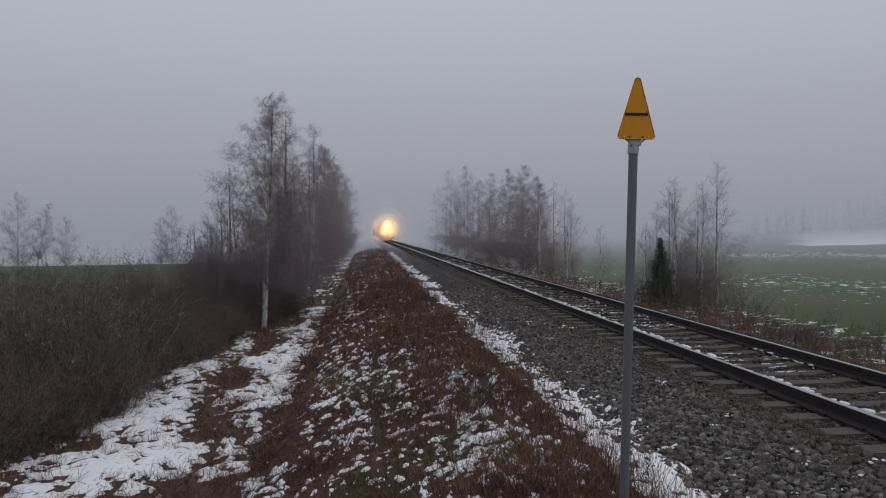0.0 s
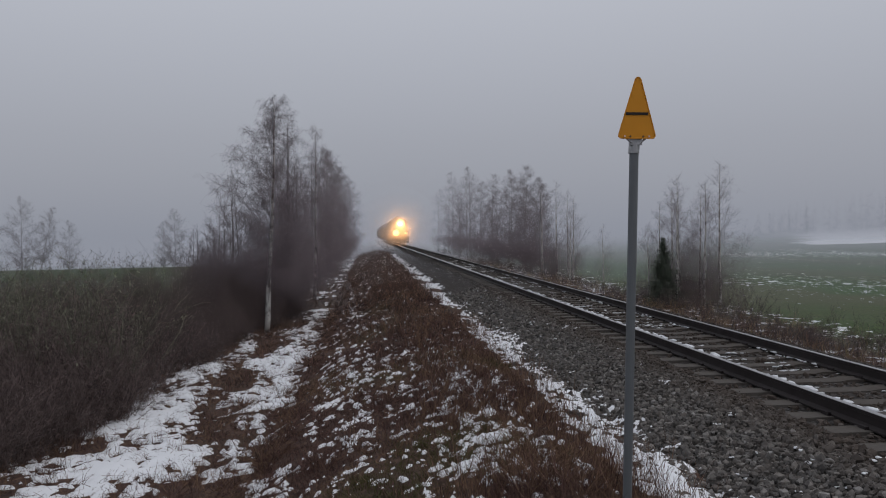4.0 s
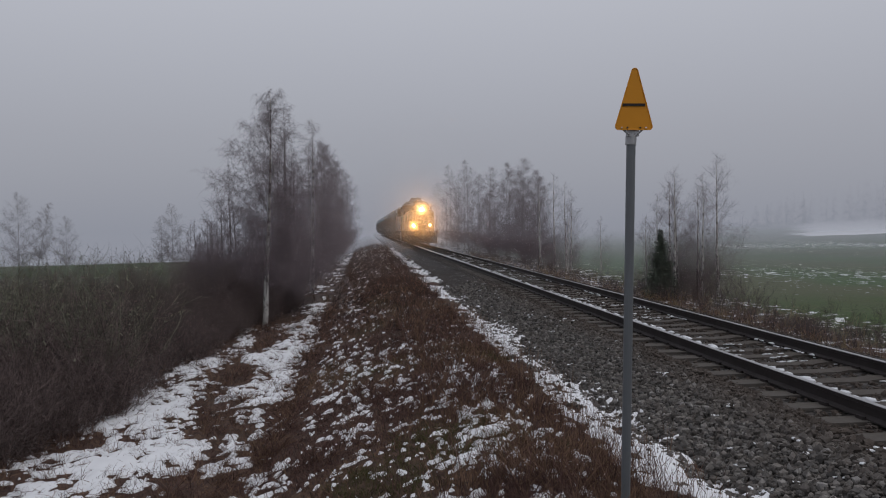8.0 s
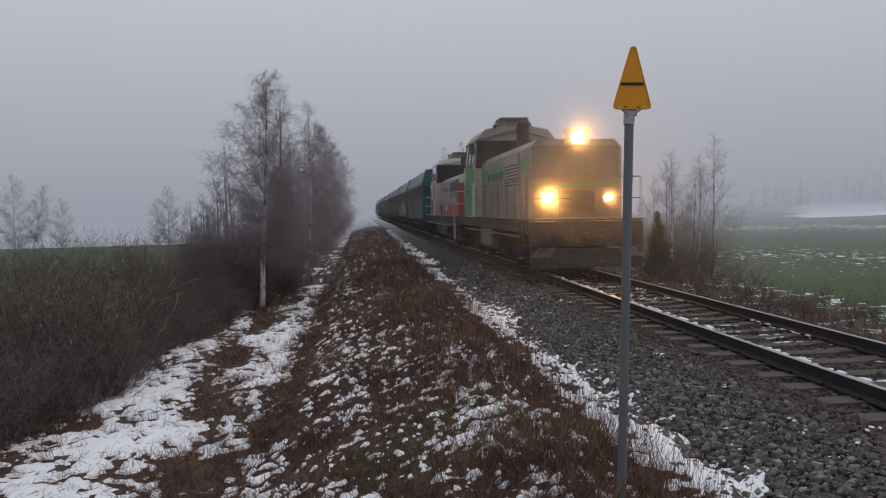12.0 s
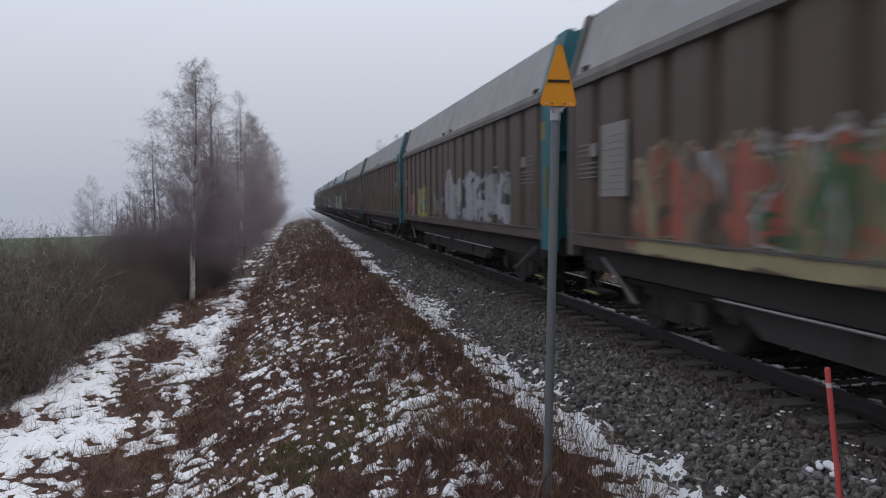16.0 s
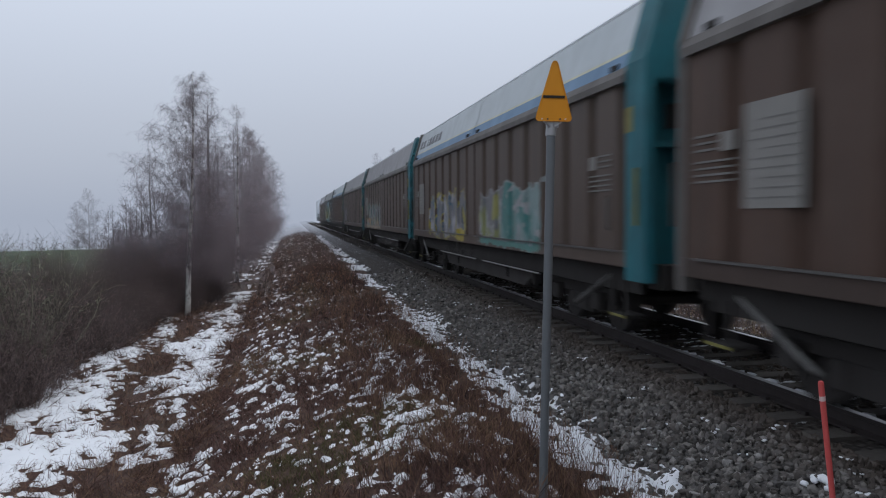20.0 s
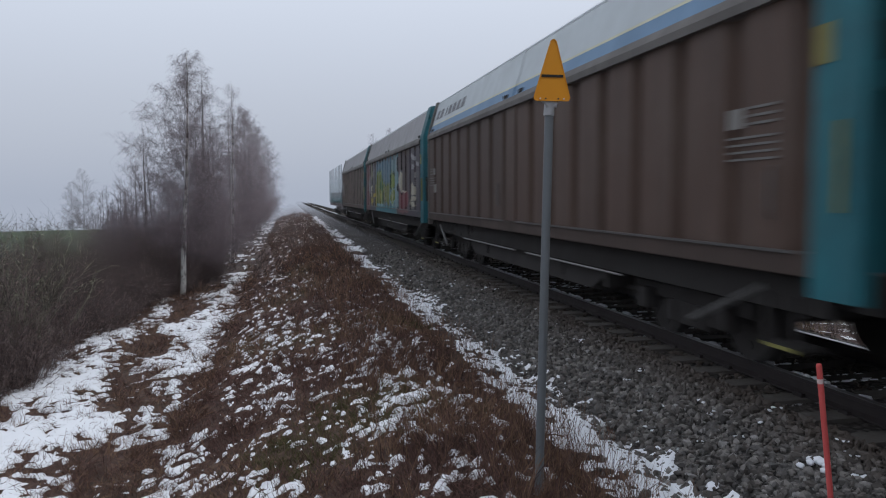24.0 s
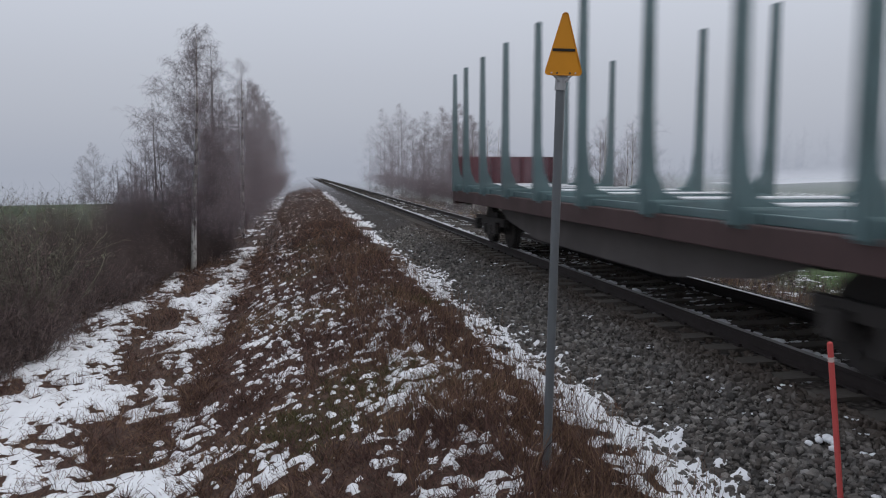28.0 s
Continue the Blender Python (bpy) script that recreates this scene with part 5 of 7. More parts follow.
def build_grass():
    rng = np.random.default_rng(33)
    red, brown, green, straw = Strips(), Strips(), Strips(), Strips()

    def tuft(x, y, out, n_, lo, hi, flop, w=0.006):
        z = height(x, y)
        bx, by = rng.normal(0, flop, 2)
        for _ in range(n_):
            p0 = Vector((x + rng.normal(0, 0.045), y + rng.normal(0, 0.045), z - 0.02))
            d = Vector((bx + rng.normal(0, flop), by + rng.normal(0, flop), 1)).normalized()
            L = rng.uniform(lo, hi)
            p1 = p0 + d * L * 0.55
            d2 = (d + Vector((bx * 0.8, by * 0.8, -0.45 * rng.random()))).normalized()
            out.add(p0, p1, w, w * 0.8)
            out.add(p1, p1 + d2 * L * 0.45, w * 0.8, w * 0.25)

    # the bank: tussocks where no snow lies
    def bare(x, y, some=0.2):
        return snow_near(x, y) < 0.0 or rng.random() < some

    for _ in range(12500):
        y = 3.8 + 24 * rng.random() ** 1.5
        x = rng.uniform(-1.5, 2.3)
        if not bare(x, y, 0.12):
            continue
        crest = math.exp(-((x - 1.4) / 0.55) ** 2)
        tone = noise.noise((x * 0.5, y * 0.35, 30)) + rng.normal(0, 0.16)
        mid = math.exp(-((x - 0.2) / 0.7) ** 2)
        out = green if tone > 0.5 - 0.22 * mid else (brown if tone > 0.08 else red)
        tall = 0.13 + 0.12 * crest + 0.3 * max(0.0, noise.noise((x * 0.9, y * 0.7, 66)))
        tuft(x, y, out, 8 if y < 15 else 6, 0.07, tall, 0.45, 0.005 + 0.0002 * y)
    for _ in range(3000):
        y = 24 + 76 * rng.random()
        tuft(rng.uniform(-1.3, 2.5), y, red if rng.random() < 0.6 else brown, 6, 0.15, 0.5, 0.3, 0.018)
    # tall withered stalks along the crest, thick and dark
    for _ in range(2300):
        y = 4 + 30 * rng.random() ** 1.25
        x = rng.normal(1.35, 0.55) - 0.012 * (y - 8)
        if x > 2.25 or noise.noise((x * 1.3, y * 0.8, 17)) < -0.06 or not bare(x, y, 0.05):
            continue
        tuft(x, y, red if rng.random() < (0.62 if y > 10 else 0.4) else brown, 7, 0.18, 0.48, 0.22, 0.0055 + 0.0002 * y)
    for _ in range(900):
        y = 4.5 + 16 * rng.random() ** 1.3
        x = rng.normal(2.3, 0.25)
        tuft(x, y, brown if rng.random() < 0.6 else red, 4, 0.15, 0.42, 0.16, 0.005)
    # the dark matted foot of the bank
    for _ in range(1200):
        y = 4.5 + 24 * rng.random() ** 1.35
        x = rng.normal(-0.6, 0.75)
        if noise.noise((x * 1.1, y * 0.6, 37)) < -0.02 or not bare(x, y, 0.1):
            continue
        tuft(x, y, red if rng.random() < 0.75 else brown, 8, 0.1, 0.34, 0.38, 0.0055 + 0.0002 * y)
    for _ in range(900):
        y = 24 + 50 * rng.random()
        x = rng.uniform(-4.4, -1.2)
        if noise.noise((x * 0.7, y * 0.25, 44)) < 0.0:
            continue
        tuft(x, y, red if rng.random() < 0.5 else brown, 7, 0.15, 0.45, 0.4, 0.016)
    # the path: withered clumps where the snow is open, lying straws
    for _ in range(7000):
        y = 5 + 21 * rng.random() ** 1.3
        x = rng.uniform(-5.2, -1.1)
        s_ = snow_near(x, y)
        if s_ > -0.04:
            if rng.random() < 0.6:
                continue
            tuft(x, y, red if rng.random() < 0.7 else brown, 4, 0.05, 0.17, 0.9, 0.008)
            continue
        tall = 0.16 + 0.28 * min(1.0, -s_ * 1.6)
        tuft(x, y, red if rng.random() < 0.55 else brown, 8, 0.08, tall, 0.5, 0.006)
    for _ in range(700):
        x, y = rng.uniform(-5.0, -0.8), 5 + 20 * rng.random() ** 1.3
        a = rng.uniform(0, 6.28)
        p0 = Vector((x, y, height(x, y) + 0.035))
        q = Vector((x + math.cos(a) * 0.16, y + math.sin(a) * 0.16, 0))
        q.z = height(q.x, q.y) + 0.05
        brown.add(p0, q, 0.008, 0.004)
    # the far verge: thin stalks with snow between them
    for _ in range(3200):
        y = 9 + 70 * rng.random() ** 1.4
        x = 8.7 + 3.6 * rng.random()
        if noise.noise((x * 0.5, y * 0.3, 61)) < -0.1:
            continue
        tuft(x, y, brown if rng.random() < 0.45 else (red if rng.random() < 0.4 else straw), 5, 0.15, 0.6, 0.2, 0.009)
    for name, s_, m_, label in (("reddish_grass", red, M_GRASS_RED, "reddish-brown withered grass on the railway bank"), ("brown_grass", brown, M_GRASS, "tawny withered grass on the railway bank"),
                                ("green_grass", green, M_GRASS_GREEN, "dull green winter grass on the railway bank"), ("straw_grass", straw, M_STRAW, "pale straw along the far verge")):
        tagged(new(name, s_.mesh(name, m_, 6)), label, "grass", kind="stuff")


build_grass()



# ---- the train ----
GROUP_W = "covered goods wagons of the train"


def bogie(parent, y, wheels_r=0.46, base=1.8):
    b = part("bogie", boxes((-1.12, -1.02, y - base / 2 - 0.45, y + base / 2 + 0.45, 0.5, 0.68), (1.02, 1.12, y - base / 2 - 0.45, y + base / 2 + 0.45, 0.5, 0.68), (-1.0, 1.0, y - 0.3, y + 0.3, 0.3, 0.8), (-1.12, -1.0, y - 0.5, y + 0.5, 0.24, 0.52), (1.0, 1.12, y - 0.5, y + 0.5, 0.24, 0.52), bevel=0.02), M_UNDER, parent)
    for s_ in (-1, 1):
        bm = rod([(-0.95, 0, 0), (0.95, 0, 0)], 0.08, 10)
        for x in (-0.8, 0.8):
            out = 1 if x > 0 else -1
            disc_x(bm, x - 0.065, x + 0.065, 0, 0, wheels_r, 28)
            disc_x(bm, x - out * 0.065, x - out * 0.095, 0, 0, wheels_r + 0.028, 28)
            disc_x(bm, x + out * 0.065, x + out * 0.1, 0, 0, 0.16, 12)
            for k in range(6):
                a = k * math.pi / 3
                disc_x(bm, x + out * 0.065, x + out * 0.075, 0.3 * wheels_r / 0.46 * math.cos(a), 0.3 * wheels_r / 0.46 * math.sin(a), 0.05, 8)
        ws_ = part("wheelset", bm, M_UNDER, b)
        ws_.location = (0, y + s_ * base / 2, wheels_r)
        for x in (-0.8, 0.8):
            part("brake_shoe", boxes((x - 0.05, x + 0.05, y + s_ * (base / 2 - 0.6) - 0.06, y + s_ * (base / 2 - 0.6) + 0.06, 0.3, 0.62), bevel=0.015), M_UNDER, b)
        for x in (-1.07, 1.07):
            part("spring", rod([(x, y + s_ * 0.28, 0.28), (x, y + s_ * 0.28, 0.52)], 0.12, 10), M_UNDER, b)
        for x in (-1.24, 1.1):
            part("axle_box", boxes((x, x + 0.14, y + s_ * base / 2 - 0.14, y + s_ * base / 2 + 0.14, 0.34, 0.6), bevel=0.02), M_UNDER, b)
    return b


def buffers(parent, y, out, z=1.05):
    for x in (-0.95, 0.95):
        bm = rod([(x, y, z), (x, y + out * 0.5, z)], 0.09, 12)
        rod([(x, y + out * 0.5, z), (x, y + out * 0.55, z)], 0.22, 20, bm)
        part("buffer", bm, M_UNDER, parent)


def corrugated(y0, y1, z0, z1, x, ribs, depth=0.1):
    """A wall sheet with wide boards and narrow grooves, seen from -x if x is below zero."""
    s_ = 1 if x > 0 else -1
    bm = bmesh.new()
    step = (y1 - y0) / ribs
    pts = []
    for i in range(ribs):
        a = y0 + i * step
        g = 0.30
        pts += [(a, x - s_ * depth), (a + step * g * 0.75, x - s_ * depth), (a + step * g, x), (a + step * 0.97, x)]
    pts.append((y1, x - s_ * depth))
    inner = [(y1, x - s_ * 0.14), (y0, x - s_ * 0.14)]
    loop = pts + inner
    lo = [bm.verts.new((px, py, z0)) for py, px in loop]
    hi = [bm.verts.new((px, py, z1)) for py, px in loop]
    n_ = len(loop)
    for i in range(n_):
        bm.faces.new((lo[i], lo[(i + 1) % n_], hi[(i + 1) % n_], hi[i]))
    bm.faces.new(hi)
    bm.faces.new(lo[::-1])
    bmesh.ops.recalc_face_normals(bm, faces=bm.faces)
    return bm


def wagon(label, white=False):
    """A long covered goods wagon; its front at y = -0.5, its rear at y = 16.75."""
    L, F, R, M0, M1 = 17.5, -0.5, 16.75, 8.0, 8.6
    w = thing("covered_wagon", label, "goods wagon", GROUP_W)
    part("underframe", boxes((-0.5, 0.5, F + 0.1, R - 0.1, 0.75, 1.1), (-0.75, 0.75, 4.6, L - 4.6, 0.3, 0.8), (-1.4, 1.4, F + 0.1, F + 0.4, 0.85, 1.15), (-1.4, 1.4, R - 0.35, R - 0.05, 0.85, 1.15), (-1.4, 1.4, 5, 5.2, 0.8, 1.1), (-1.4, 1.4, L - 5.2, L - 5, 0.8, 1.1)), M_UNDER, w)
    for s_ in (-1, 1):
        x0, x1 = sorted((s_ * 1.46, s_ * 1.40))
        part("side_sill", boxes((x0, x1, F + 0.5, R - 0.4, 0.76, 1.1), bevel=0.01), M_SILL, w)
        # belly truss
        part("truss", side_plate([(4.3, 0.84), (5.2, 0.42), (L - 5.2, 0.42), (L - 4.3, 0.84)], s_ * 1.28, s_ * 1.34), M_UNDER, w)
        xr0, xr1 = sorted((s_ * 1.66, s_ * 1.5))
        part("lower_rail", boxes((xr0, xr1, 0.03, R - 0.15, 1.1, 1.3), bevel=0.012), M_GUIDE, w)
        part("rail_edge", boxes((s_ * 1.675 - 0.012, s_ * 1.675 + 0.012, 0.2, M0 - 0.1, 1.282, 1.306), (s_ * 1.675 - 0.012, s_ * 1.675 + 0.012, M1 + 0.1, R - 0.4, 1.282, 1.306)), M_STEEL, w, "bright worn guide rail")
        for a, b in ((0.03, M0), (M1, R - 0.15)):
            wall = part("sliding_wall", corrugated(a, b, 1.3, 3.36, s_ * 1.64, 8), M_WALL, w)
            part("handle", rod([(s_ * 1.66, a + 0.5, 1.55), (s_ * 1.69, a + 0.5, 1.6), (s_ * 1.69, a + 0.5, 1.95), (s_ * 1.66, a + 0.5, 2.0)], 0.015), M_STEEL, wall)
        part("middle_post", boxes((min(s_ * 1.66, s_ * 1.5), max(s_ * 1.66, s_ * 1.5), M0, M1, 1.3, 3.36), bevel=0.01), M_WALL, w)
        part("cornice", prism([(s_ * 1.5, 3.36), (s_ * 1.7, 3.36), (s_ * 1.7, 3.45), (s_ * 1.63, 3.56), (s_ * 1.5, 3.56)], 0.03, R - 0.15), M_TRIM, w)
        for a, b in ((0.03, M0 + 0.27), (M0 + 0.33, R - 0.12)):
            if white:
                panel = part("roof_panel", prism([(s_ * 1.535, 3.79), (s_ * 1.36, 4.38), (s_ * 1.2, 4.46), (s_ * 1.17, 4.42), (s_ * 1.33, 4.34), (s_ * 1.5, 3.79)], a, b), M_ROOF_WHITE, w, "white roof panel over a blue stripe")
                part("blue_stripe", prism([(s_ * 1.62, 3.56), (s_ * 1.55, 3.75), (s_ * 1.51, 3.75), (s_ * 1.58, 3.56)], a, b), M_STRIPE_BLUE, panel)
                part("cream_line", prism([(s_ * 1.552, 3.75), (s_ * 1.537, 3.788), (s_ * 1.5, 3.788), (s_ * 1.51, 3.75)], a, b), M_CREAM, panel)
            else:
                panel = part("roof_panel", prism([(s_ * 1.62, 3.56), (s_ * 1.36, 4.38), (s_ * 1.2, 4.46), (s_ * 1.17, 4.42), (s_ * 1.33, 4.34), (s_ * 1.58, 3.56)], a, b), M_ROOF_GREY, w)
            for yl in (a + 0.35, b - 0.55):
                part("latch", boxes((min(s_ * 1.64, s_ * 1.56), max(s_ * 1.64, s_ * 1.56), yl, yl + 0.2, 3.57, 3.64), bevel=0.01), M_UNDER, panel)
    part("roof_top", prism([(-1.2, 4.42), (-1.2, 4.45), (-0.7, 4.57), (0, 4.62), (0.7, 4.57), (1.2, 4.45), (1.2, 4.42), (0, 4.57)], F + 0.05, R - 0.05), M_ROOF_WHITE if white else M_ROOF_GREY, w)
    part("drip_edge", rod([(-1.31, 0.1, 4.43), (-1.31, R - 0.2, 4.43)], 0.028), M_ROOF_SNOW, w, "pale snow-dusted roof edge")
    # teal ends with corner posts, ledges and ladders
    for y0, y1, s_ in ((F, 0.03, -1), (R - 0.15, R, 1)):
        outline = [(-1.56, 1.1), (1.56, 1.1), (1.56, 3.55), (1.3, 4.44), (0.6, 4.57), (-0.6, 4.57), (-1.3, 4.44), (-1.56, 3.55)]
        deep = y0 + 0.36 if s_ < 0 else R - 0.1
        end = part("end_wall", prism(outline, deep - 0.03, deep + 0.03), M_TEAL, w)
        if s_ < 0:
            # the upper panel stands forward under the roof, over the recess
            part("upper_panel", prism([(-1.54, 3.32), (1.54, 3.32), (1.54, 3.55), (1.29, 4.43), (0.6, 4.56), (-0.6, 4.56), (-1.29, 4.43), (-1.54, 3.55)], y0 + 0.02, y0 + 0.07), M_TEAL, w)
            for x in (-0.75, 0.75):
                part("panel_rib", boxes((x - 0.03, x + 0.03, y0 - 0.02, y0 + 0.02, 3.36, 4.4)), M_TEAL, w)
            part("emblem", side_plate([(y0 + 0.005, 4.02), (y0 + 0.02, 4.02), (y0 + 0.02, 4.2), (y0 + 0.005, 4.2)], -0.42, 0.34), M_UNDER, w, "plain dark shape of an emblem")
        for x in (-1.6, 1.6):
            part("corner_post", prism([(x - 0.06, 0.95), (x + 0.06, 0.95), (x + 0.06, 3.56), (x * 0.84 + 0.06, 4.45), (x * 0.84 - 0.06, 4.45), (x - 0.06, 3.56)], y0, y1), M_TEAL if s_ < 0 else M_TRIM, w)
        ye = deep if s_ < 0 else y1
        for x in (-0.9, -0.3, 0.3, 0.9):
            part("end_rib", boxes((x - 0.05, x + 0.05, min(ye, ye + s_ * 0.07), max(ye, ye + s_ * 0.07), 1.15, 3.25)), M_TEAL, end)
        part("end_ledge", boxes((-1.5, 1.5, min(ye, ye + s_ * 0.16), max(ye, ye + s_ * 0.16), 2.55, 2.62), (-1.5, 1.5, min(ye, ye + s_ * 0.3), max(ye, ye + s_ * 0.3), 3.28, 3.34)), M_TEAL, end)
        part("end_hatch", boxes((-1.25, -0.72, min(ye, ye + s_ * 0.05), max(ye, ye + s_ * 0.05), 2.78, 3.08)), M_UNDER, end, "dark hatch")
        for x in (-1.68, 1.68):
            part("hand_rail", rod([(x, y0 + 0.2, 1.62), (x, y0 + 0.2, 2.3)], 0.028), M_YELLOW if s_ < 0 else M_UNDER, w)
        if s_ < 0:
            part("corner_mark", boxes((-1.668, -1.661, -0.16, 0.02, 2.74, 3.04)), M_YELLOW, w, "yellow patch")
        buffers(w, F + 0.1 if s_ < 0 else R - 0.1, s_ * 0.8)
        part("coupler", rod([(0, F + 0.3 if s_ < 0 else R - 0.3, 1.02), (0, F - 0.37 if s_ < 0 else R + 0.37, 1.02)], 0.1, 8), M_UNDER, w)
        part("brake_hose", rod([(-0.5, ye, 0.95), (-0.52, ye + s_ * 0.1, 0.6), (-0.45, ye + s_ * 0.18, 0.5), (-0.4, ye + s_ * 0.22, 0.7)], 0.03), M_UNDER, w)
        yy = 0.6 if s_ < 0 else L - 1.3
        part("step", boxes((-1.5, -1.2, yy - 0.22, yy + 0.22, 0.42, 0.46), (-1.5, -1.46, yy - 0.22, yy - 0.18, 0.44, 0.9), (-1.5, -1.46, yy + 0.18, yy + 0.22, 0.44, 0.9)), M_UNDER, w)
        part("step_edge", boxes((-1.512, -1.5, yy - 0.22, yy + 0.22, 0.425, 0.455)), M_YELLOW, w, "yellow step edge")
        part("ladder_brace", rod([(-1.45, yy - s_ * 0.3, 0.95), (-1.5, yy - s_ * 1.5, 0.45)], 0.03), M_STEEL, w)
    for y in (2.9, L - 2.9):
        bogie(w, y)
    part("pipe", rod([(-1.48, 3.9, 0.74), (-1.48, 7.9, 0.74)], 0.015), M_PIPE, w, "bright worn pipe")
    part("pipe", rod([(-1.48, 8.6, 0.74), (-1.48, 12.9, 0.74)], 0.015), M_PIPE, w, "bright worn pipe")
    for x in (-1.05, 1.05):
        part("brake_rod", rod([(x, 3.9, 0.5), (x, L - 3.9, 0.5)], 0.035), M_UNDER, w)
    for y in (4.6, 6.4, 11.1, 12.8):
        part("cross_member", boxes((-1.38, 1.38, y - 0.07, y + 0.07, 0.5, 0.95)), M_UNDER, w)
    part("air_tank", rod([(-1.05, 5.2, 0.55), (-1.05, 6.2, 0.55)], 0.2, 14), M_UNDER, w)
    part("brake_cylinder", rod([(-0.9, 7.2, 0.72), (-0.9, 8.3, 0.72)], 0.2, 14), M_UNDER, w)
    part("equipment_box", boxes((-1.3, -0.7, 9.4, 10.4, 0.45, 0.85), bevel=0.02), M_UNDER, w)
    # painted data: plain bars on the front and rear boards
    for y in (0.5, L - 1.8):
        far = y > 5
        a, sq = (y + 0.3, y) if far else (y, y + 0.5)
        bm = bmesh.new()
        for i in range(3):
            box(bm, -1.652, -1.644, a, a + 0.42, 2.37 + 0.07 * i, 2.392 + 0.07 * i)
        for i in range(4):
            box(bm, -1.652, -1.644, y, y + 0.72, 2.06 + 0.065 * i, 2.08 + 0.065 * i)
        part("lettering", bm, M_FAINT_BAR, w, "plain bars of white lettering")
        part("square_mark", boxes((-1.652, -1.644, sq, sq + 0.22, 2.35, 2.53)), M_WHITE_PLATE, w)
    return w


def repaint(w, material):
    """Gives the near side's sliding walls of one wagon their own sprayed paint."""
    for o in w.children:
        if o.name.split(".")[0] in ("sliding_wall", "middle_post", "lower_rail") and min(c_[0] for c_ in o.bound_box) < 0:
            o.data = o.data.copy()
            o.data.materials[0] = material


def bogie_wagon_marks(w, y, z0, z1, wid):
    bm = boxes((-1.653, -1.645, y, y + wid, z0, z1))
    pl = part("notice_board", bm, M_WHITE_PLATE, w, "pale notice panel with faint lines")
    lines = bmesh.new()
    for i in range(9):
        z = z0 + (z1 - z0) * (i + 1) / 11
        box(lines, -1.656, -1.653, y + 0.06, y + wid - 0.06 - 0.1 * (i % 3), z, z + 0.014)
    part("lettering", lines, M_FAINT_BAR, pl)


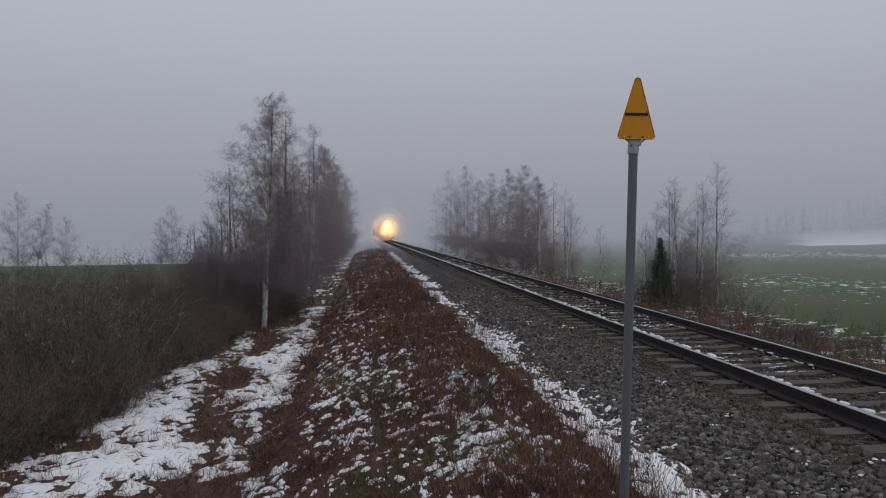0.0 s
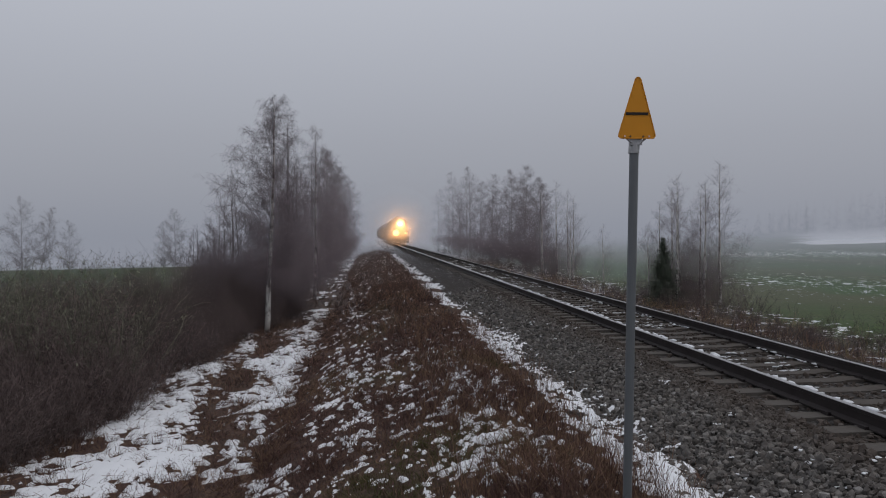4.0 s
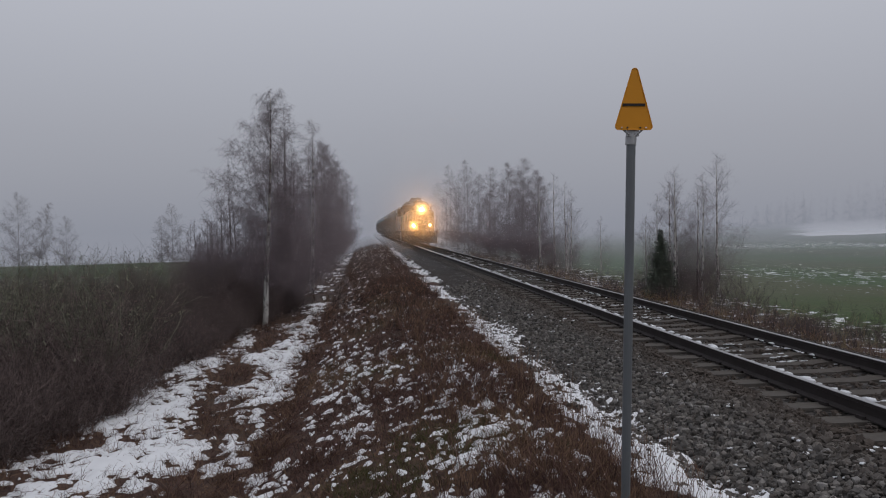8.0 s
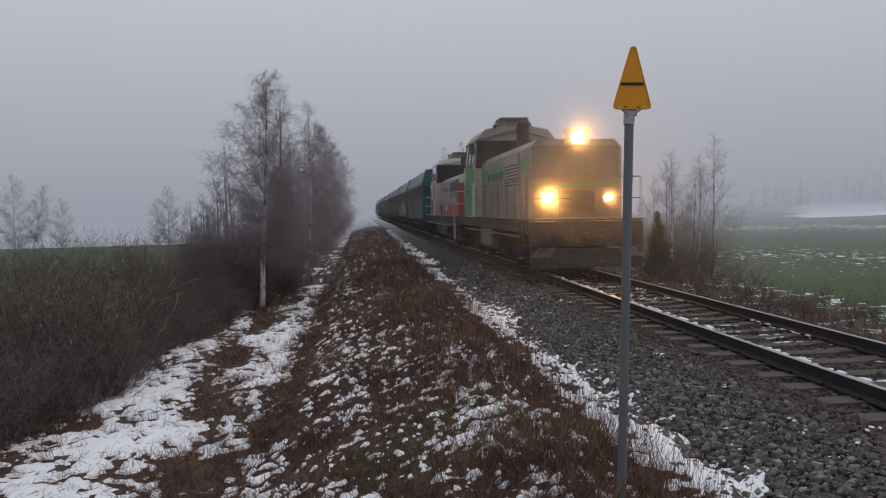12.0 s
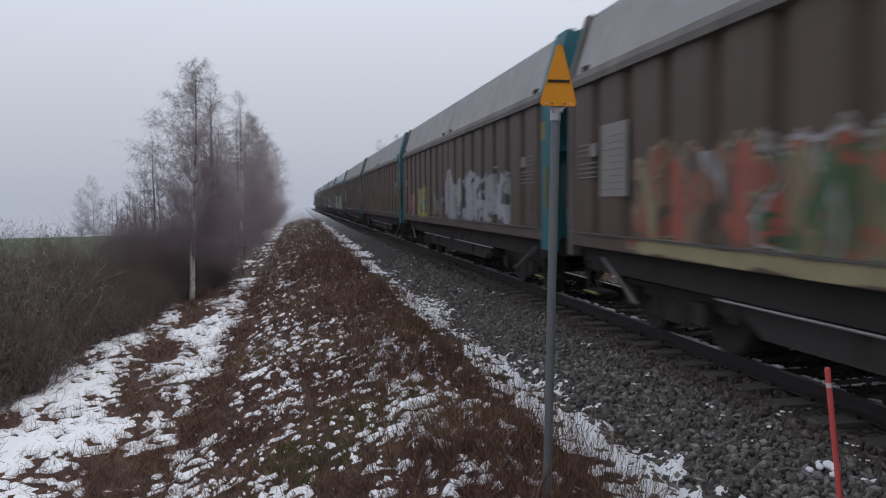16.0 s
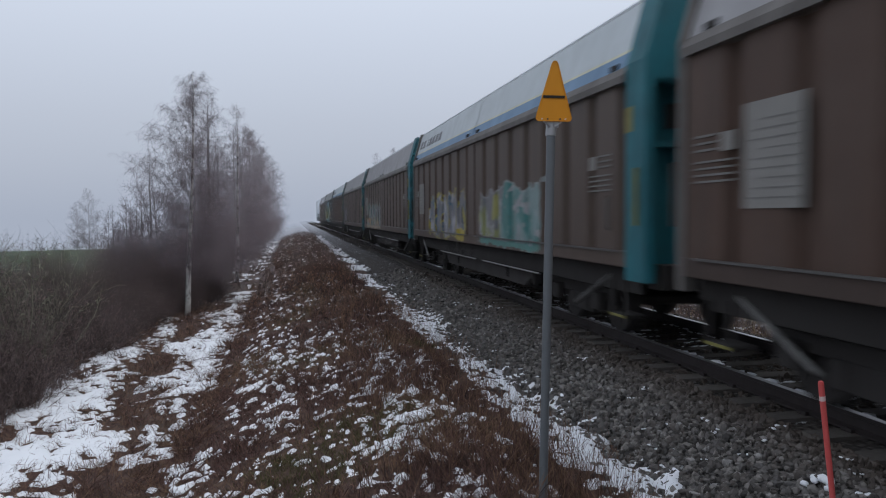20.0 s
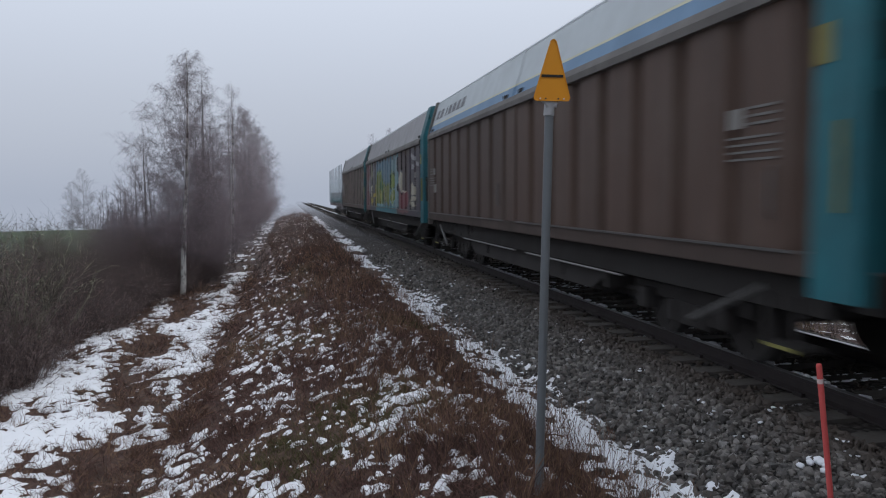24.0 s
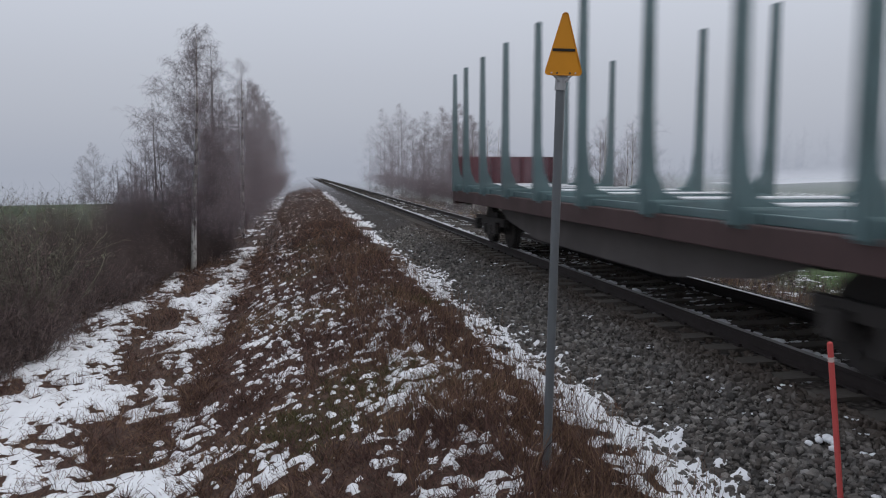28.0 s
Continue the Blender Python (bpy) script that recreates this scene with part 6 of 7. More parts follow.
def loco(label, scheme, L, cab_y):
    """A diesel locomotive: long hood in front, cab behind it, short hood at the rear; front beam at y = 0, rear beam at L."""
    green = scheme == "green"
    c = thing("locomotive", label, "locomotive", "locomotives of the train")
    body, low, accent = (M_LOCO_CREAM, M_LOCO_CREAM, M_LOCO_GREEN) if green else (M_LOCO_GREY, M_LOCO_RED, M_LOCO_RED)
    part("main_frame", boxes((-1.5, 1.5, 0.1, L - 0.1, 1.12, 1.42), bevel=0.015), M_LOCO_DARK if green else M_LOCO_FRAME, c)
    if green:
        # no skirt: brackets, pipes and boxes hang in the open under the frame
        for y in (1.9, 4.8, 5.5, 8.6, 9.2, 12.2):
            part("bracket", boxes((-1.42, -1.3, y, y + 0.16, 0.78, 1.14), (1.3, 1.42, y, y + 0.16, 0.78, 1.14), bevel=0.01), M_UNDER, c)
        for x in (-1.4, 1.4):
            part("pipe", rod([(x, 1.6, 0.98), (x, 12.6, 0.98)], 0.03), M_STEEL, c)
        part("battery_box", boxes((-1.44, -1.0, 6.0, 8.2, 0.5, 1.1), (1.0, 1.44, 6.0, 8.2, 0.5, 1.1), bevel=0.03), M_LOCO_NOSE, c, "dusty grey box under the frame")
    else:
        part("frame_skirt", boxes((-1.52, -1.46, 1.6, L - 1.4, 0.99, 1.16), (1.46, 1.52, 1.6, L - 1.4, 0.99, 1.16), bevel=0.01), M_LOCO_FRAME, c)
        for y in (3.2, 5.3, 7.4, 11.1, 13.2):
            part("lifting_hole", boxes((-1.528, -1.518, y, y + 0.2, 1.14, 1.24)), M_LOCO_DARK, c, "dark hole in the frame")
    part("walkway", boxes((-1.55, 1.55, 0.0, L, 1.42, 1.47), bevel=0.008), M_LOCO_FRAME if green else M_WALKWAY, c, "dusty walkway edge")
    part("white_line", boxes((-1.556, -1.55, 0.3, L - 0.3, 1.42, 1.462)), M_LOCO_FRAME if green else M_WALKWAY, c)
    if not green:
        part("white_line", boxes((-1.526, -1.52, 1.6, L - 1.4, 0.992, 1.012)), M_LOCO_PALE, c, "thin pale line")

    def hood(y0, y1, top, half, name):
        ch = 0.22
        full = [(-half, 1.47), (half, 1.47), (half, top - ch), (half - ch, top), (-half + ch, top), (-half, top - ch)]
        h_ = part(name, prism(full, y0, y1), M_LOCO_HOOD if green and name == "long_hood" else body, c)
        return h_

    front = hood(0.85, cab_y, 3.58 if green else 3.4, 1.25, "long_hood")
    rear = hood(cab_y + 2.9, L - 0.8, 1.95 if green else 3.44, 1.0 if green else 1.25, "rear_box" if green else "short_hood")
    if green:
        part("hood_nose", boxes((-1.2, 1.2, 0.84, 0.85, 1.5, 3.4)), M_LOCO_NOSE, front, "grimy cream nose plate")
        part("nose_grille", boxes((-0.5, 0.5, 0.826, 0.834, 1.6, 2.2)), M_LOCO_DARK, front, "dark panel between the lower lamps")
        part("nose_door", boxes((-0.55, 0.55, 0.82, 0.83, 2.5, 3.2), bevel=0.004), M_LOCO_NOSE, front)
        part("green_band", boxes((-1.256, -1.25, 0.85, cab_y, 2.75, 3.12), (-1.15, 1.15, 0.832, 0.838, 2.3, 2.42)), M_LOCO_GREEN, front)
    else:
        part("red_band", boxes((-1.256, -1.25, 0.85, cab_y, 1.475, 2.06), (1.25, 1.256, 0.85, cab_y, 1.475, 2.12), (-1.252, 1.252, 0.842, 0.848, 1.475, 2.98)), M_LOCO_OLD_RED, front)
        part("red_corner", boxes((-1.258, -1.25, 0.85, 1.12, 2.06, 3.16)), M_LOCO_OLD_RED, front)
        part("grimy_panel", boxes((-1.279, -1.25, 1.13, 2.18, 2.08, 3.14), bevel=0.006), M_LOCO_SOOT, front, "soot-stained grey panel")
        part("red_top", boxes((-1.256, -1.25, cab_y + 2.9, L - 0.8, 2.68, 3.2)), M_LOCO_RED, rear)
        part("pale_top", boxes((-1.256, -1.25, cab_y + 2.9, L - 0.8, 3.2, 3.36)), M_LOCO_PALE, rear, "pale band above the red")
        part("hood_roof", boxes((-1.29, 1.29, cab_y + 2.88, L - 0.76, 3.43, 3.5), bevel=0.015), M_LOCO_DARK, rear, "dark hood roof")
        for i in range(7):
            part("panel_rib", boxes((-1.275, -1.25, cab_y + 3.1 + i * 0.5, cab_y + 3.18 + i * 0.5, 1.6, 2.64), bevel=0.008), M_LOCO_GREY, rear)
        part("white_top", prism([(-1.03, 3.41), (-1.26, 3.18), (-1.26, 2.98), (1.26, 2.98), (1.26, 3.18), (1.03, 3.41)], 0.835, 0.841), M_LOCO_PALE, front, "pale band over the nose")
        part("green_panel", boxes((-0.95, 0.95, 0.828, 0.836, 2.35, 2.78)), M_LOCO_GREEN, front, "green panel on the nose")
        for i in range(4):
            part("number_bar", boxes((-0.5 + i * 0.17, -0.38 + i * 0.17, 0.826, 0.833, 2.82, 2.94)), M_LOCO_PALE, front, "pale bar in place of a number")
        for i in range(3):
            part("emblem", boxes((-1.262, -1.256, 5.6 + i * 0.55, 5.95 + i * 0.55, 1.7, 1.95)), M_LOCO_PALE, front, "plain pale shape of an emblem")
    # doors and louvres on the hoods
    for s_ in (-1, 1):
        xa = s_ * 1.252
        for i in range(8):
            y = 1.35 + i * 0.88
            part("hood_door", boxes((min(xa, xa + s_ * 0.022), max(xa, xa + s_ * 0.022), y, y + 0.8, 2.2 if not green else 1.6, 3.12 if not green else 2.7), bevel=0.008), M_LOCO_HOOD if green else body, front)
        if green:
            for i in range(18):
                part("panel_rib", boxes((min(xa, xa + s_ * 0.035), max(xa, xa + s_ * 0.035), 1.3 + i * 0.42, 1.35 + i * 0.42, 1.6, 2.7)), M_LOCO_HOOD, front)
        for i in range(6):
            y = 4.8 + i * 0.5
            part("vent_slot", boxes((min(xa, xa + s_ * 0.028), max(xa, xa + s_ * 0.028), y, y + 0.12, 2.66, 2.92)), M_LOCO_DARK, front)
        grille = part("grille", boxes((min(xa, xa + s_ * 0.03), max(xa, xa + s_ * 0.03), 2.2, 4.2, 2.35, 3.3 if green else 3.08)), M_LOCO_SOOT if not green else M_LOCO_GREY, front, "dark radiator grille")
        for i in range(7):
            part("grille_slat", boxes((min(xa + s_ * 0.03, xa + s_ * 0.045), max(xa + s_ * 0.03, xa + s_ * 0.045), 2.25, 4.15, 2.42 + i * 0.095, 2.45 + i * 0.095)), M_LOCO_FRAME if green else M_LOCO_SOOT, grille)
        for i in range(0 if green else 2):
            part("hood_door", boxes((min(xa, xa + s_ * 0.022), max(xa, xa + s_ * 0.022), cab_y + 3.02 + i * (L - 3.9 - cab_y) / 2, cab_y + 2.9 + (i + 1) * (L - 3.9 - cab_y) / 2, 1.6, 2.5), bevel=0.008), body, rear)
        # hand rails along the walkway
        for z in (2.0, 2.55):
            part("hand_rail", rod([(s_ * 1.5, 1.6, z), (s_ * 1.5, cab_y - 0.2, z)], 0.015), M_LOCO_PALE if not green else M_STEEL, c, "pale hand rail")
            part("hand_rail", rod([(s_ * 1.5, cab_y + 3.1, z), (s_ * 1.5, L - 0.15, z), (s_ * 0.4, L - 0.1, z)], 0.015), M_LOCO_PALE if not green else M_STEEL, c)
            part("hand_rail", rod([(s_ * 1.5, 0.9, z), (s_ * 1.5, 0.1, z), (s_ * 0.4, 0.08, z)], 0.015), M_LOCO_PALE if not green else M_STEEL, c)
        for y in (1.6, 2.9, 4.2, 5.5, 6.8, cab_y - 0.2, cab_y + 3.1, L - 0.15, 0.9, 0.1):
            part("rail_post", rod([(s_ * 1.5, y, 1.45), (s_ * 1.5, y, 2.55)], 0.012), M_LOCO_PALE if not green else M_STEEL, c)
        for y in (0.75, L - 0.75):
            st = part("step_ladder", boxes((s_ * 1.5 - 0.02, s_ * 1.5 + 0.02, y - 0.28, y - 0.24, 0.4, 1.42)), M_LOCO_PALE if not green and y < 2 else M_LOCO_DARK, c, "steps up to the walkway")
            part("stringer", boxes((s_ * 1.5 - 0.02, s_ * 1.5 + 0.02, y + 0.24, y + 0.28, 0.4, 1.42)), M_LOCO_PALE if not green and y < 2 else M_LOCO_DARK, st)
            for z in (0.42, 0.72, 1.05):
                part("tread", boxes((min(s_ * 1.5, s_ * 1.2), max(s_ * 1.5, s_ * 1.2), y - 0.25, y + 0.25, z, z + 0.04)), M_LOCO_DARK, st)
            part("step_edge", boxes((s_ * 1.52 - 0.012, s_ * 1.52 + 0.012, y - 0.25, y + 0.25, 0.42, 0.47)), M_YELLOW, st, "yellow step edge")
    # cab: sides lean in above the waist
    cy0, cy1 = cab_y, cab_y + 2.9
    edge, top = ((1.15, 4.66), 4.77) if green else ((1.3, 4.52), 4.62)
    prof = [(-1.52, 1.47), (1.52, 1.47), (1.52, 3.35), (1.4, 4.3), (edge[0] - 0.05, edge[1] - 0.04), (0.5, top - 0.05), (-0.5, top - 0.05), (0.05 - edge[0], edge[1] - 0.04), (-1.4, 4.3), (-1.52, 3.35)]
    cab = part("cab", prism(prof, cy0, cy1), M_LOCO_CREAM if green else M_LOCO_PALE, c, "cream cab with a green slanting panel" if green else "pale grey cab with a red emblem")
    part("cab_roof", prism([(-1.45, 4.3), (-edge[0], edge[1]), (-0.5, top), (0.5, top), edge, (1.45, 4.3), (1.4, 4.28), (0, top - 0.11), (-1.4, 4.28)], cy0 - (0.25 if green else 0.1), cy1 + 0.25), M_ROOF_SNOW if not green else M_LOCO_GREY, cab, "snow-dusted cab roof" if not green else "")
    part("roof_unit", prism([(-0.72, top - 0.02), (0.72, top - 0.02), (0.5, top + 0.33), (-0.5, top + 0.33)], cab_y + 0.15, cab_y + 1.25), M_LOCO_SOOT, cab, "dark ventilation unit with sloping sides")
    part("unit_cover", boxes((-0.53, 0.53, cab_y + 0.12, cab_y + 1.28, top + 0.325, top + 0.37), bevel=0.01), M_LOCO_GREY, cab, "pale cover of the ventilation unit")
    stack = rod([(-0.12, cab_y - 1.95, 3.3), (-0.12, cab_y - 1.95, 4.55)], 0.23, 20)
    rod([(-0.12, cab_y - 1.95, 4.55), (-0.12, cab_y - 1.95, 4.66), (-0.12, cab_y - 1.95, 4.74)], [0.2, 0.2, 0.16], 20, stack)
    part("exhaust", stack, M_LOCO_DARK, c, "black exhaust stack")
    part("horn", rod([(-0.8, cab_y + 0.1, 4.72), (-0.8, cab_y - 0.3, 4.75)], [0.04, 0.08], 10), M_LOCO_DARK, cab)
    for s_ in (-1, 1):
        for a, b in ((cab_y + 0.2, cab_y + 1.0), (cab_y + 1.12, cab_y + 1.92), (cab_y + 2.04, cab_y + 2.7)):
            def wx(z, out):
                return s_ * (1.52 - 0.12 * (z - 3.35) / 0.95 + out)
            bm = bmesh.new()
            q = [bm.verts.new(v) for v in ((wx(3.45, 0.006), a, 3.45), (wx(3.45, 0.006), b, 3.45), (wx(4.2, 0.006), b, 4.2), (wx(4.2, 0.006), a, 4.2))]
            q2 = [bm.verts.new((v.co.x - s_ * 0.03, v.co.y, v.co.z)) for v in q]
            bm.faces.new(q), bm.faces.new(q2[::-1])
            for i in range(4):
                bm.faces.new((q[i], q2[i], q2[(i + 1) % 4], q[(i + 1) % 4]))
            bmesh.ops.recalc_face_normals(bm, faces=bm.faces)
            win = part("cab_window", bm, M_GLASS, cab, "dark cab window")
            fr = bmesh.new()
            cs = [(wx(3.43, 0.012), a - 0.02, 3.43), (wx(3.43, 0.012), b + 0.02, 3.43), (wx(4.22, 0.012), b + 0.02, 4.22), (wx(4.22, 0.012), a - 0.02, 4.22)]
            for p0, p1 in zip(cs, cs[1:] + cs[:1]):
                rod([p0, p1], 0.018, 5, fr)
            part("window_frame", fr, M_LOCO_DARK, win)
        part("mirror", boxes((s_ * 1.62 - 0.09, s_ * 1.62 + 0.09, cab_y - 0.15, cab_y - 0.1, 3.75, 4.15), bevel=0.02), M_ROOF_SNOW if not green else M_LOCO_DARK, cab, "mirror")
        part("cab_door_rail", rod([(s_ * 1.56, cab_y + 2.8, 1.7), (s_ * 1.56, cab_y + 2.8, 2.9)], 0.018), M_STEEL, cab)
    for y, s_ in ((cy0, -1), (cy1, 1)):
        surround = part("windscreen_surround", prism([(-1.5, 3.26), (1.5, 3.26), (1.42, 4.27), (-1.42, 4.27)], min(y, y + s_ * 0.012), max(y, y + s_ * 0.012)), M_LOCO_DARK, cab, "black windscreen surround")
        for a, b in ((-1.36, -0.03), (0.03, 1.36)):
            part("windscreen", boxes((a, b, min(y, y + s_ * 0.022), max(y, y + s_ * 0.022), 3.34, 4.2)), M_WINDSCREEN, surround)
    if green:
        part("green_panel", side_plate([(cab_y + 2.85, 1.5), (cab_y + 1.00, 1.5), (cab_y + 0.55, 2.72), (cab_y + 0.05, 2.75), (cab_y + 0.05, 3.15), (cab_y + 0.70, 3.4), (cab_y + 2.45, 3.4)], -1.524, -1.53), M_LOCO_GREEN, cab)
        part("letter_bar", boxes((-1.534, -1.53, cab_y + 1.7, cab_y + 2.1, 2.62, 2.72)), M_LOCO_BARS, cab, "dark bar in place of lettering")
        part("letter_bar", boxes((-1.534, -1.53, cab_y + 1.55, cab_y + 2.25, 2.36, 2.5)), M_LOCO_BARS, cab, "dark bar in place of lettering")
    else:
        # an emblem of plain red shapes, a dark doorway with rungs behind it
        em = side_plate([(cab_y + 1.75, 1.5), (cab_y + 1.75, 2.95), (cab_y + 1.5, 3.24), (cab_y + 1.0, 3.34), (cab_y + 0.62, 3.2), (cab_y + 0.44, 2.9), (cab_y + 0.4, 2.3), (cab_y + 0.28, 1.95), (cab_y + 0.02, 1.5)], -1.524, -1.53)
        part("emblem", em, M_LOCO_RED, cab, "plain red emblem shape")
        part("emblem_gap", side_plate([(cab_y + 1.58, 1.5), (cab_y + 1.45, 2.3), (cab_y + 1.15, 2.62), (cab_y + 0.9, 2.4), (cab_y + 0.92, 1.9), (cab_y + 0.62, 1.5)], -1.53, -1.535), M_LOCO_PALE, cab, "pale gap in the emblem")
        part("emblem", side_plate([(cab_y + 2.58, 1.5), (cab_y + 2.85, 1.5), (cab_y + 2.95, 2.2), (cab_y + 2.95, 3.05), (cab_y + 2.75, 3.05)], -1.524, -1.53), M_LOCO_RED, cab, "plain red emblem shape")
        door = part("cab_door", boxes((-1.534, -1.522, cab_y + 1.88, cab_y + 2.5, 1.5, 2.32)), M_BULKHEAD, cab, "dark red doorway")
        for z in (1.68, 1.9, 2.12):
            part("rung", rod([(-1.55, cab_y + 1.9, z), (-1.55, cab_y + 2.48, z)], 0.014), M_LOCO_PALE, door)
        part("front_corner", boxes((-1.3, -1.27, cab_y - 0.4, cab_y - 0.02, 1.5, 2.12)), M_LOCO_SOOT, front, "grimy panel before the cab")
    # ends
    for y, s_ in ((0.0, -1), (L, 1)):
        beam = part("buffer_beam", boxes((-1.5, 1.5, min(y, y + s_ * 0.1), max(y, y + s_ * 0.1), 0.75, 1.42), bevel=0.02), M_LOCO_DARK, c)
        buffers(c, y, s_)
        for i in range(5):
            x = -1.45 + i * 0.1
            side = [(x, 0.5), (x + 0.05, 0.5), (x + 0.25, 0.75), (x + 0.2, 0.75)]
            for flip in (1, -1):
                part("hazard_stripe", prism([(flip * px, pz) for px, pz in side], y + s_ * 0.105, y + s_ * 0.11), M_WHITE_PLATE, beam)
        part("snow_plough", prism([(-1.45, 0.22), (1.45, 0.22), (1.45, 0.72), (-1.45, 0.72)], y + s_ * 0.02, y + s_ * 0.09), M_LOCO_DARK, beam)
        part("coupler", rod([(0, y, 1.02), (0, y + s_ * 0.35, 1.02)], 0.11, 8), M_UNDER, c)
    for y in (3.3, L - 3.4):
        bogie(c, y, 0.5, 2.2)
    part("fuel_tank", boxes((-1.3, 1.3, 5.6, L - 5.6, 0.4, 1.12), bevel=0.06), M_LOCO_DARK, c)
    # headlamps of the front end
    for x, z, rr, mat in ((0.0 if green else 0.3, 3.62 if green else 3.4, 0.15 if green else 0.08, M_LAMP), (-0.82, 2.02, 0.125, M_LAMP_LOW), (0.82, 2.02, 0.085, M_LAMP_LOW)):
        yf = 0.84
        hs = part("headlamp", rod([(x, yf, z), (x, yf - 0.12, z)], [rr + 0.05, rr + 0.04], 20), M_LOCO_DARK, c)
        if green:
            part("lamp_glass", rod([(x, yf - 0.121, z), (x, yf - 0.135, z)], [rr, rr * 0.9], 20), mat, hs, "glowing warm headlamp")
        else:
            part("lamp_glass", rod([(x, yf - 0.121, z), (x, yf - 0.135, z)], [rr, rr * 0.9], 20), M_GLASS, hs)
        if green and x == 0.0 and z > 3:
            part("lamp_hood", boxes((-0.32, 0.32, 0.7, 0.95, z - 0.2, z + 0.24), bevel=0.04), body, c)
    if green:
        # discs added before the lamps to carry their halo, moving with the locomotive
        for x, z, k in ((0.0, 3.62, 1.3), (-0.82, 2.02, 1.0), (0.82, 2.02, 0.45)):
            for d, rr, mist_ in HALO_DISCS:
                bm = bmesh.new()
                bmesh.ops.create_circle(bm, cap_ends=True, radius=1.0, segments=40)
                h_ = part("lit_mist", bm, mist_, c, "faint disc added before the lamp for its halo in mist")
                h_.matrix_basis = Matrix.LocRotScale((x, 0.7 - d, z), Euler((radians(90), 0, 0)), (rr * k, rr * k, rr * k))
    return c


def stake_wagon():
    """A flat timber wagon with tall stakes; front at y = 0, rear at 18.6."""
    L = 18.4
    w = thing("timber_wagon", "flat timber wagon with tall teal stakes, snowy deck", "goods wagon")
    for x in (-1.42, 1.42):
        part("side_beam", boxes((x - 0.07, x + 0.07, 0.3, L - 0.1, 0.98, 1.26), bevel=0.015), M_RED_BROWN, w)
        part("belly_girder", side_plate([(3.5, 1.0), (4.6, 0.7), (6.5, 0.47), (L - 6.5, 0.47), (L - 4.6, 0.7), (L - 3.5, 1.0)], x * 0.8 - 0.04, x * 0.8 + 0.04), M_BELLY, w)
    part("deck", boxes((-1.35, 1.35, 0.3, L - 0.1, 1.08, 1.2)), M_RED_BROWN, w)
    bm = bmesh.new()
    rng = np.random.default_rng(6)
    for i in range(9):
        y = 0.9 + i * 2.0
        box(bm, -1.25 + rng.uniform(0, 0.15), 1.25, y, y + rng.uniform(1.1, 1.75), 1.2, 1.2 + rng.uniform(0.06, 0.12), bevel=0.025)
    part("deck_snow", bm, M_SNOW, w, "old snow lying on the deck")
    for back in (0.5, 1.85, 3.6, 5.55, 7.65, 9.8, 11.95, 13.9, 15.6, 17.4):
        y = L - back
        b = part("bolster", boxes((-1.5, 1.5, y - 0.14, y + 0.14, 1.2, 1.42), bevel=0.03), M_TEAL_STAKE, w)
        part("bolster_snow", boxes((-1.1, 1.1, y - 0.12, y + 0.12, 1.42, 1.45), bevel=0.01), M_SNOW, b)
        for s_ in (-1, 1):
            prof = [(s_ * 1.05, 1.42), (s_ * 1.3, 1.5), (s_ * 1.42, 1.75), (s_ * 1.47, 2.2), (s_ * 1.5, 4.3), (s_ * 1.58, 4.3), (s_ * 1.6, 2.2), (s_ * 1.6, 1.25), (s_ * 1.05, 1.25)]
            part("stake", prism(prof, y - 0.07, y + 0.07), M_TEAL_STAKE, b)
    part("bulkhead", boxes((-1.4, 1.4, L - 0.2, L - 0.1, 1.26, 2.17), *[(x - 0.04, x + 0.04, L - 0.25, L - 0.2, 1.26, 2.17) for x in (-1.2, -0.4, 0.4, 1.2)]), M_BULKHEAD, w, "low dark red end wall")
    for x0, x1 in ((-1.38, -1.3), (1.3, 1.38)):
        part("deck_rail", boxes((x0, x1, 0.5, L - 0.3, 1.26, 1.36), bevel=0.01), M_TEAL_STAKE, w)
    for y, s_ in ((0.3, -1), (L - 0.1, 1)):
        part("end_beam", boxes((-1.48, 1.48, y - 0.1, y + 0.1, 0.9, 1.26), bevel=0.02), M_RED_BROWN, w)
        buffers(w, y, s_)
        part("coupler", rod([(0, y, 1.02), (0, y + s_ * 0.45, 1.02)], 0.1, 8), M_UNDER, w)
    part("tail_lamp", boxes((-1.3, -1.12, L, L + 0.08, 1.3, 1.5), bevel=0.02), M_LOCO_RED, w)
    for y in (2.6, L - 2.6):
        bogie(w, y)
    return w


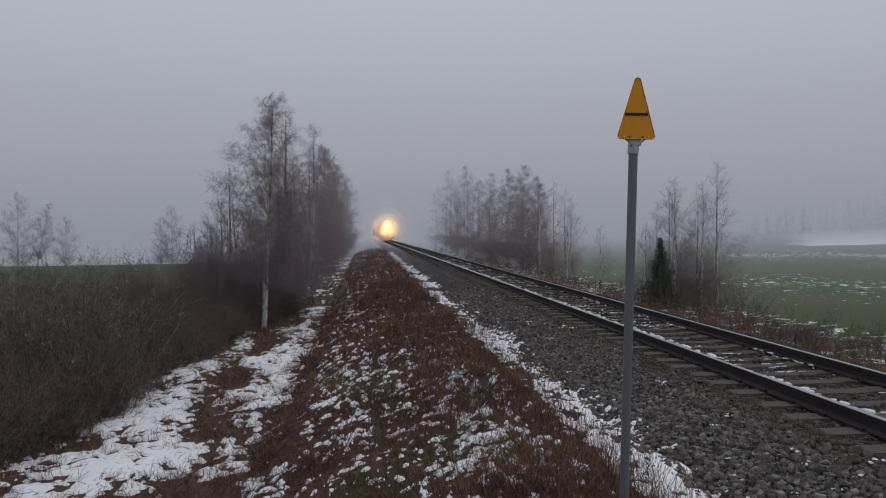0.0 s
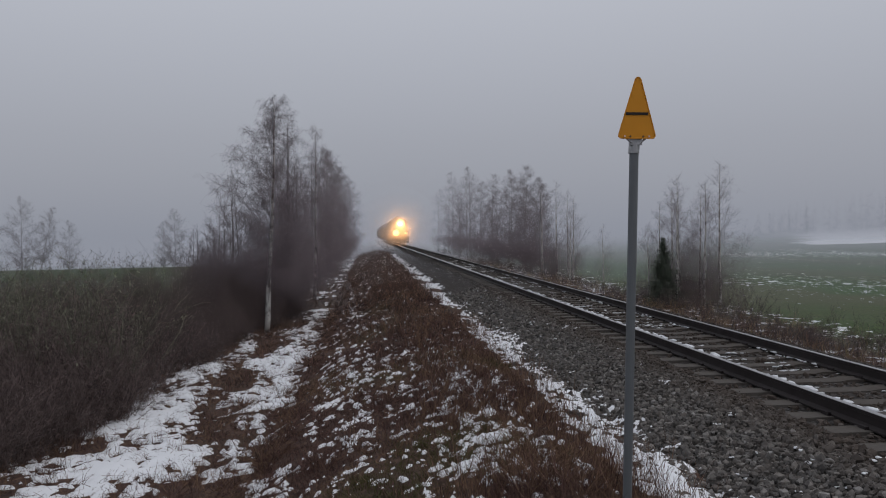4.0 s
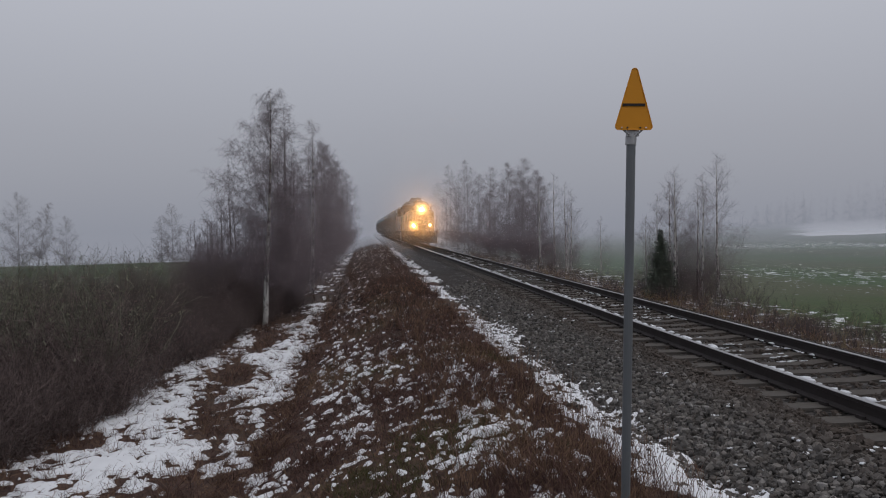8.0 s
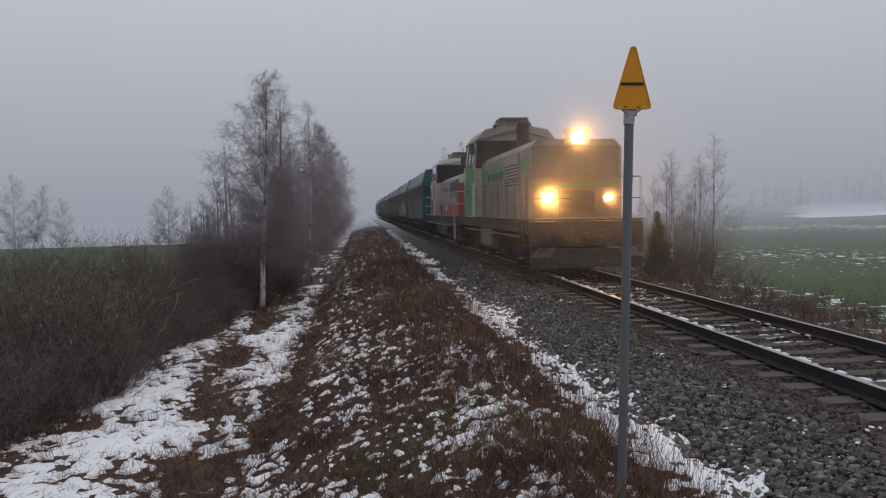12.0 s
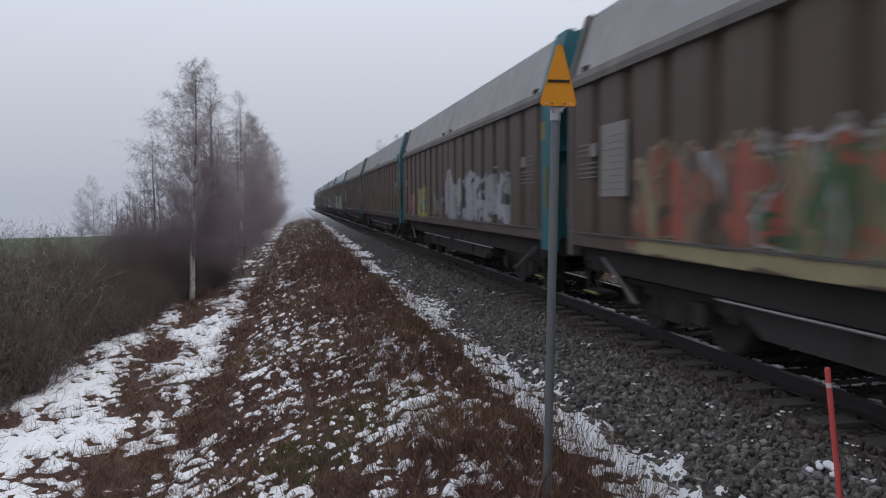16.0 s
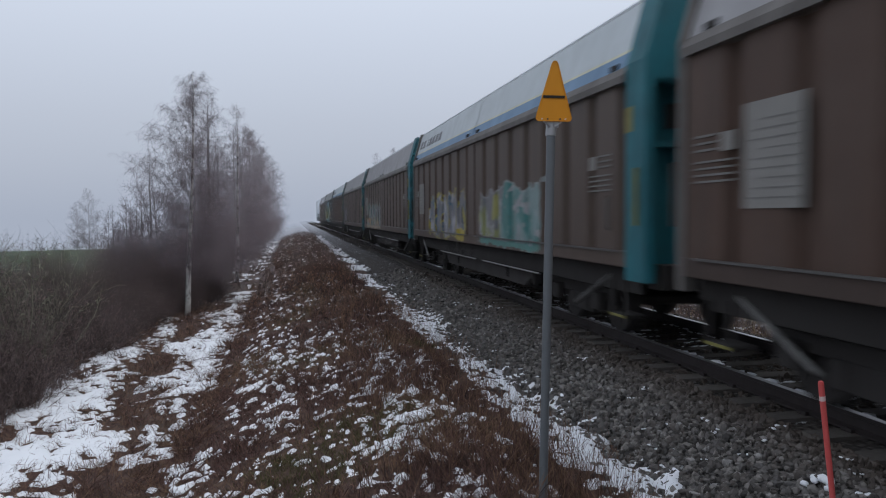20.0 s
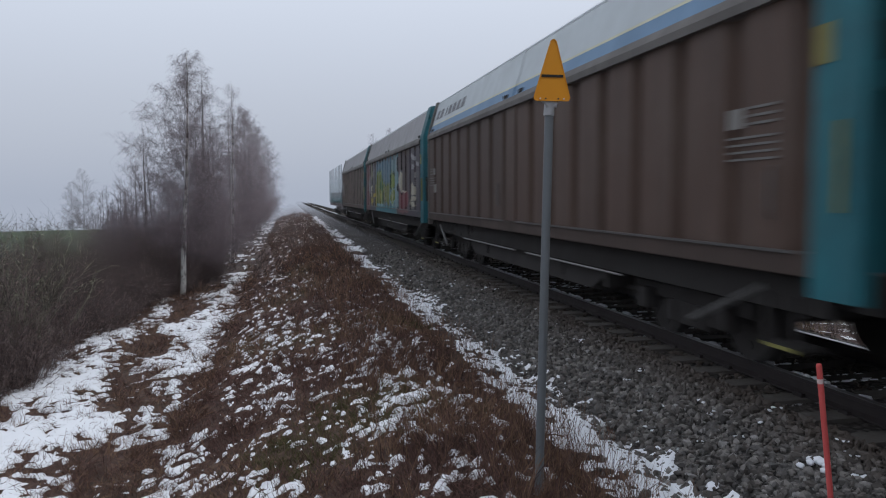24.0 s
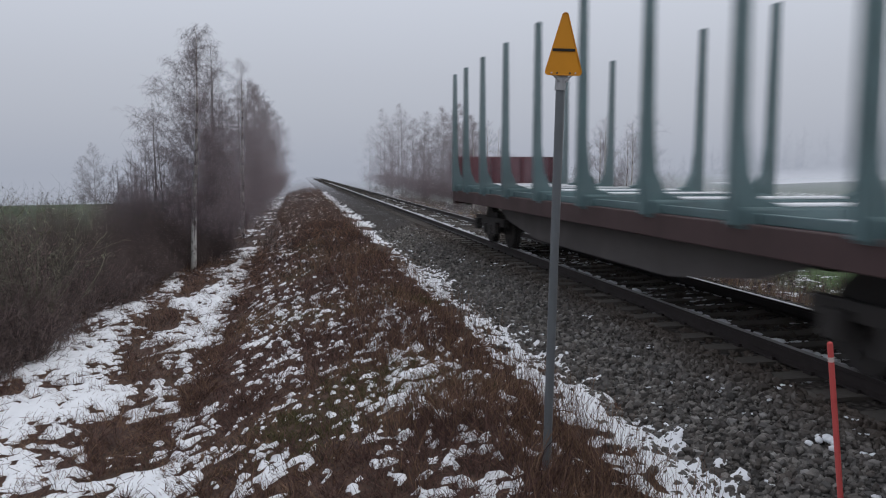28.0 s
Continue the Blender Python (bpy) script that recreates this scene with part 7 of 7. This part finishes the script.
def build_train():
    cars = []
    grey = wagon("long brown covered wagon with grey roof panels and teal ends")
    white = wagon("brown covered wagon with white and blue roof, teal ends", True)
    bases = {False: grey, True: white}
    used = {False: False, True: False}
    for k in range(10):
        is_white = k in (4, 7)
        if not used[is_white]:
            w, used[is_white] = bases[is_white], True
        else:
            w = copy_thing(bases[is_white], pose(0, 0, 0))
        cars.append((w, FIRST_REAR + 18.0 * k - 17.5))
    ws = [c_[0] for c_ in cars]
    for k, text in ((0, "brown covered wagon with orange and blue graffiti, teal ends"), (1, "brown covered wagon with white and yellow graffiti, teal ends"),
                    (4, "brown covered wagon with white and blue roof and pale graffiti"), (5, "brown covered wagon with teal and tan graffiti by a notice panel"), (8, "covered wagon with a blue, green and yellow mural")):
        tagged(ws[k], text)
    # sprayed pictures, wagon by wagon (near side only)
    for k, m_ in ((0, W_ORANGE), (1, W_WHITE), (4, W_PALE), (5, W_TEAL), (6, W_TAG), (8, W_MURAL), (9, M_WALL_HAZED)):
        repaint(ws[k], m_)
    for k in (0, 5, 4, 3):
        bogie_wagon_marks(ws[k], 14.7, 1.8, 2.74, 0.84)
    for k in (9,):
        bogie_wagon_marks(ws[k], 14.7, 1.8, 2.74, 0.84)
    part("label_plate", boxes((-1.653, -1.645, 2.0, 2.8, 2.43, 2.5)), M_WHITE_PLATE, ws[3], "small pale label plate")
    part("label_plate", boxes((-1.653, -1.645, 15.5, 15.84, 1.86, 2.09)), M_WHITE_PLATE, ws[7], "small pale label plate")
    for k in (4, 7):
        for i in range(7):
            y = 15.9 - i * 0.52
            part("letter_bar", prism([(-1.505, 3.9), (-1.42, 4.14), (-1.43, 4.145), (-1.515, 3.905)], y, y + (0.34 if i != 2 else 0.14)), M_DARK_BAR, ws[k], "dark bar where the maker's lettering stands")
    l1, l2 = loco("cream and green diesel locomotive with three glowing headlamps", "green", 14.2, 8.95), loco("grey and red diesel locomotive with a snow-dusted cab roof", "red", 16.5, 9.1)
    cars.append((l1, FIRST_REAR - 49.9))
    cars.append((l2, FIRST_REAR - 35.1))
    cars.append((stake_wagon(), FIRST_REAR + 162.9))
    return cars


CARS = build_train()


def motions():
    """The whole train rolls towards the viewer at a steady pace, its wheels turning with it."""
    for ob, y0 in CARS:
        walk(ob, [(t, pose(TRACK_X, y0 - SPEED * t, 0)) for t in (0, 4, 8, 12, 16, 20, 24, 28)])
        for truck in ob.children:
            for axle in truck.children:
                if axle.name.startswith("wheelset"):
                    x, y, r_ = axle.location
                    walk(axle, [(k / 24, pose(x, y, r_, math.degrees(SPEED * k / 24 / r_) % 360)) for k in range(24 * 28 + 1)])


motions()
